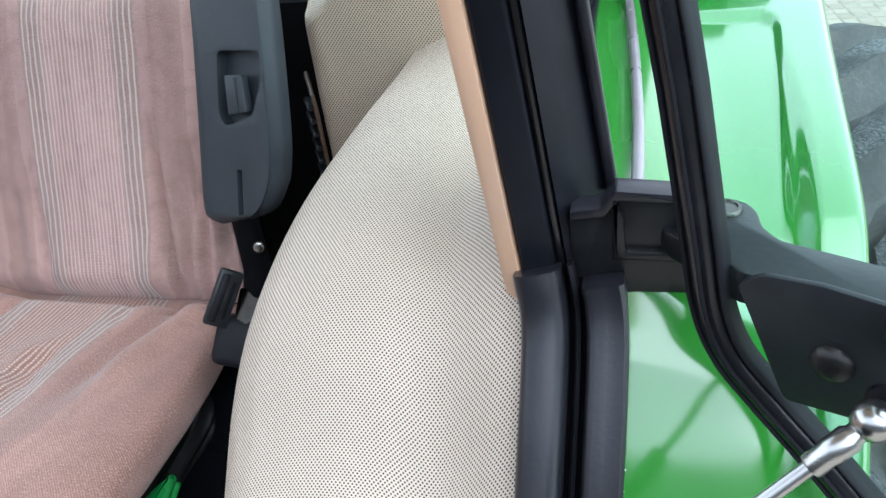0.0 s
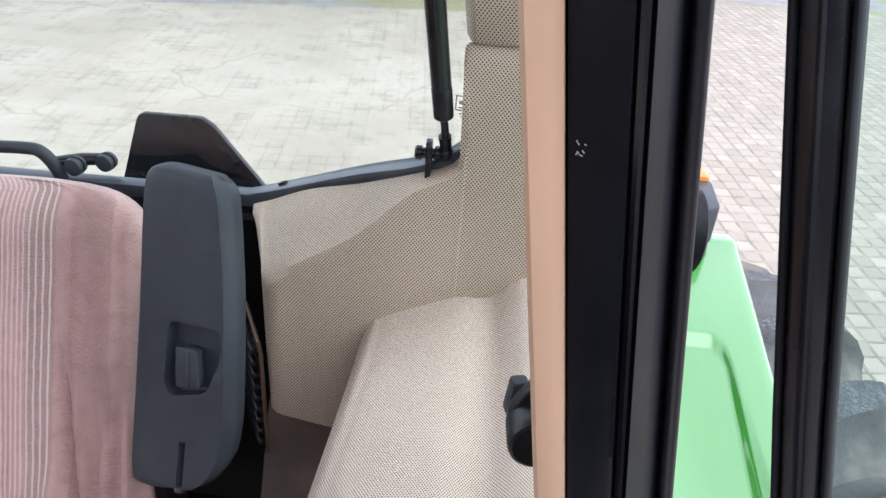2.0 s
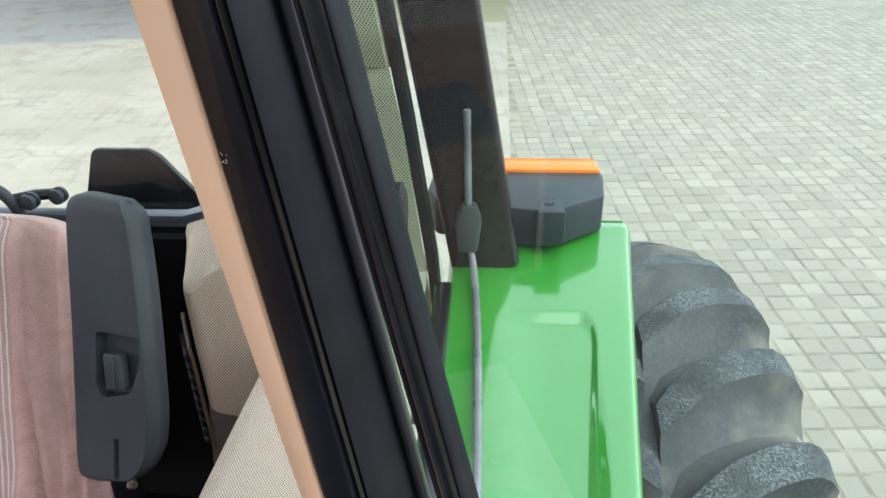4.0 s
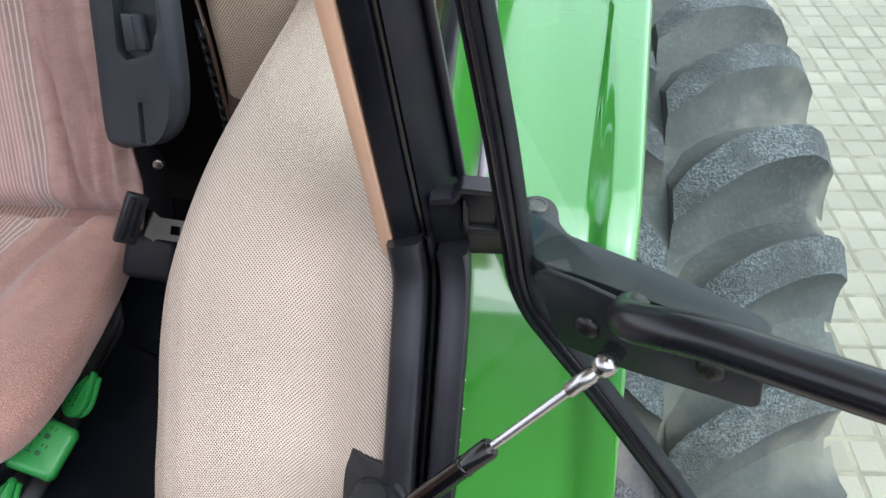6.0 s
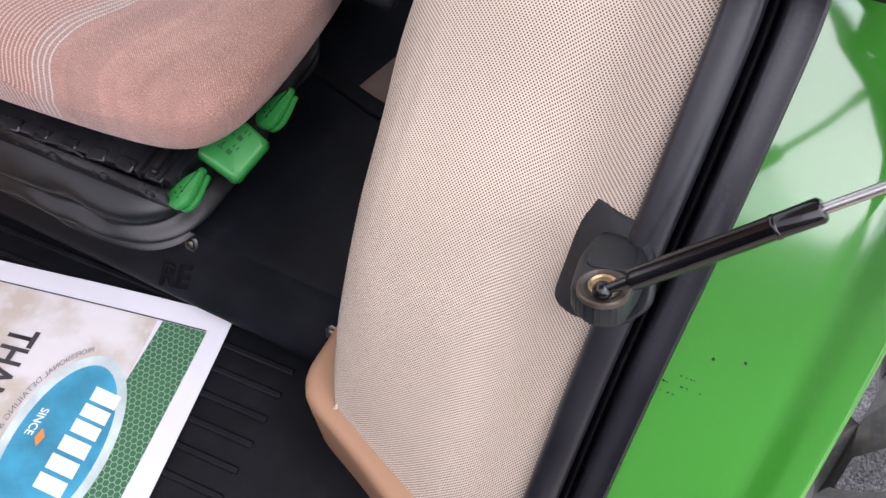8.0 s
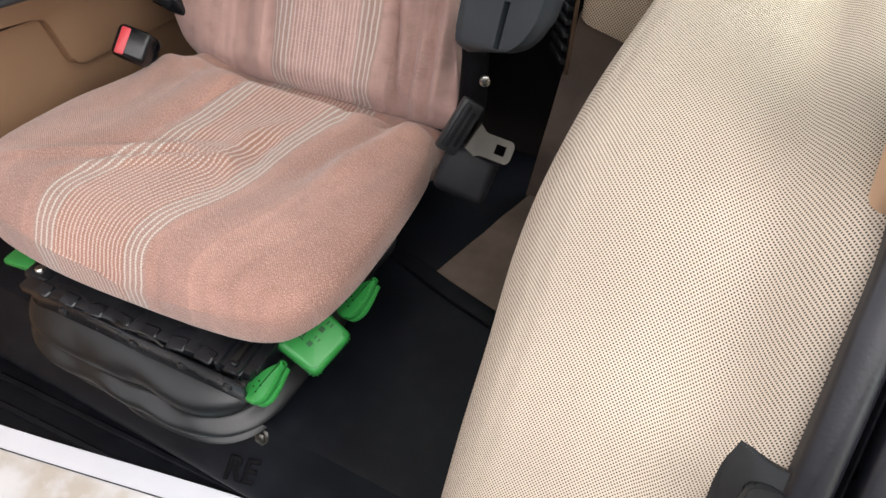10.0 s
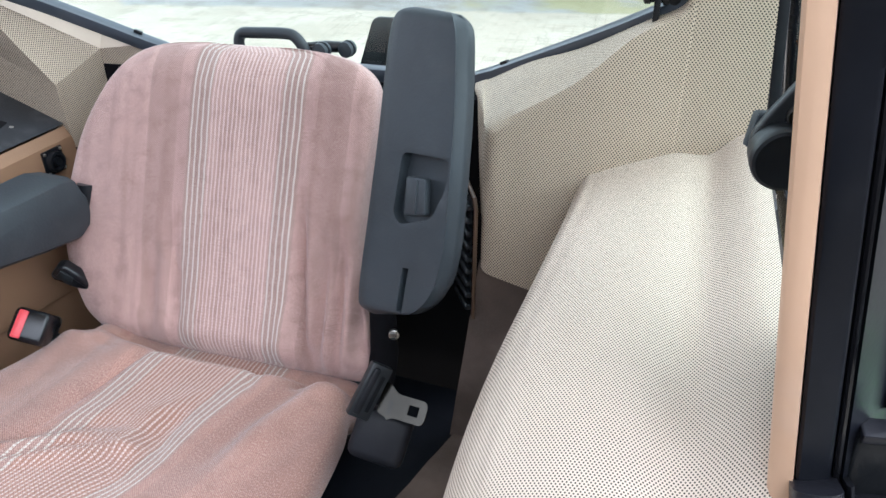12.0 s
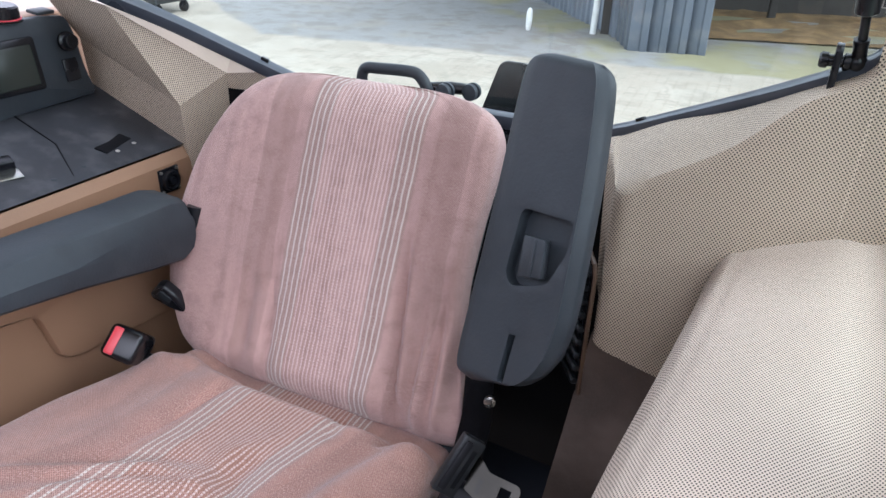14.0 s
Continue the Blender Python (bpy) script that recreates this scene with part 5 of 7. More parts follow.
for dx, dy, w, h in ((0, 0.0095, 0.019, 0.0016), (0, -0.0095, 0.019, 0.0016), (-0.009, 0, 0.0016, 0.019), (0.009, 0, 0.0016, 0.019), (0.0, 0.001, 0.010, 0.005), (0.0, -0.006, 0.012, 0.0016), (0.001, -0.014, 0.010, 0.0016), (0.001, -0.018, 0.008, 0.0012)):
    block(bm, q @ pose(dx, dy, 0), (w, h, 0.0004), 0)
part("etched_mark", bm, WHITEP, win, "white etched mark on the glass")

gs = thing("window_strut", (-0.18, 0.93, 2.41), "black gas strut beside the rear window", "strut")
bm = bmesh.new()
slab(bm, rounded([(-0.009, -0.012), (0.009, -0.012), (0.010, 0.040), (0.006, 0.046), (-0.006, 0.046), (-0.010, 0.040)][::-1], 0.003, 2), 0.007, axes((-0.186, 0.932, 2.404), (0, 1, 0.1), (0, 0, 1)), 0.001)
part("bracket", bm, BLACK, gs)
bm = bmesh.new()
lathe(bm, (-0.206, 0.935, 2.431), (1, 0, 0), [(0, 0.006), (0.002, 0.008), (0.008, 0.008), (0.009, 0.006), (0.022, 0.006), (0.023, 0.0085), (0.029, 0.0085)], 14)
part("stud", bm, BLACK, gs)
bm = bmesh.new()
bmesh.ops.create_uvsphere(bm, u_segments=16, v_segments=10, radius=0.0095, matrix=Matrix.Translation((-0.171, 0.936, 2.431)))
lathe(bm, (-0.171, 0.936, 2.436), (-0.11, -0.30, 1), [(0, 0.007), (0.014, 0.007), (0.015, 0.0075), (0.020, 0.0075)], 14)
part("ball_end", bm, BLACK, gs)
bm = bmesh.new()
lathe(bm, (-0.172, 0.932, 2.450), (-0.11, -0.30, 1), [(0, 0.0045), (0.032, 0.0045)], 12)
part("rod", bm, BLACK, gs)
bm = bmesh.new()
lathe(bm, (-0.1755, 0.923, 2.480), (-0.11, -0.30, 1), [(0, 0.009), (0.002, 0.0112), (0.038, 0.0112), (0.039, 0.0106), (0.040, 0.0108), (0.55, 0.0108)], 18)
part("cylinder", bm, BLACK, gs)

lh = thing("rear_latch", (-0.80, 1.12, 2.27), "black rear-window latch handle with its link and roller", "latch")
bm = bmesh.new()
tube(bm, smooth_line([(-0.872, 1.118, 2.262), (-0.874, 1.118, 2.285), (-0.866, 1.118, 2.300), (-0.84, 1.117, 2.303), (-0.785, 1.115, 2.306), (-0.765, 1.115, 2.302), (-0.750, 1.116, 2.282), (-0.742, 1.12, 2.250)], 30), 0.0095, 12)
part("grip", bm, GREY, lh)
bm = bmesh.new()
tube(bm, [(-0.752, 1.125, 2.283), (-0.72, 1.140, 2.283), (-0.688, 1.152, 2.281)], [0.008, 0.010, 0.009], 10)
part("link", bm, BLACK, lh)
for x, y in ((-0.722, 1.128), (-0.686, 1.15)):
    bm = bmesh.new()
    lathe(bm, (x, y - 0.018, 2.281), (0.15, 1, 0), [(0, 0.006), (0.002, 0.013), (0.008, 0.014), (0.009, 0.011), (0.013, 0.011), (0.014, 0.014), (0.020, 0.013), (0.021, 0.006)], 18)
    part("roller", bm, GREY, lh)
bp = thing("rear_bracket", (-0.62, 1.30, 2.0), "black steel plate standing outside behind the rear window", "plate")
bm = bmesh.new()
slab(bm, rounded([(-0.80, 2.02), (-0.705, 2.290), (-0.696, 2.298), (-0.595, 2.298), (-0.575, 2.285), (-0.485, 2.165), (-0.485, 2.02)][::-1], 0.006, 2), 0.012, axes((0, 1.30, 0), (1, 0, 0), (0, 0, 1)), 0.002)
part("plate", bm, BLACK, bp)
bm = bmesh.new()
block(bm, pose(-0.64, 1.32, 1.13), (0.2, 0.04, 1.88), 0.004)
part("stand", bm, BLACK, bp)

# ---- roof and far side ----
# Unseen roof, cut short at its front to let light onto the arch.
bm = bmesh.new()
block(bm, pose(X0, 0.42, 3.26), (1.40, 1.40, 0.12), 0.03)
tagged(part("ceiling", bm, CREAMP), "unseen cream cab roof lining, cut short in front for light", "ceiling", kind="structure")
bm = bmesh.new()
block(bm, pose(-1.47, 0.27, 1.95), (0.05, 1.62, 0.80), 0.006)
tagged(part("wall_side", bm, TAN), "tan side wall of the cab", "wall", kind="structure")
# Unseen wall added to close the cab; its height sets the front light.
bm = bmesh.new()
block(bm, pose(X0, -0.58, 1.80), (1.40, 0.05, 0.56), 0.006)
tagged(part("wall_front", bm, MAT), "unseen black front wall added to close the cab", "wall", kind="structure")

# ---- console ----
con = thing("side_console", (-1.3, 0.7, FLOOR), "tan side console with a black top deck and instruments", "console")
bm = bmesh.new()
patch(bm, ((-1.150, -0.30, 1.50), (-1.190, 1.03, 1.50), (-1.186, 1.018, 2.118), (-1.206, -0.30, 2.118)), 4, 4)
patch(bm, ((-1.206, -0.30, 2.118), (-1.186, 1.018, 2.118), (-1.196, 1.018, 2.136), (-1.216, -0.30, 2.136)), 4, 1)
patch(bm, ((-1.19, 1.018, 1.5), (-1.45, 1.045, 1.5), (-1.45, 1.045, 2.2), (-1.186, 1.018, 2.118)), 2, 2)
part("side", bm, TAN, con)
bm = bmesh.new()
patch(bm, ((-1.214, -0.30, 2.141), (-1.194, 1.014, 2.141), (-1.435, 1.036, 2.212), (-1.435, -0.30, 2.212)), 8, 8)
part("deck", bm, plain("black_grained_deck", (0.022, 0.025, 0.030), 0.5, var=0.3, bump=0.5, fine=520, dust=0.2, dust_col=(0.2, 0.2, 0.21)), con, "black grained deck")


def on_deck(x, y, h=0.0):
    return Vector((x, y, 2.141 + (-1.204 - x) * 0.312 + h))


for a, b in (((-1.215, 0.80), (-1.30, 0.84)), ((-1.30, 0.84), (-1.43, 0.845))):
    bm = bmesh.new()
    tube(bm, [on_deck(*a, 0.0005), on_deck(*b, 0.0005)], 0.0016, 6)
    part("seam", bm, MAT, con)
bm = bmesh.new()
slab(bm, rounded([(-0.035, -0.012), (0.035, -0.012), (0.035, 0.012), (0.0, 0.008), (-0.035, 0.012)], 0.002, 2), 0.003, axes(on_deck(-1.255, 0.915, 0.003), (-0.25, 1, 0.05), (-1, 0, 0.312)), 0)
part("slot", bm, MAT, con, "black recessed slot")
for x, y in ((-1.235, 0.905), (-1.240, 0.945)):
    bm = bmesh.new()
    lathe(bm, on_deck(x, y, 0.0), (0.3, 0, 1), [(0, 0.004), (0.002, 0.004), (0.003, 0.002)], 10)
    part("rivet", bm, STEEL, con, "bright rivet")
for x, y in ((-1.228, 0.83), (-1.222, 0.77), (-1.42, 1.01), (-1.215, 0.985), (-1.40, 0.80)):
    bm = bmesh.new()
    lathe(bm, on_deck(x, y, 0.0), (0.3, 0, 1), [(0, 0.005), (0.0015, 0.005), (0.002, 0.003)], 12)
    part("deck_screw", bm, GREY, con)
bm = bmesh.new()
block(bm, axes(on_deck(-1.275, 0.715, 0.012), (0.3, 1, 0), (-1, 0.2, 0.3)), (0.055, 0.024, 0.024), 0.005)
part("lever_knob", bm, BLACK, con, "black lever knob")
bm = bmesh.new()
block(bm, axes(on_deck(-1.270, 0.715, 0.001), (0.3, 1, 0), (-1, 0.2, 0.3)), (0.062, 0.034, 0.004), 0.001)
part("lever_plate", bm, STEEL, con, "bright lever base plate")
# socket on the console's side
bm = bmesh.new()
sm = axes((-1.186, 0.962, 2.090), (0, 1, 0), (0, 0, 1))
block(bm, sm, (0.046, 0.046, 0.004), 0.002)
part("socket_plate", bm, BLACK, con, "black socket plate")
bm = bmesh.new()
lathe(bm, (-1.186, 0.962, 2.090), (1, 0, 0), [(0, 0.019), (0.010, 0.018), (0.011, 0.014), (0.006, 0.012), (0.006, 0.008), (0.013, 0.007)], 20)
part("socket", bm, BLACK, con)
for dy, dz in ((0.018, 0.018), (-0.018, 0.018), (0.018, -0.018), (-0.018, -0.018)):
    bm = bmesh.new()
    lathe(bm, (-1.184, 0.962 + dy, 2.09 + dz), (1, 0, 0), [(0, 0.003), (0.002, 0.003), (0.003, 0.0015)], 10)
    part("socket_screw", bm, STEEL, con)
# pocket panel below
bm = bmesh.new()
slab(bm, rounded([(0.42, 2.02), (0.660, 1.972), (0.682, 1.885), (0.700, 1.872), (0.93, 1.850), (0.98, 1.855), (0.98, 2.03)][::-1], 0.008, 3), 0.03, axes((-1.168, 0, 0), (0, 1, 0), (0, 0, 1)), 0.006)
part("pocket", bm, TAN, con, "tan moulded pocket panel")
# instrument pod
bm = bmesh.new()
slab(bm, rounded([(0.45, -0.090), (1.014, -0.075), (1.002, -0.025), (0.999, 0.035), (0.990, 0.068), (0.955, 0.072), (0.45, 0.080)][::-1], 0.010, 3), 0.05, axes((-1.404, 0, 2.28), (0, 1, -0.0), (-0.12, 0, 1)), 0.006)
part("pod", bm, GREY, con, "dark grey instrument pod")
bm = bmesh.new()
block(bm, axes((-1.402, 0.815, 2.280), (0, 1, 0), (-0.12, 0, 1)), (0.196, 0.090, 0.012), 0.006)
part("screen_bezel", bm, BLACK, con)
bm = bmesh.new()
block(bm, axes((-1.3955, 0.815, 2.280), (0, 1, 0), (-0.12, 0, 1)), (0.172, 0.068, 0.004), 0.004)
part("screen", bm, plain("dull_grey_green_screen", (0.030, 0.036, 0.030), 0.25, var=0.1), con, "dull grey-green display")
bm = bmesh.new()
lathe(bm, (-1.402, 0.972, 2.306), (1, 0, 0.1), [(0, 0.017), (0.006, 0.017), (0.008, 0.013), (0.018, 0.012), (0.019, 0.008)], 20)
part("dial", bm, BLACK, con)
bm = bmesh.new()
block(bm, axes((-1.398, 0.970, 2.257), (0, 1, 0), (-0.12, 0, 1)), (0.030, 0.040, 0.004), 0.002)
part("switch_plate", bm, BLACK, con)
bm = bmesh.new()
lathe(bm, (-1.43, 0.885, 2.352), (0.1, 0, 1), [(0, 0.030), (0.003, 0.030), (0.004, 0.026), (0.022, 0.025), (0.025, 0.022)], 24)
part("rotary_knob", bm, BLACK, con)
bm = bmesh.new()
lathe(bm, (-1.43, 0.885, 2.353), (0.1, 0, 1), [(0, 0.0285), (0.004, 0.0285)], 24)
part("red_ring", bm, RED, con, "red ring below the knob")
bm = bmesh.new()
block(bm, axes((-1.43, 0.955, 2.357), (0, 1, 0), (-1, 0, 0.1)), (0.034, 0.030, 0.006), 0.002)
part("rocker", bm, GREY, con)
bm = bmesh.new()
for k in range(3):
    block(bm, pose(-1.183, 1.040, 2.075 - k * 0.016), (0.006, 0.03, 0.008), 0.001, 1)
part("vent_slot", bm, BLACK, con)


# ---- seat ----
SO = Vector((-0.78, 0.80, 1.885))
SU = Vector((math.cos(radians(2)), math.sin(radians(2)), 0))
SV = Vector((-math.sin(radians(2)), math.cos(radians(2)), 0))
SZ = Vector((0, 0, 1))
LEAN = radians(22)
BS = SV * math.sin(LEAN) + SZ * math.cos(LEAN)          # up along the backrest
BN = SV * math.cos(LEAN) - SZ * math.sin(LEAN)          # into the backrest


def seat_pt(u, v, z):
    return SO + SU * u + SV * v + SZ * z


seat = thing("driver_seat", (SO.x, SO.y - 0.2, DECK), "driver's seat in dusty pink striped cloth on a black suspension base", "seat")


def along(tab, x):
    """A smooth curve through the (place, value) pairs of tab, at x."""
    n = len(tab)
    if x <= tab[0][0]:
        return tab[0][1]
    if x >= tab[-1][0]:
        return tab[-1][1]
    i = max(k for k in range(n - 1) if tab[k][0] <= x)
    slope = [(tab[min(k + 1, n - 1)][1] - tab[max(k - 1, 0)][1]) / (tab[min(k + 1, n - 1)][0] - tab[max(k - 1, 0)][0]) for k in (i, i + 1)]
    (a, va), (b, vb) = tab[i], tab[i + 1]
    h = b - a
    f = (x - a) / h
    return va * (1 + 2 * f) * (1 - f) ** 2 + slope[0] * h * f * (1 - f) ** 2 + vb * f * f * (3 - 2 * f) + slope[1] * h * f * f * (f - 1)


def crease(u, v, pts, width):
    """Closeness, 0 to 1, of (u, v) to a bent line; fades towards the line's ends."""
    best = 0.0
    n = len(pts) - 1
    for i in range(n):
        (x0, y0), (x1, y1) = pts[i], pts[i + 1]
        dx, dy = x1 - x0, y1 - y0
        t = ((u - x0) * dx + (v - y0) * dy) / (dx * dx + dy * dy)
        t = max(0.0, min(1.0, t))
        d2 = (u - x0 - t * dx) ** 2 + (v - y0 - t * dy) ** 2
        f = (i + t) / n
        best = max(best, math.exp(-d2 / width ** 2) * min(1.0, 0.25 + 3 * min(f, 1 - f)))
    return best


# backrest: folds as lines of (across, up), width and depth
BACK_FOLDS = [([(0.118, -0.02), (0.112, 0.05), (0.104, 0.16), (0.100, 0.26)], 0.008, -0.0065), ([(0.140, -0.02), (0.142, 0.08), (0.138, 0.20)], 0.010, -0.005),
              ([(0.170, -0.01), (0.168, 0.10), (0.160, 0.22)], 0.011, -0.0055), ([(0.205, 0.02), (0.200, 0.14), (0.196, 0.26)], 0.012, -0.004),
              ([(0.126, -0.02), (0.126, 0.03)], 0.011, -0.005), ([(-0.105, -0.01), (-0.112, 0.10), (-0.120, 0.20)], 0.012, -0.004), ([(-0.160, 0.0), (-0.158, 0.09), (-0.150, 0.16)], 0.014, -0.004),
              ([(0.080, -0.01), (0.084, 0.08)], 0.009, 0.003), ([(0.154, -0.01), (0.155, 0.12)], 0.008, 0.004), ([(0.186, 0.0), (0.184, 0.15)], 0.009, 0.003)]
bm = bmesh.new()
rings = []
# edges of the backrest by height: console side, door side
BACK_L = [(-0.030, -0.200), (-0.015, -0.236), (0.004, -0.260), (0.039, -0.283), (0.080, -0.302), (0.121, -0.313), (0.180, -0.318), (0.241, -0.308), (0.320, -0.286), (0.388, -0.251), (0.430, -0.217), (0.455, -0.182), (0.467, -0.148), (0.473, -0.110), (0.475, -0.070)]
BACK_R = [(-0.030, 0.226), (-0.010, 0.244), (0.020, 0.241), (0.060, 0.231), (0.100, 0.220), (0.157, 0.210), (0.210, 0.206), (0.300, 0.210), (0.360, 0.216), (0.410, 0.218), (0.437, 0.208), (0.455, 0.189), (0.467, 0.160), (0.473, 0.120), (0.475, 0.080)]
levels = [-0.030, -0.024, -0.017, -0.010, -0.003, 0.004, 0.011, 0.018] + [0.026 + 0.0075 * k for k in range(50)] + [0.400, 0.407, 0.416, 0.425, 0.434, 0.442, 0.449, 0.456, 0.462, 0.467, 0.471, 0.474, 0.475]
for s in levels:
    lft, rgt = along(BACK_L, s), along(BACK_R, s)
    mid, w = (lft + rgt) / 2, (rgt - lft) / 2
    d = 0.052 if 0.02 < s < 0.40 else 0.052 * math.sqrt(max(0.02, 1 - (abs(s - (0.02 if s < 0.02 else 0.40)) / (0.06 if s < 0.02 else 0.078)) ** 2))
    ring = []
    for k in range(220):
        a = 2 * math.pi * k / 220
        x, y = sgn_pow(math.cos(a), 0.62), sgn_pow(math.sin(a), 0.75)
        dish = 0.016 * (abs(x) ** 3) if y < 0 else 0
        u = mid + w * x
        p = SO + SU * u + BS * s + BN * (0.052 + d * y - dish)
        if y < 0:
            h = 0.004 * noise.noise(Vector((x * 2.4, s * 7, 1.3))) + 0.0012 * noise.noise(Vector((x * 11, s * 9, 4.3)))
            for pts, wd, hh in BACK_FOLDS:
                h += 3.1 * hh * crease(u - 0.020, s, pts, wd)
            p -= BN * h * min(1.0, -y * 3)
            p += BN * 0.022 * max(0.0, (0.026 - s) / 0.056) ** 1.5
        ring.append(p)
    rings.append(ring)


def back_uv(co):
    d = co - SO
    s, u = d.dot(BS), d.dot(SU)
    u += math.copysign(max(0.0, d.dot(BN) - 0.022), u)
    return (u - 0.008 - 0.032 * s, s)


blob_rings(bm, rings, back_uv)
part("backrest", bm, PINK, seat, angle=60)
# black rear shell
bm = bmesh.new()
rings = []
for s in (-0.05, -0.04, 0.0, 0.1, 0.2, 0.3, 0.38, 0.42, 0.435):
    lft, rgt = along(BACK_L, max(0, s)) - (0.036 if s < 0.25 else 0.022), along(BACK_R, max(0, s))
    w = (rgt - lft) / 2 * (0.97 if s < 0.4 else 0.9)
    rings.append([SO + SU * ((lft + rgt) / 2 + w * math.cos(a)) + BS * s + BN * (0.085 + (0.045 if s > -0.045 else 0.03) * sgn_pow(math.sin(a), 0.6)) for a in (2 * math.pi * k / 32 for k in range(32))])
blob_rings(bm, rings, lambda co: (co.x, co.z))
part("back_shell", bm, GREY, seat, "black moulded back shell")

bm = bmesh.new()
tube(bm, [SO + SU * (along(BACK_L, q) - 0.006) + BS * q + BN * 0.066 for q in (0.01 + 0.02 * k for k in range(14))], 0.012, 12)
part("shell_edge", bm, BLACK, seat, "black edge of the back shell")

# cushion: folds as lines of (across, along), width and height
SEAT_FOLDS = [([(0.182, -0.010), (0.150, -0.070), (0.128, -0.130), (0.114, -0.190), (0.108, -0.250)], 0.020, -0.011), ([(0.176, 0.000), (0.160, -0.030), (0.138, -0.052)], 0.008, -0.012),
              ([(0.215, -0.030), (0.190, -0.070), (0.160, -0.150), (0.150, -0.210)], 0.024, 0.010), ([(0.060, 0.000), (0.085, -0.040), (0.090, -0.090)], 0.012, -0.005),
              ([(-0.088, -0.010), (-0.112, -0.100), (-0.124, -0.164), (-0.142, -0.265)], 0.007, -0.0075), ([(-0.120, -0.020), (-0.150, -0.120), (-0.165, -0.220)], 0.026, 0.005),
              ([(-0.300, -0.372), (-0.232, -0.342), (-0.180, -0.305), (-0.120, -0.262), (-0.060, -0.226), (-0.016, -0.212)], 0.0100, 0.0068),
              ([(-0.225, -0.318), (-0.165, -0.276), (-0.105, -0.236), (-0.050, -0.204), (-0.020, -0.192)], 0.015, -0.0050),
              ([(-0.190, -0.362), (-0.130, -0.306), (-0.070, -0.268), (-0.010, -0.240), (0.014, -0.232)], 0.0095, 0.0065), ([(-0.160, -0.318), (-0.100, -0.268), (-0.040, -0.232)], 0.009, -0.0040),
              ([(0.020, -0.120), (0.000, -0.165), (-0.012, -0.205), (0.002, -0.240), (0.030, -0.268)], 0.014, 0.0080), ([(0.030, -0.150), (0.026, -0.195), (0.046, -0.235)], 0.015, -0.0065),
              ([(-0.200, -0.060), (-0.215, -0.150), (-0.230, -0.240)], 0.030, -0.004), ([(-0.250, -0.020), (-0.200, -0.045), (-0.150, -0.060)], 0.014, -0.007)]
# edges of the cushion by depth: console side, door side
CUSH_L = [(-0.4615, -0.040), (-0.4585, -0.110), (-0.452, -0.172), (-0.440, -0.235), (-0.420, -0.283), (-0.385, -0.318), (-0.345, -0.330), (-0.300, -0.331), (-0.200, -0.318), (-0.100, -0.291), (-0.050, -0.272), (0.045, -0.236)]
CUSH_R = [(-0.4615, 0.060), (-0.4585, 0.125), (-0.452, 0.180), (-0.440, 0.208), (-0.425, 0.222), (-0.390, 0.238), (-0.345, 0.248), (-0.300, 0.252), (-0.200, 0.253), (-0.100, 0.247), (-0.050, 0.236), (0.045, 0.222)]
bm = bmesh.new()
rings = []
vs_ = [0.045, 0.041, 0.036, 0.028, 0.020, 0.012] + [0.004 - 0.0064 * k for k in range(64)] + [-0.405, -0.411, -0.417, -0.423, -0.429, -0.435, -0.440, -0.445, -0.449, -0.452, -0.455, -0.4575, -0.4595, -0.461, -0.4615]
for v in vs_:
    lft, rgt = along(CUSH_L, v), along(CUSH_R, v)
    mid, w = (lft + rgt) / 2, (rgt - lft) / 2
    if v < -0.36:
        h = 0.058 * (max(0.02, 1 - ((-0.36 - v) / 0.1035) ** 2.6)) ** 0.5
    else:
        h = 0.058 if v < 0.02 else 0.058 * math.sqrt(max(0.05, 1 - ((v - 0.02) / 0.03) ** 2))
    zc = -0.045 + 0.014 * max(0, min(1, (-v - 0.05) / 0.3)) - 0.044 * max(0, min(1, (v + 0.050) / 0.040)) ** 1.6
    ring = []
    for k in range(280):
        a = 2 * math.pi * k / 280
        x, y = sgn_pow(math.cos(a), 0.60), sgn_pow(math.sin(a), 0.75)
        u = mid + w * x
        p = seat_pt(u, v, zc + h * y)
        if y > 0:
            up = 0.010 * (abs(x) ** 4) - 0.006 * math.exp(-(u / 0.13) ** 2) * math.exp(-((v + 0.18) / 0.16) ** 2) + 0.016 * max(0.0, -x - 0.25) * min(1.0, max(0.0, (-v + 0.02) / 0.10))
            up += 0.042 * math.exp(-((u + 0.225) / 0.062) ** 2 - ((v - 0.005) / 0.065) ** 2) + 0.010 * math.exp(-((u - 0.205) / 0.035) ** 2 - ((v + 0.020) / 0.045) ** 2)
            for pts, wd, hh in SEAT_FOLDS:
                up += 1.35 * hh * crease(u, v, pts, wd)
            p += SZ * (up + 0.004 * noise.noise(Vector((u * 9, v * 9, 0.7))) + 0.0005 * noise.noise(Vector((u * 38, v * 38, 2.7)))) * min(1.0, y * 2.5)
        ring.append(p)
    rings.append(ring)
# middle and half width of the striped band by depth
BAND_C = [(-0.456, -0.052), (-0.421, -0.069), (-0.378, -0.074), (-0.335, -0.0615), (-0.295, -0.048), (-0.241, -0.029), (-0.157, -0.014), (-0.043, 0.0015), (0.045, 0.008)]
BAND_H = [(-0.456, 0.086), (-0.421, 0.087), (-0.378, 0.095), (-0.335, 0.098), (-0.295, 0.098), (-0.241, 0.093), (-0.157, 0.091), (-0.043, 0.101), (0.045, 0.100)]


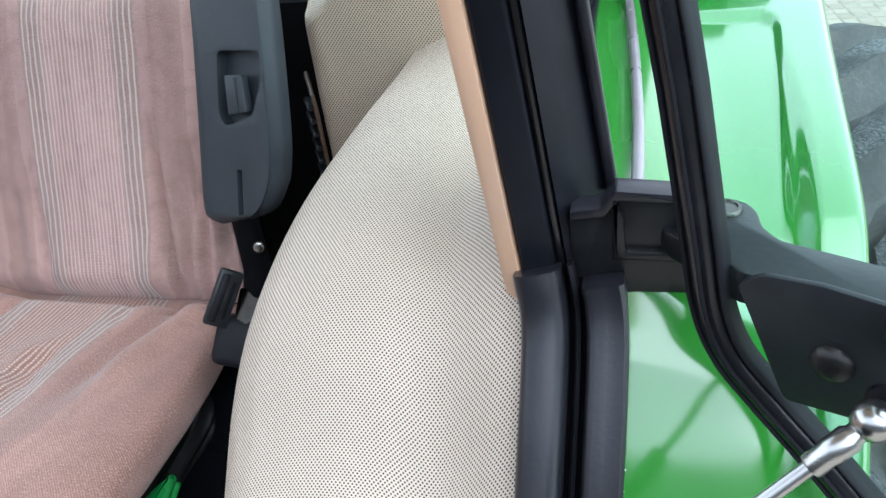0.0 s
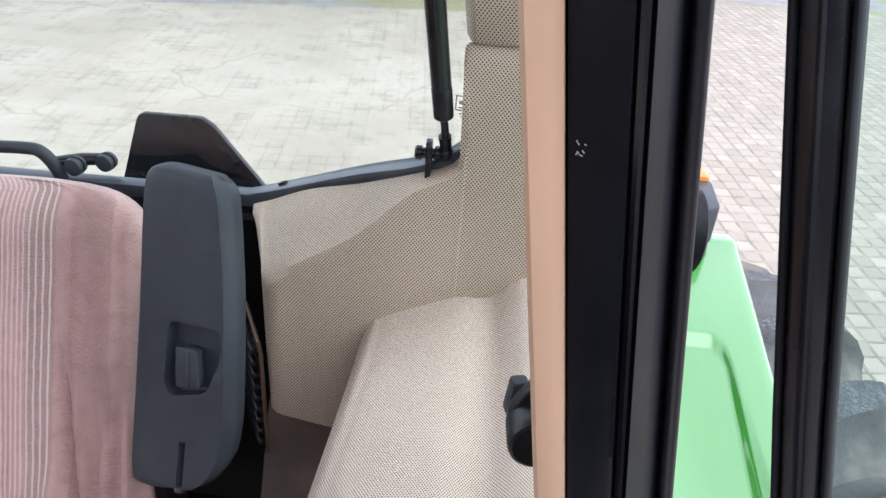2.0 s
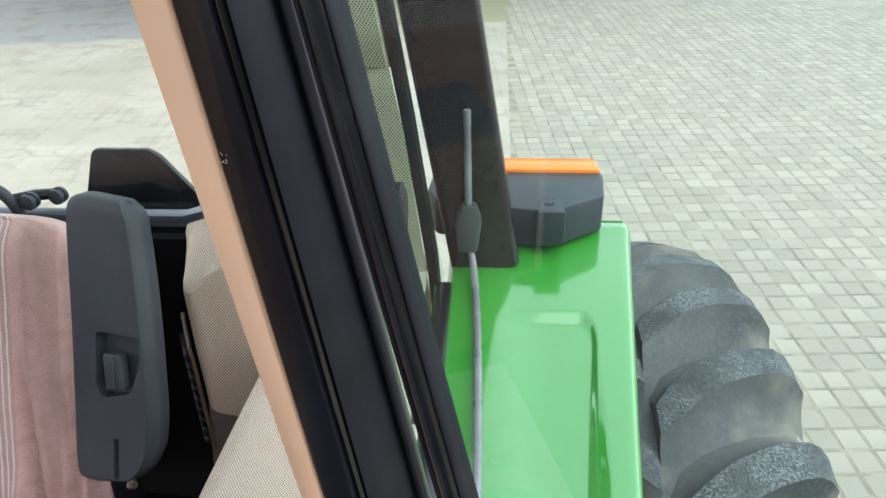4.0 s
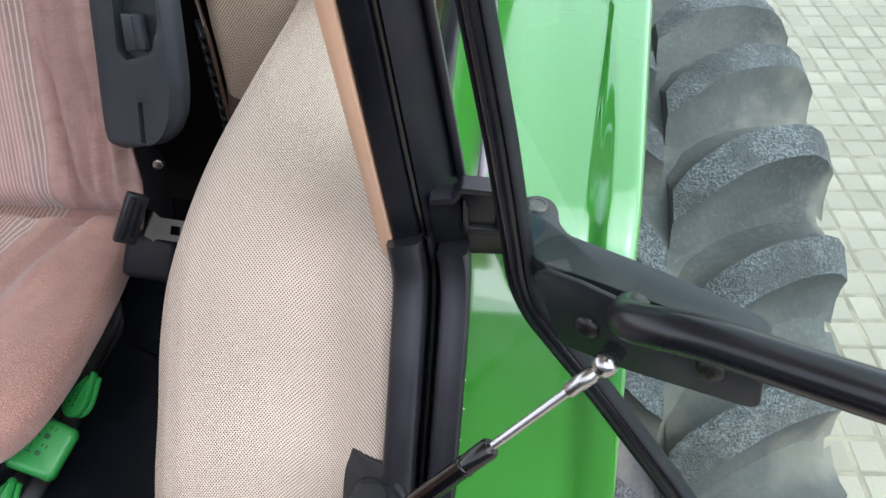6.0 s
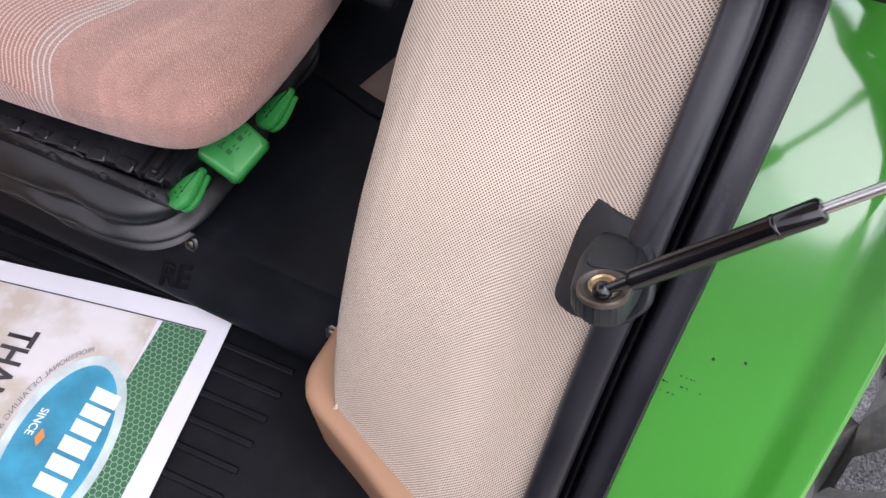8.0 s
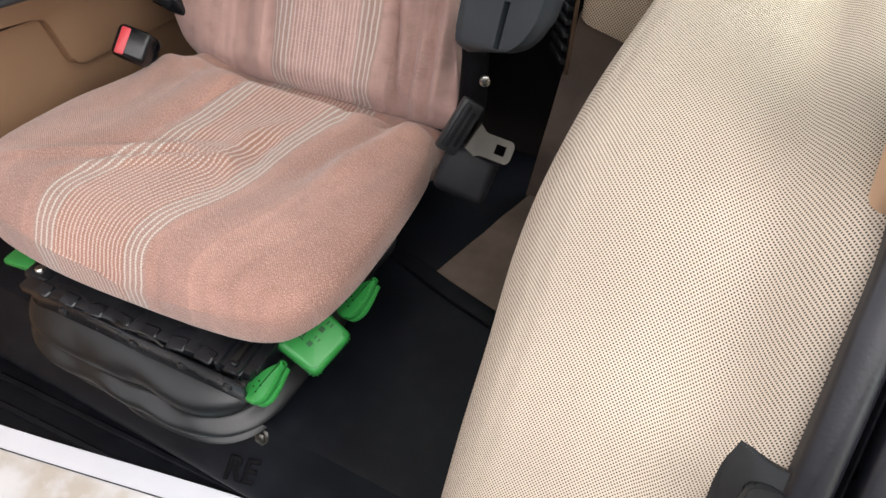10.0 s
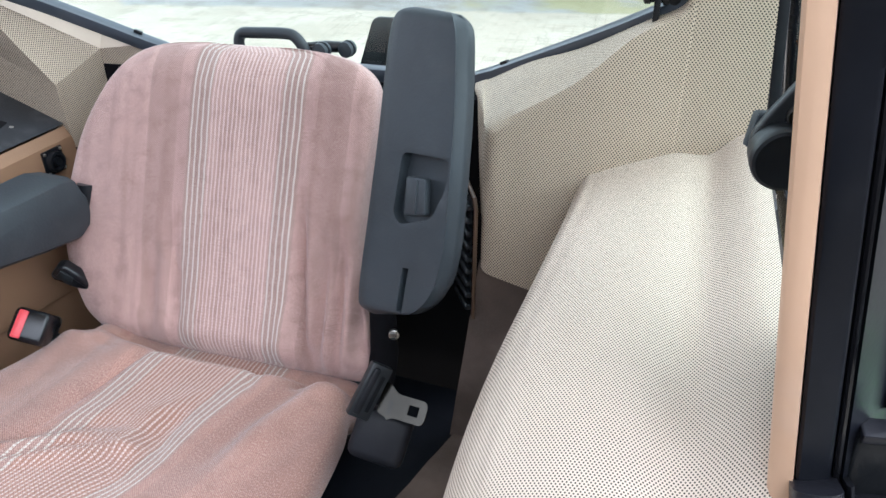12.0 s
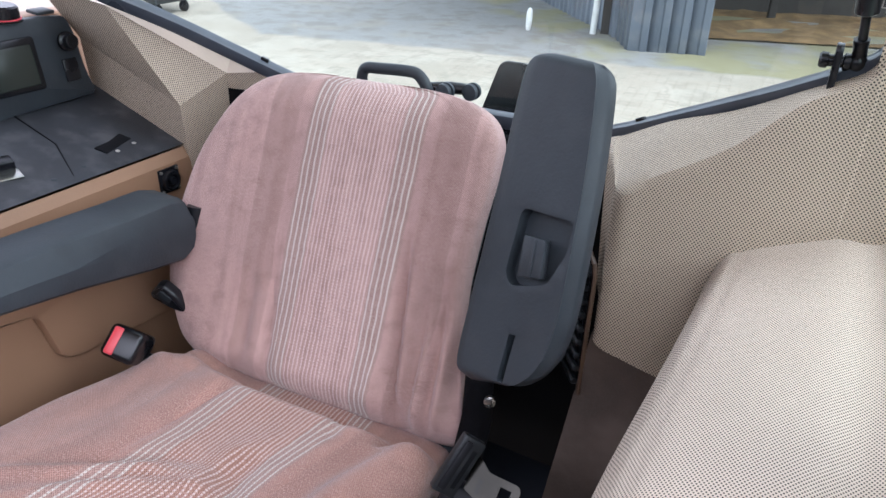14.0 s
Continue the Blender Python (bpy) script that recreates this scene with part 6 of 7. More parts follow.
def cush_uv(co):
    """The loose cover's cloth: its band wanders to the console's side and is pulled askew at the pinch."""
    d = co - SO
    v, u = d.dot(SV), d.dot(SU)
    u -= 0.017 * math.exp(-((v + 0.285) / 0.050) ** 2 - ((u - 0.025) / 0.040) ** 2)
    dz = max(0.0, 0.02 - d.z) if v < -0.40 else 0.0
    side = math.copysign(max(0.0, -0.015 - d.z), u) if abs(u) > 0.19 else 0.0
    return ((u + side - along(BAND_C, v)) * 0.0955 / along(BAND_H, v), v - dz)


# more across-points on the top give the folds room
blob_rings(bm, rings, cush_uv)
bmesh.ops.triangulate(bm, faces=[f for f in bm.faces if len(f.verts) > 4])
part("cushion", bm, SOILED_SHADED, seat, angle=70)

# pan and slides under the cushion
bm = bmesh.new()
block(bm, axes(seat_pt(-0.012, -0.245, -0.102), SU, SV), (0.37, 0.45, 0.018), 0.004)
part("pan", bm, BLACK, seat, "black pressed-steel seat pan")
for u in (-0.172, 0.160):
    bm = bmesh.new()
    block(bm, axes(seat_pt(u, -0.24, -0.112), SU, SV), (0.034, 0.44, 0.034), 0.003)
    part("slide_rail", bm, BLACK, seat)
bm = bmesh.new()
block(bm, axes(seat_pt(-0.004, -0.476, -0.112), SU, SV) @ pose(0, 0, 0, 0, 0, -3), (0.358, 0.006, 0.034), 0.002)
part("front_rail", bm, BLACK, seat)
for k in range(8):
    bm = bmesh.new()
    u = -0.158 + 0.044 * k
    block(bm, axes(seat_pt(u, -0.462 - 0.0006 * k, -0.0935), SU, SV) @ pose(0, 0, 0, 8, 0, 7 * (k % 3 - 1)), (0.026, 0.020, 0.005), 0.002, 1)
    part("pressed_tab", bm, BLACK, seat)
# channel at the door side, with its slot and stops
for dv, wd in ((0.0, 0.040), (0.034, 0.036)):
    bm = bmesh.new()
    block(bm, axes(seat_pt(0.128 + dv * 0.9, -0.440, -0.096), SU, SV), (0.006, 0.070, 0.020), 0.002)
    part("channel_wall", bm, BLACK, seat)
bm = bmesh.new()
block(bm, axes(seat_pt(0.144, -0.440, -0.092), SU, SV), (0.010, 0.046, 0.006), 0.002)
block(bm, axes(seat_pt(0.144, -0.424, -0.088), SU, SV), (0.007, 0.010, 0.010), 0.002)
part("slide_stop", bm, DARKSTEEL, seat, "worn steel slide stop")
bm = bmesh.new()
slab(bm, rounded([(-0.020, -0.016), (0.020, -0.016), (0.022, 0.020), (0.004, 0.026), (-0.020, 0.020)], 0.005, 3), 0.030, axes(seat_pt(-0.185, -0.436, -0.090), SU, SV), 0.003)
part("end_bracket", bm, BLACK, seat)
bm = bmesh.new()
tube(bm, smooth_line([seat_pt(-0.03, -0.468, -0.092), seat_pt(-0.01, -0.474, -0.088), seat_pt(0.02, -0.470, -0.092), seat_pt(0.05, -0.476, -0.094)], 12), 0.0022, 8)
part("release_wire", bm, DARKSTEEL, seat, "bent steel release wire")
bm = bmesh.new()
tube(bm, smooth_line([seat_pt(0.06, -0.41, -0.086), seat_pt(0.10, -0.42, -0.080), seat_pt(0.14, -0.405, -0.080), seat_pt(0.165, -0.38, -0.086)], 14), 0.003, 8)
part("spring", bm, STEEL, seat)
for u, v, z in ((0.148, -0.464, -0.092), (-0.186, -0.438, -0.089), (0.08, -0.483, -0.108), (0.00, -0.479, -0.108), (-0.12, -0.473, -0.108), (0.150, -0.487, -0.108)):
    bm = bmesh.new()
    lathe(bm, seat_pt(u, v, z), SZ if v > -0.44 else -SV, [(-0.002, 0.007), (0.002, 0.007), (0.004, 0.005)], 12)
    part("rivet", bm, STEEL if v > -0.44 else BLACK, seat)

# bellows round the suspension
def resample(poly, n):
    """n points at even steps round a closed outline."""
    P = [Vector(p) for p in poly]
    P.append(P[0])
    L = [0.0]
    for a, b in zip(P, P[1:]):
        L.append(L[-1] + (b - a).length)
    out = []
    j = 0
    for k in range(n):
        d = L[-1] * k / n
        while L[j + 1] < d:
            j += 1
        out.append(P[j].lerp(P[j + 1], (d - L[j]) / (L[j + 1] - L[j])))
    return out


bm = bmesh.new()
rings = []
base = resample(rounded([(-0.200, -0.468), (0.160, -0.478), (0.152, -0.06), (-0.205, -0.06)], 0.075, 6), 110)
n = len(base)
for z, o in ((-0.116, -0.010), (-0.120, 0.004), (-0.127, 0.016), (-0.135, 0.024), (-0.144, 0.030), (-0.152, 0.030), (-0.158, 0.024), (-0.162, 0.024), (-0.168, 0.032), (-0.175, 0.038), (-0.182, 0.038), (-0.187, 0.030), (-0.190, 0.026), (-0.194, 0.030), (-0.199, 0.034), (-0.204, 0.030)):
    ring = []
    for i, q in enumerate(base):
        u, v = q
        d = (base[(i + 1) % n] - base[i - 1]).normalized()
        nn = Vector((d.y, -d.x))
        slant = noise.noise(Vector((u * 7 + z * 22, v * 7 - z * 16, 0.4)))
        fine = noise.noise(Vector((u * 21 + z * 60, v * 21 - z * 40, 3.4)))
        wr = 0.014 * slant + 0.0060 * fine
        sag = max(0.0, min(1.0, (-v - 0.30) / 0.13)) * (0.012 + 0.008 * math.sin(u * 9))
        f = min(1.0, (-0.116 - z) / 0.02)
        ring.append(seat_pt(u + nn.x * (o + wr * f), v + nn.y * (o + wr * f + sag * f), max(z + 0.005 * slant - sag * 0.3, -0.204)))
    rings.append(ring)
blob_rings(bm, rings, lambda co: (co.x, co.y))
bel = part("bellows", bm, VINYL, seat, "creased black vinyl bellows", angle=80)
sb = bel.modifiers.new("soft", "SUBSURF")
sb.levels = sb.render_levels = 1
bm = bmesh.new()
block(bm, axes(seat_pt(0, -0.25, -0.16), SU, SV), (0.34, 0.36, 0.07), 0.01)
part("scissor_base", bm, BLACK, seat)

# green controls
def leaf_knob(at, rz, k=1.0):
    bm = bmesh.new()
    m = axes(at, SU, SV) @ pose(0, 0, 0, 25, -10, rz)
    outl = rounded([(-0.017, -0.016), (-0.004, -0.027), (0.012, -0.024), (0.018, -0.008), (0.012, 0.010), (0.001, 0.031), (-0.012, 0.010)], [0.010, 0.010, 0.010, 0.010, 0.012, 0.003, 0.012], 4)
    slab(bm, [(x * k, y * k) for x, y in outl], 0.012, m @ pose(0, 0, 0.012), 0.004)
    slab(bm, [(x * k * 0.9, y * k * 0.9) for x, y in outl], 0.009, m @ pose(0.001, 0, -0.002), 0.003)
    kn = part("adjuster_knob", bm, KNOB, seat, "green moulded adjuster knob")
    for dx, dy in ((0.004, -0.012), (-0.004, -0.010), (0.003, -0.004), (-0.003, -0.002)):
        bm = bmesh.new()
        lathe(bm, m @ Vector((dx * k, dy * k, 0.0122)), m.to_3x3() @ Vector((0, 0, 1)), [(-0.002, 0.0014), (0.0003, 0.0012)], 8)
        part("dot", bm, BLACK, kn)


leaf_knob(seat_pt(0.190, -0.462, -0.114), -28, 1.15)
leaf_knob(seat_pt(0.232, -0.298, -0.108), -30, 1.25)
bm = bmesh.new()
pm = axes(seat_pt(0.210, -0.380, -0.110), SU, SV) @ pose(0, 0, 0, 14, 20, -12)
slab(bm, rounded([(-0.034, -0.040), (0.036, -0.036), (0.034, 0.036), (-0.036, 0.040)], 0.012, 4), 0.024, pm @ pose(0, 0, 0.014), 0.009, 4)
paddle = part("paddle", bm, KNOB, seat, "green lift paddle with embossed symbols")
# Symbols embossed in the paddle's green; their shading is put into a darker green.
bm = bmesh.new()
for dx, dy, w, h in ((-0.018, 0.012, 0.008, 0.002), (-0.018, 0.018, 0.002, 0.008), (-0.006, 0.014, 0.007, 0.007), (-0.006, 0.026, 0.002, 0.006), (0.000, 0.026, 0.002, 0.006), (-0.018, -0.012, 0.008, 0.002), (-0.018, -0.006, 0.002, 0.008), (-0.005, -0.010, 0.007, 0.007), (-0.005, 0.001, 0.002, 0.005), (0.001, 0.001, 0.002, 0.005)):
    block(bm, pm @ pose(dx + 0.006, dy, 0.0143), (w, h, 0.0006), 0)
part("symbols", bm, plain("emboss_shade_green", (0.006, 0.060, 0.014), 0.5), paddle)
bm = bmesh.new()
slab(bm, rounded([(-0.028, -0.014), (0.030, -0.016), (0.034, 0.010), (-0.022, 0.016)], 0.005, 3), 0.012, axes(seat_pt(-0.245, -0.418, -0.108), SU, SV) @ pose(0, 0, 0, 5, 0, 5), 0.003)
part("side_paddle", bm, KNOB, seat, "green moulded paddle")

# armrest folded up beside the backrest
AR, AU = Vector((0.9404, -0.3401, 0)), Vector((0.1107, 0.3060, 0.9455))
AN = Vector((-0.3216, -0.8891, 0.3254))
A0 = Vector((-0.442, 0.790, 2.207))


am = Matrix(((AR.x, AU.x, AN.x, A0.x), (AR.y, AU.y, AN.y, A0.y), (AR.z, AU.z, AN.z, A0.z), (0, 0, 0, 1)))
bm = bmesh.new()
# edges of the front face by height
ARM_L = [(-0.157, -0.044), (-0.154, -0.055), (-0.146, -0.063), (-0.125, -0.068), (-0.090, -0.071), (-0.050, -0.073), (0.0, -0.076), (0.050, -0.079), (0.100, -0.083), (0.150, -0.087), (0.190, -0.089), (0.208, -0.086), (0.218, -0.077), (0.222, -0.066)]
ARM_R = [(-0.157, 0.004), (-0.150, 0.021), (-0.140, 0.034), (-0.125, 0.045), (-0.105, 0.053), (-0.085, 0.056), (-0.050, 0.056), (0.0, 0.050), (0.050, 0.043), (0.100, 0.035), (0.150, 0.025), (0.185, 0.017), (0.205, 0.011), (0.216, 0.004), (0.222, -0.006)]
rings = []
for b in [-0.157, -0.1555, -0.153, -0.150, -0.146, -0.141, -0.135, -0.128, -0.120, -0.110] + [-0.098 + 0.0175 * k for k in range(17)] + [0.192, 0.200, 0.207, 0.213, 0.217, 0.220, 0.222]:
    l, r = along(ARM_L, b), along(ARM_R, b)
    end = max(0.0, 1 - min(b + 0.157, 0.222 - b) / 0.012)
    f = -0.010 * end ** 2
    dp = 0.036 - 0.008 * end
    e = 0.006 + 0.004 * end
    sx = 0.004 if b > -0.10 else 0.002
    low = ease((-0.08 - b) / 0.06)
    ring = [(l + e, f), (l + 0.002, f - 0.004), (l, f - 0.010), (l - 0.002, -dp * 0.7), (l + 0.004, -dp), (r * 0.5, -dp - 0.003), (r + sx, -dp), (r + sx + 0.003, -dp * 0.6), (r + sx + 0.002, f - 0.014), (r + sx - 0.005, f - 0.005), (r, f), (r - 0.010, f + 0.001), ((l + r) / 2, f + 0.002), (l + 0.02, f + 0.001)]
    rings.append([am @ Vector((x, b - 0.018 * low * max(0.0, min(1.0, (r - x) / (r - l))), c)) for x, c in ring])
blob_rings(bm, rings, lambda co: (co.x, co.z))
armrest = part("armrest", bm, GREY, seat, "charcoal moulded armrest folded up", angle=50)
# recess, button and slot
cutb = bmesh.new()
slab(cutb, rounded([(-0.030, 0.050), (0.040, 0.056), (0.043, 0.020), (0.030, -0.022), (-0.016, -0.040), (-0.028, -0.028)][::-1], 0.010, 4), 0.026, am @ pose(0, 0, 0.010))
slab(cutb, [(0.003, -0.092), (0.012, -0.090), (0.014, -0.150), (0.005, -0.150)][::-1], 0.030, am @ pose(0, 0, 0.010))
bmesh.ops.recalc_face_normals(cutb, faces=cutb.faces)
cme = bpy.data.meshes.new("cutter")
cutb.to_mesh(cme)
cutb.free()
cutter = bpy.data.objects.new("cutter", cme)
scene.collection.objects.link(cutter)
bo = armrest.modifiers.new("recess", "BOOLEAN")
bo.operation, bo.object, bo.solver = "DIFFERENCE", cutter, "EXACT"
bv = armrest.modifiers.new("round", "BEVEL")
bv.width, bv.segments, bv.limit_method, bv.angle_limit = 0.0045, 3, "ANGLE", radians(50)
bpy.context.view_layer.update()
baked = bpy.data.meshes.new_from_object(armrest.evaluated_get(bpy.context.evaluated_depsgraph_get()))
armrest.modifiers.clear()
for q in baked.polygons:
    q.use_smooth = True
armrest.data = baked
bpy.data.objects.remove(cutter)
bm = bmesh.new()
slab(bm, rounded([(-0.017, 0.022), (0.013, 0.026), (0.022, -0.018), (-0.010, -0.026)][::-1], 0.003, 3), 0.012, am @ pose(0, 0, 0.003), 0.002)
part("release_button", bm, GREY, armrest)
bm = bmesh.new()
slab(bm, [(-0.001, 0.022), (0.003, 0.022), (0.009, -0.020), (0.005, -0.020)][::-1], 0.004, am @ pose(0, 0, 0.0055), 0.001)
part("button_rib", bm, GREY, armrest)
# Post blackened so that it sinks into the shade beside the seat.
bm = bmesh.new()
tube(bm, [seat_pt(0.255, 0.06, 0.17), seat_pt(0.262, 0.04, 0.02), seat_pt(0.262, -0.01, -0.06)], [0.018, 0.022, 0.022], 12)
part("arm_pivot", bm, VOID, seat, "armrest pivot post, blackened to sink into the shade")
bm = bmesh.new()
lathe(bm, (-0.494, 0.828, 1.957), (0.3, -0.9, 0.2), [(-0.004, 0.008), (0.003, 0.008), (0.004, 0.005)], 12)
part("pivot_bolt", bm, STEEL, seat, "zinc bolt")

# armrest folded down on the console's side
bm = bmesh.new()
rings = []
LA = [(0.872, 2.062, 2.108, 0.75), (0.863, 2.036, 2.119, 0.95), (0.835, 2.024, 2.128, 1.0), (0.77, 2.034, 2.130, 1.0), (0.65, 2.060, 2.137, 1.0), (0.50, 2.085, 2.142, 1.0), (0.42, 2.10, 2.146, 0.95), (0.39, 2.115, 2.14, 0.7)]
for y, zl, zh, k in LA:
    xc, hw = -1.082 - 0.02 * (0.9 - y), 0.052 * k
    ring = [(-hw, zl + 0.012), (-hw * 0.7, zl), (hw * 0.8, zl), (hw, zl + 0.008), (hw + 0.002, (zl + zh) / 2), (hw - 0.004, zh - 0.026), (hw - 0.014, zh - 0.006), (hw - 0.026, zh), (-hw + 0.02, zh + 0.002), (-hw + 0.006, zh - 0.004), (-hw, zh - 0.02)]
    rings.append([(xc + a, y, z) for a, z in ring])
blob_rings(bm, rings, lambda co: (co.x, co.y))
la = part("lowered_armrest", bm, GREY, seat, "charcoal moulded armrest folded down", angle=60)
bv = la.modifiers.new("round", "BEVEL")
bv.width, bv.segments, bv.limit_method, bv.angle_limit = 0.005, 2, "ANGLE", radians(25)
bm = bmesh.new()
tube(bm, smooth_line([(-1.045, 0.885, 2.10), (-1.045, 0.870, 2.03), (-1.032, 0.845, 1.96), (-1.015, 0.83, 1.90)], 12), 0.016, 12)
part("side_bracket", bm, BLACK, seat, "black curved side bracket")
bm = bmesh.new()
rl = axes((-1.060, 0.815, 1.962), (0.62, 0.30, -0.58), (0.55, 0.10, 0.62))
slab(bm, rounded([(-0.026, -0.012), (-0.020, -0.018), (0.014, -0.014), (0.034, -0.006), (0.034, 0.006), (0.012, 0.016), (-0.018, 0.020), (-0.026, 0.012)], 0.006, 3), 0.022, rl @ pose(0, 0, 0.010), 0.005, 3)
lever = part("recliner_lever", bm, BLACK, seat, "black recliner lever")
bm = bmesh.new()
slab(bm, rounded([(-0.018, -0.006), (0.006, -0.006), (0.006, 0.008), (-0.018, 0.010)], 0.003, 2), 0.004, rl @ pose(0, 0, 0.0125), 0.0015, 2)
part("grip_pad", bm, SATIN, lever)
# belt tongue, guide and retractor
bm = bmesh.new()
rt = axes((-0.452, 0.664, 1.925), (0.95, 0.1, -0.25), (0.2, 0.62, 0.75))
block(bm, rt @ pose(0.002, -0.004, -0.014), (0.074, 0.066, 0.056), 0.012, 3)
part("retractor", bm, RUBBER, seat, "black belt retractor box")
bm = bmesh.new()
tg = axes((-0.469, 0.677, 1.982), (0.72, 0.38, -0.58), (0.35, 0.61, 0.71))
block(bm, tg, (0.030, 0.074, 0.014), 0.003)
guide = part("belt_guide", bm, SATIN, seat, "black plastic belt guide")
bm = bmesh.new()
block(bm, tg @ pose(0.006, 0.0, 0.0072), (0.005, 0.050, 0.002), 0)
part("guide_slot", bm, MAT, guide)
bm = bmesh.new()
block(bm, tg @ pose(-0.006, 0.0, 0.006), (0.010, 0.064, 0.008), 0.003)
part("belt_web", bm, RUBBER, guide)
bm = bmesh.new()
tm = axes((-0.428, 0.680, 1.962), (0.99, -0.06, -0.05), (0.25, 0.66, 0.70))
outer = rounded([(-0.030, -0.026), (-0.022, -0.026), (-0.008, -0.0155), (0.030, -0.0155), (0.034, -0.010), (0.034, 0.010), (0.030, 0.0155), (-0.008, 0.0155), (-0.022, 0.026), (-0.030, 0.026)], 0.004, 3)
hole = [(0.010, -0.0065), (0.024, -0.0065), (0.024, 0.0065), (0.010, 0.0065)]
ov, hv = [bm.verts.new((x, y, 0)) for x, y in outer], [bm.verts.new((x, y, 0)) for x, y in hole]
eo = [bm.edges.new((ov[i], ov[(i + 1) % len(ov)])) for i in range(len(ov))]
eh = [bm.edges.new((hv[i], hv[(i + 1) % 4])) for i in range(4)]
fl = bmesh.ops.triangle_fill(bm, edges=eo + eh, use_beauty=True)
fs = [f for f in fl["geom"] if isinstance(f, bmesh.types.BMFace)]
ex = bmesh.ops.extrude_face_region(bm, geom=fs)
bmesh.ops.translate(bm, vec=(0, 0, -0.0026), verts=[v for v in ex["geom"] if isinstance(v, bmesh.types.BMVert)])
bmesh.ops.transform(bm, matrix=tm, verts=bm.verts)
tongue = part("belt_tongue", bm, plain("dulled_tongue_steel", (0.062, 0.058, 0.050), 0.26, metal=1.0, var=0.35, bump=0.1), seat, "bright steel belt tongue", angle=30)
bm = bmesh.new()
for k in range(3):
    block(bm, tm @ pose(-0.014, -0.010 + k * 0.006, 0.0003), (0.004, 0.003, 0.0004), 0)
part("stamp", bm, BLACK, tongue)
# buckle on the far side
buckle = thing("belt_buckle", (-1.075, 0.70, 1.90), "black seat-belt buckle with a red button", "buckle")
bm = bmesh.new()
bk = axes((-1.072, 0.718, 1.926), (0.04, 0.67, 0.66), (0.45, -0.62, 0.62))
block(bm, bk @ pose(0, 0, 0.014), (0.052, 0.076, 0.054), 0.009, 3)
part("body", bm, BLACK, buckle)
bm = bmesh.new()
block(bm, bk @ pose(0.0, 0.034, 0.001), (0.044, 0.012, 0.015), 0.003)
part("button", bm, RED, buckle, "red release button")
bm = bmesh.new()
tube(bm, [bk @ Vector((0, -0.03, -0.004)), (-1.068, 0.765, 1.86), (-1.065, 0.775, 1.70)], [0.012, 0.011, 0.011], 8)
part("stalk", bm, BLACK, buckle)

# slatted grille behind the armrest
gr = thing("side_grille", (-0.41, 0.94, 1.9), "tan-edged black slatted grille beside the corner panel", "grille")
bm = bmesh.new()
tube(bm, [(-0.438, 0.985, 2.150), (-0.436, 0.985, 2.160), (-0.396, 0.905, 2.156), (-0.393, 0.902, 2.14), (-0.397, 0.912, 1.95)], 0.003, 8)
part("edge", bm, plain("brown_edge_trim", (0.09, 0.055, 0.035), 0.4), gr)
bm = bmesh.new()
patch(bm, ((-0.445, 0.995, 1.95), (-0.402, 0.915, 1.95), (-0.400, 0.909, 2.150), (-0.442, 0.99, 2.150)), 1, 1)
part("backing", bm, BLACK, gr)
for k in range(9):
    z = 1.960 + k * 0.021
    bm = bmesh.new()
    block(bm, axes((-0.424, 0.948, z), (0.045, -0.085, 0.02), (0, 0.3, 1)), (0.085, 0.009, 0.010), 0.002, 1)
    part("slat", bm, SATIN, gr)

# ---- paper mat on the floor ----
paper = thing("paper_mat", (-0.75, 0.1, FLOOR), "white printed paper floor mat", "paper mat")
WHITE = plain("white_paper", (0.56, 0.575, 0.62), 0.7, var=0.03, bump=0.1)


def printed():
    m, N, L, b = shader("printed_crumple", 0.6)
    n1, n2 = grain(N, L, 9.0, 8), grain(N, L, 30.0, 6)
    c = blend(N, L, ramp(N, L, n1, 0.42, 0.62), (0.55, 0.55, 0.56), (0.42, 0.38, 0.33))
    c = blend(N, L, calc(N, L, "MULTIPLY", ramp(N, L, n2, 0.5, 0.7), 0.5), c, (0.57, 0.575, 0.60))
    L.new(c, b.inputs["Base Color"])
    return m


def hexes():
    m, N, L, b = shader("green_honeycomb_print", 0.5)
    sp = N.new("ShaderNodeSeparateXYZ")
    L.new(N.new("ShaderNodeTexCoord").outputs["Object"], sp.inputs[0])
    size, root = 0.0088, 3 ** 0.5

    def cell(shift):
        """Offset from the nearest middle in one of the two grids, as |x| and |y|."""
        out = []
        for axis, period in (("X", 1.0), ("Y", root)):
            v = calc(N, L, "ADD", calc(N, L, "DIVIDE", sp.outputs[axis], size), shift * period / 2)
            out.append(calc(N, L, "ABSOLUTE", calc(N, L, "SUBTRACT", calc(N, L, "FLOORED_MODULO", v, period), period / 2)))
        return calc(N, L, "MAXIMUM", out[0], calc(N, L, "ADD", calc(N, L, "MULTIPLY", out[0], 0.5), calc(N, L, "MULTIPLY", out[1], root / 2)))

    edge = calc(N, L, "SUBTRACT", 0.5, calc(N, L, "MINIMUM", cell(0), cell(1)))
    c = blend(N, L, ramp(N, L, edge, 0.02, 0.085), (0.23, 0.40, 0.25), (0.014, 0.085, 0.045))
    c = blend(N, L, calc(N, L, "MULTIPLY", grain(N, L, 12.0), 0.35), c, (0.05, 0.16, 0.06))
    L.new(c, b.inputs["Base Color"])
    return m


PA = Vector((-0.520, 0.289, 0))                       # corner by the step
PX = Vector((-0.989, -0.146, 0)).normalized()         # along the step
PY = Vector((0.130, -0.991, 0)).normalized()              # towards the door


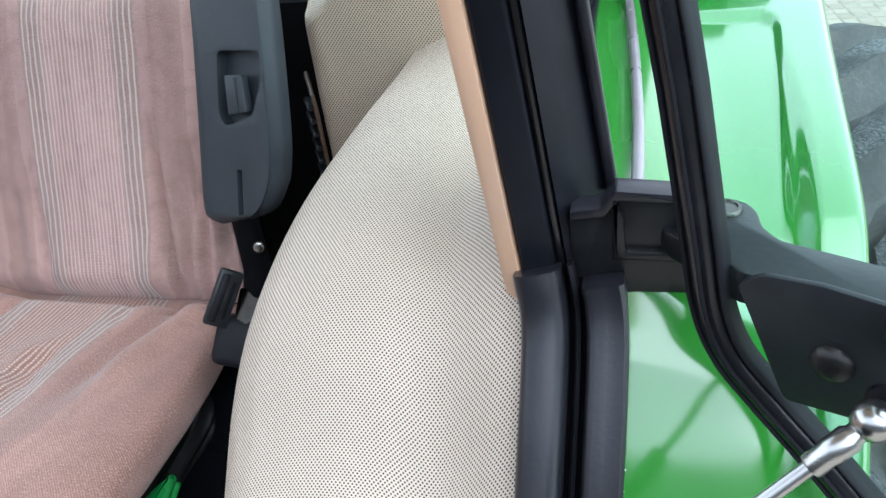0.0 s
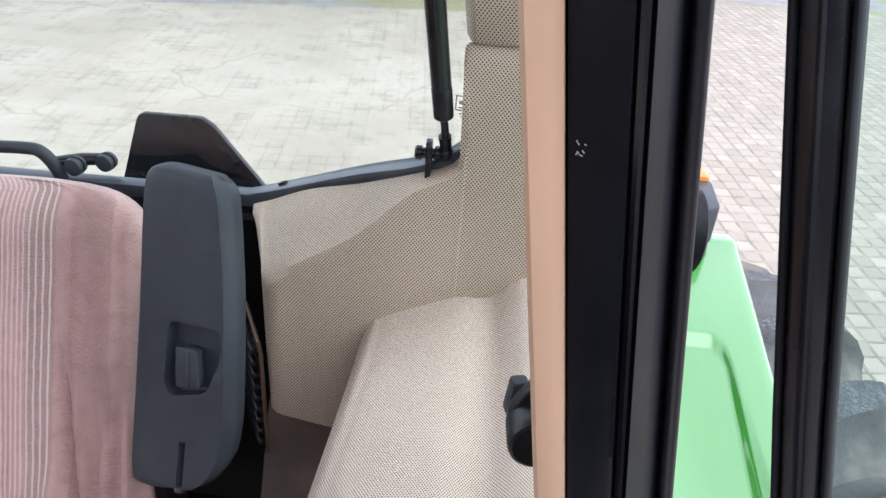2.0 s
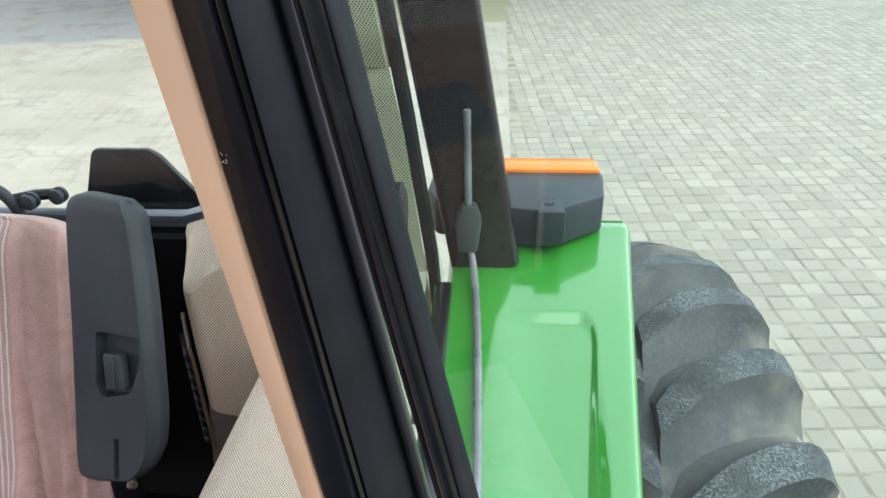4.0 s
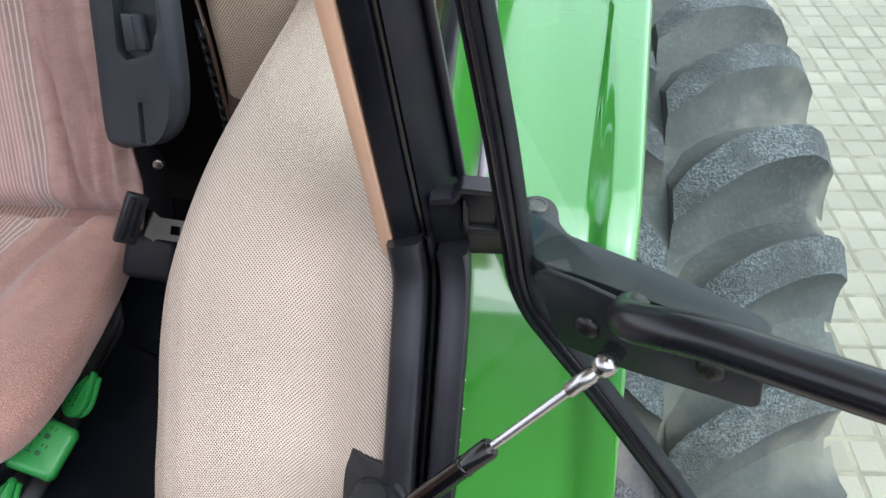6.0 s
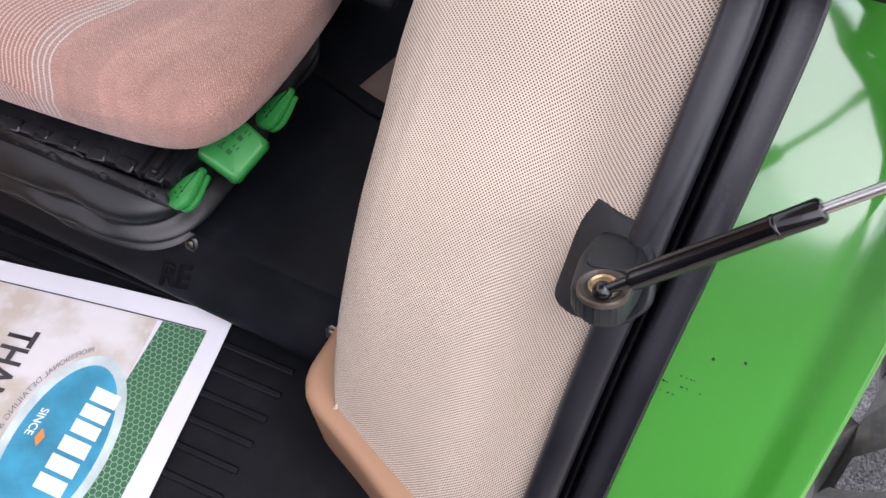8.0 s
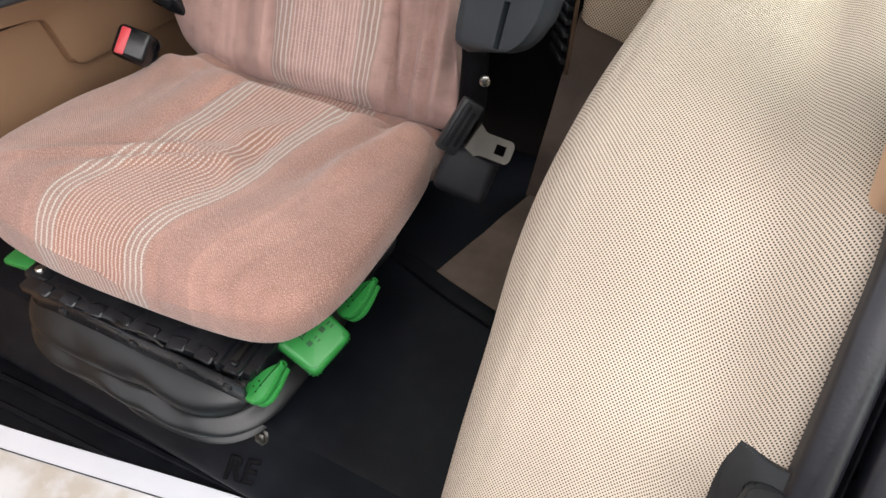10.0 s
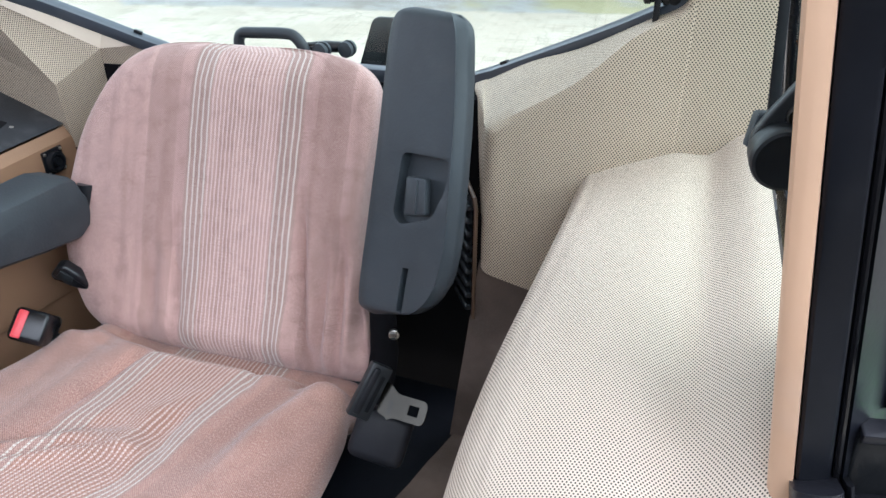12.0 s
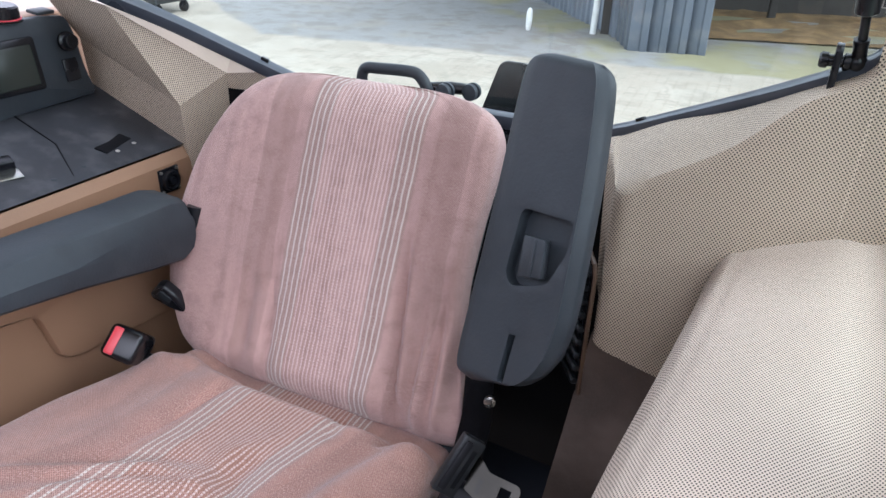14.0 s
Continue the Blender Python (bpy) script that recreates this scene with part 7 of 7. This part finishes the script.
def pap(a, b, h=0.0):
    curl = 0.004 * math.exp(-b / 0.05) + 0.003 * math.sin(a * 11) * math.exp(-b / 0.12)
    return PA + PX * a + PY * b + Vector((0, 0, FLOOR + 0.0065 + curl + h))


bm = bmesh.new()
sheet(bm, [[pap(0.60 * j / 30, 0.43 * i / 24) for j in range(31)] for i in range(25)])
ps = part("sheet", bm, WHITE, paper)
sol = ps.modifiers.new("thick", "SOLIDIFY")
sol.thickness, sol.offset = 0.0005, -1


def decal(name, poly, material, h, label=""):
    """A printed patch on the paper: (a, b) outline, split finely so that it follows the sheet."""
    bm = bmesh.new()
    bm.faces.new([bm.verts.new((a, b, 0)) for a, b in poly])
    for axis, no in (((1, 0, 0), 24), ((0, 1, 0), 18)):
        for k in range(1, no):
            co = (0.6 * k / no if axis[0] else 0, 0.45 * k / no if axis[1] else 0, 0)
            bmesh.ops.bisect_plane(bm, geom=bm.verts[:] + bm.edges[:] + bm.faces[:], plane_co=co, plane_no=axis)
    for v in bm.verts:
        v.co = pap(v.co.x, v.co.y, h)
    ob = part(name, bm, material, paper, label)
    if ob.data.polygons[0].normal.z < 0:
        ob.data.flip_normals()
    return ob


INK = plain("dark_ink", (0.03, 0.03, 0.035), 0.6, var=0.1)
decal("picture", [(0.105, 0.034), (0.57, 0.034), (0.57, 0.41), (0.105, 0.41)], printed(), 0.0007, "crumpled beige picture print")
decal("rule_line", [(0.03, 0.0315), (0.57, 0.0315), (0.57, 0.0335), (0.03, 0.0335)], INK, 0.0009)
decal("honeycomb_band", [(0.029, 0.034), (0.097, 0.034), (0.105, 0.14), (0.105, 0.40), (0.036, 0.40)], hexes(), 0.0010, "dark green honeycomb band")
BADGE = plain("blue_green_badge_print", (0.02, 0.22, 0.34), 0.4, var=0.35, scale=14)
RIM = plain("silver_badge_rim_print", (0.42, 0.52, 0.52), 0.35, var=0.2, scale=20)
ell = lambda ca, cb, ra, rb, rot: [(ca + ra * math.cos(t) * math.cos(rot) - rb * math.sin(t) * math.sin(rot), cb + ra * math.cos(t) * math.sin(rot) + rb * math.sin(t) * math.cos(rot)) for t in (2 * math.pi * k / 48 for k in range(48))]
decal("badge_rim", ell(0.148, 0.240, 0.134, 0.074, 1.57), RIM, 0.0013, "silver oval rim")
decal("badge", ell(0.148, 0.240, 0.119, 0.061, 1.57), BADGE, 0.0016, "blue-green oval badge")
SILVER = plain("pale_badge_bars", (0.62, 0.70, 0.74), 0.4, var=0.05)
for a, b, w, h in ((0.118, 0.160, 0.040, 0.020), (0.120, 0.184, 0.040, 0.018), (0.121, 0.207, 0.040, 0.018), (0.123, 0.232, 0.042, 0.020), (0.125, 0.258, 0.042, 0.020), (0.127, 0.284, 0.042, 0.020)):
    decal("badge_bar", [(a - w / 2, b - h / 2 + 0.006), (a + w / 2, b - h / 2), (a + w / 2, b + h / 2), (a - w / 2, b + h / 2 + 0.006)], SILVER, 0.0019)


def letters(text, size, bold=0.0):
    cu = bpy.data.curves.new("text", "FONT")
    cu.body, cu.size, cu.align_x, cu.offset = text, size, "LEFT", bold
    tmp = bpy.data.objects.new("text", cu)
    scene.collection.objects.link(tmp)
    bpy.context.view_layer.update()
    me = bpy.data.meshes.new_from_object(tmp.evaluated_get(bpy.context.evaluated_depsgraph_get()))
    bpy.data.objects.remove(tmp)
    return me


def writing(text, size, place, ink, bold=0.0, squeeze=1.0, label="dark printed words"):
    """Words on the sheet: place(x, y) turns a letter's place into the sheet's (a, b)."""
    me = letters(text, size, bold)
    for v in me.vertices:
        v.co = pap(*place(v.co.x * squeeze, v.co.y), 0.0022)
    me.materials.clear()
    me.materials.append(ink)
    ob = new("lettering", me)
    ob.parent = paper
    ob.matrix_parent_inverse = Matrix.Translation(-paper.location)
    tagged(ob, label)
    return ob


me = letters("RE", 0.052, 0.0012)
for v in me.vertices:
    x, h = -0.632 + v.co.x * 0.86 + v.co.y * 0.10, v.co.y
    z = 1.604 + 0.21 * (x + 0.63) + 0.79 * h
    v.co = Vector((x, 0.316 + (z - 1.641) * 0.78 - 0.055 * (x + 0.8) - 0.0012, z + 0.0010))
me.materials.clear()
me.materials.append(VOID)
ob = new("raised_letters", me)
ob.parent = plat
ob.matrix_parent_inverse = Matrix.Translation(-plat.location)
tagged(ob, "dark moulded letters on the step")
so = ob.modifiers.new("thick", "SOLIDIFY")
so.thickness, so.offset = 0.002, 0

writing("THANK YOU", 0.060, lambda x, y: (0.298 - y, 0.096 + x), INK, 0.0014, 0.72)
writing("We Appreciate", 0.040, lambda x, y: (0.334 - y, 0.138 + x), INK, 0.0007, 0.74)
writing("Your Business", 0.034, lambda x, y: (0.362 - y, 0.146 + x), INK, 0.0007, 0.76)


def round_badge(x, y):
    t = 0.25 + x / 0.115
    return 0.148 + (0.080 + y) * math.sin(t), 0.240 - (0.140 + y) * math.cos(t)


writing("PROFESSIONAL DETAILING &", 0.0115, round_badge, plain("grey_ink", (0.16, 0.16, 0.17), 0.6, var=0.1))
writing("SINCE", 0.016, lambda x, y: (0.192 - y + 0.12 * x, 0.196 + x), SILVER, 0.0003, 0.9, "pale printed word")
ORINK = plain("orange_ink", (0.75, 0.20, 0.03), 0.5, var=0.1)
decal("badge_spot", [(0.168, 0.232), (0.176, 0.222), (0.180, 0.236), (0.172, 0.246)], ORINK, 0.0021, "small orange shape")


# ---- yard marker and paving ----
post = thing("marker_post", (-4.85, 12.6, BASE), "small white rounded marker post beside the track", "post")
bm = bmesh.new()
lathe(bm, (-4.85, 12.6, BASE), (0.03, 0, 1), [(0, 0.035), (0.06, 0.050), (0.20, 0.056), (0.32, 0.050), (0.37, 0.032), (0.385, 0.010)], 16)
part("body", bm, WHITEP, post)
# set the yard's things down on the ground, a little nearer
O = Vector((-0.05, 0.05, 2.70))
k = (O.z - GROUND) / (O.z - BASE)
for ob in (shed, straw, pipe, waste, post):
    ob.location = O + (ob.location - O) * k
    ob.scale = (k, k, k)


def paving_material():
    m, N, L, b = shader("worn_concrete_paving", 0.9)
    n1, n2, n3 = grain(N, L, 2.2, 8), grain(N, L, 26.0, 8), grain(N, L, 160.0, 4)
    pc = N.new("ShaderNodeNewGeometry").outputs["Random Per Island"]
    oi = N.new("ShaderNodeObjectInfo").outputs["Random"]
    mix = calc(N, L, "FRACT", calc(N, L, "ADD", pc, oi))
    c = blend(N, L, mix, (0.245, 0.220, 0.170), (0.350, 0.318, 0.252))
    c = blend(N, L, calc(N, L, "MULTIPLY", ramp(N, L, n1, 0.42, 0.66), 0.6), c, (0.27, 0.245, 0.20))
    c = blend(N, L, calc(N, L, "MULTIPLY", ramp(N, L, n2, 0.5, 0.75), 0.35), c, (0.28, 0.255, 0.21))
    c = blend(N, L, calc(N, L, "MULTIPLY", n3, 0.25), c, (0.46, 0.435, 0.38))
    L.new(c, b.inputs["Base Color"])
    relief(N, L, b, calc(N, L, "ADD", n3, n2), 0.5, 0.008)
    return m


PAVE = paving_material()
PW, PL, JT = 0.124, 0.134, 0.0065
TURN = radians(4.5)
ground = bpy.data.objects["ground"]


def tile_frame(i, j):
    """Middle of the paving tile in column i and row j."""
    u, v = 0.55 + i * PW, 0.2 + j * PL
    return (u * math.cos(TURN) - (v - 4.0) * math.sin(TURN), 4.0 + u * math.sin(TURN) + (v - 4.0) * math.cos(TURN))


def tile_shape():
    hx, hy, c = (PW - JT) / 2, (PL - JT) / 2, 0.010
    low = [(-hx, -hy, -0.002), (hx, -hy, -0.002), (hx, hy, -0.002), (-hx, hy, -0.002)]
    top = [(-hx + c, -hy + c, 0.005), (hx - c, -hy + c, 0.005), (hx - c, hy - c, 0.005), (-hx + c, hy - c, 0.005)]
    return low + top, [(4, 5, 6, 7), (0, 1, 5, 4), (1, 2, 6, 5), (2, 3, 7, 6), (3, 0, 4, 7)]


random.seed(21)
tv, tf = tile_shape()
tiles = []
for k in range(4):
    me = bpy.data.meshes.new("paving_tile")
    me.from_pydata([(x + random.uniform(-0.002, 0.002), y + random.uniform(-0.002, 0.002), z + (random.uniform(-0.001, 0.001) if z > 0 else 0)) for x, y, z in tv], [], tf)
    me.materials.append(PAVE)
    tiles.append(me)
allv, allf = [], []
for i in range(-3, 62):
    for j in range(-16, 88):
        x, y = tile_frame(i, j)
        if x < 0.22:
            continue
        near = 6 <= i < 21 and 10 <= j < 30
        dz = random.uniform(-0.002, 0.0015)
        if near:
            ob = new("paving_tile", random.choice(tiles))
            ob.matrix_world = pose(x, y, GROUND + dz, random.uniform(-0.5, 0.5), random.uniform(-0.5, 0.5), math.degrees(TURN) + random.uniform(-0.6, 0.6))
            ob.parent = ground
        else:
            n = len(allv)
            c, s = math.cos(TURN + random.uniform(-0.01, 0.01)), math.sin(TURN)
            allv += [(x + px * c - py * s, y + px * s + py * c, GROUND + pz + dz) for px, py, pz in tv]
            allf += [tuple(n + q for q in f) for f in tf]
bm = bmesh.new()
first = [max(-3.5, ((0.18 + (0.2 + j * PL - 4.0) * math.sin(TURN)) / math.cos(TURN) - 0.55) / PW) for j in range(-16, 88, 8)]
sheet(bm, [[(*tile_frame(i, j), GROUND + 0.0012) for i in (i0, 30, 61.5)] for i0, j in zip(first, range(-16, 88, 8))])
part("joint_bed", bm, plain("dark_joint_earth", (0.240, 0.212, 0.162), 0.95, var=0.4, bump=0.4), ground)
me = bpy.data.meshes.new("far_paving")
me.from_pydata(allv, [], allf)
me.materials.append(PAVE)
far = new("far_paving", me)
far.parent = ground
tagged(far, "rows of small worn concrete paving tiles", kind="stuff")
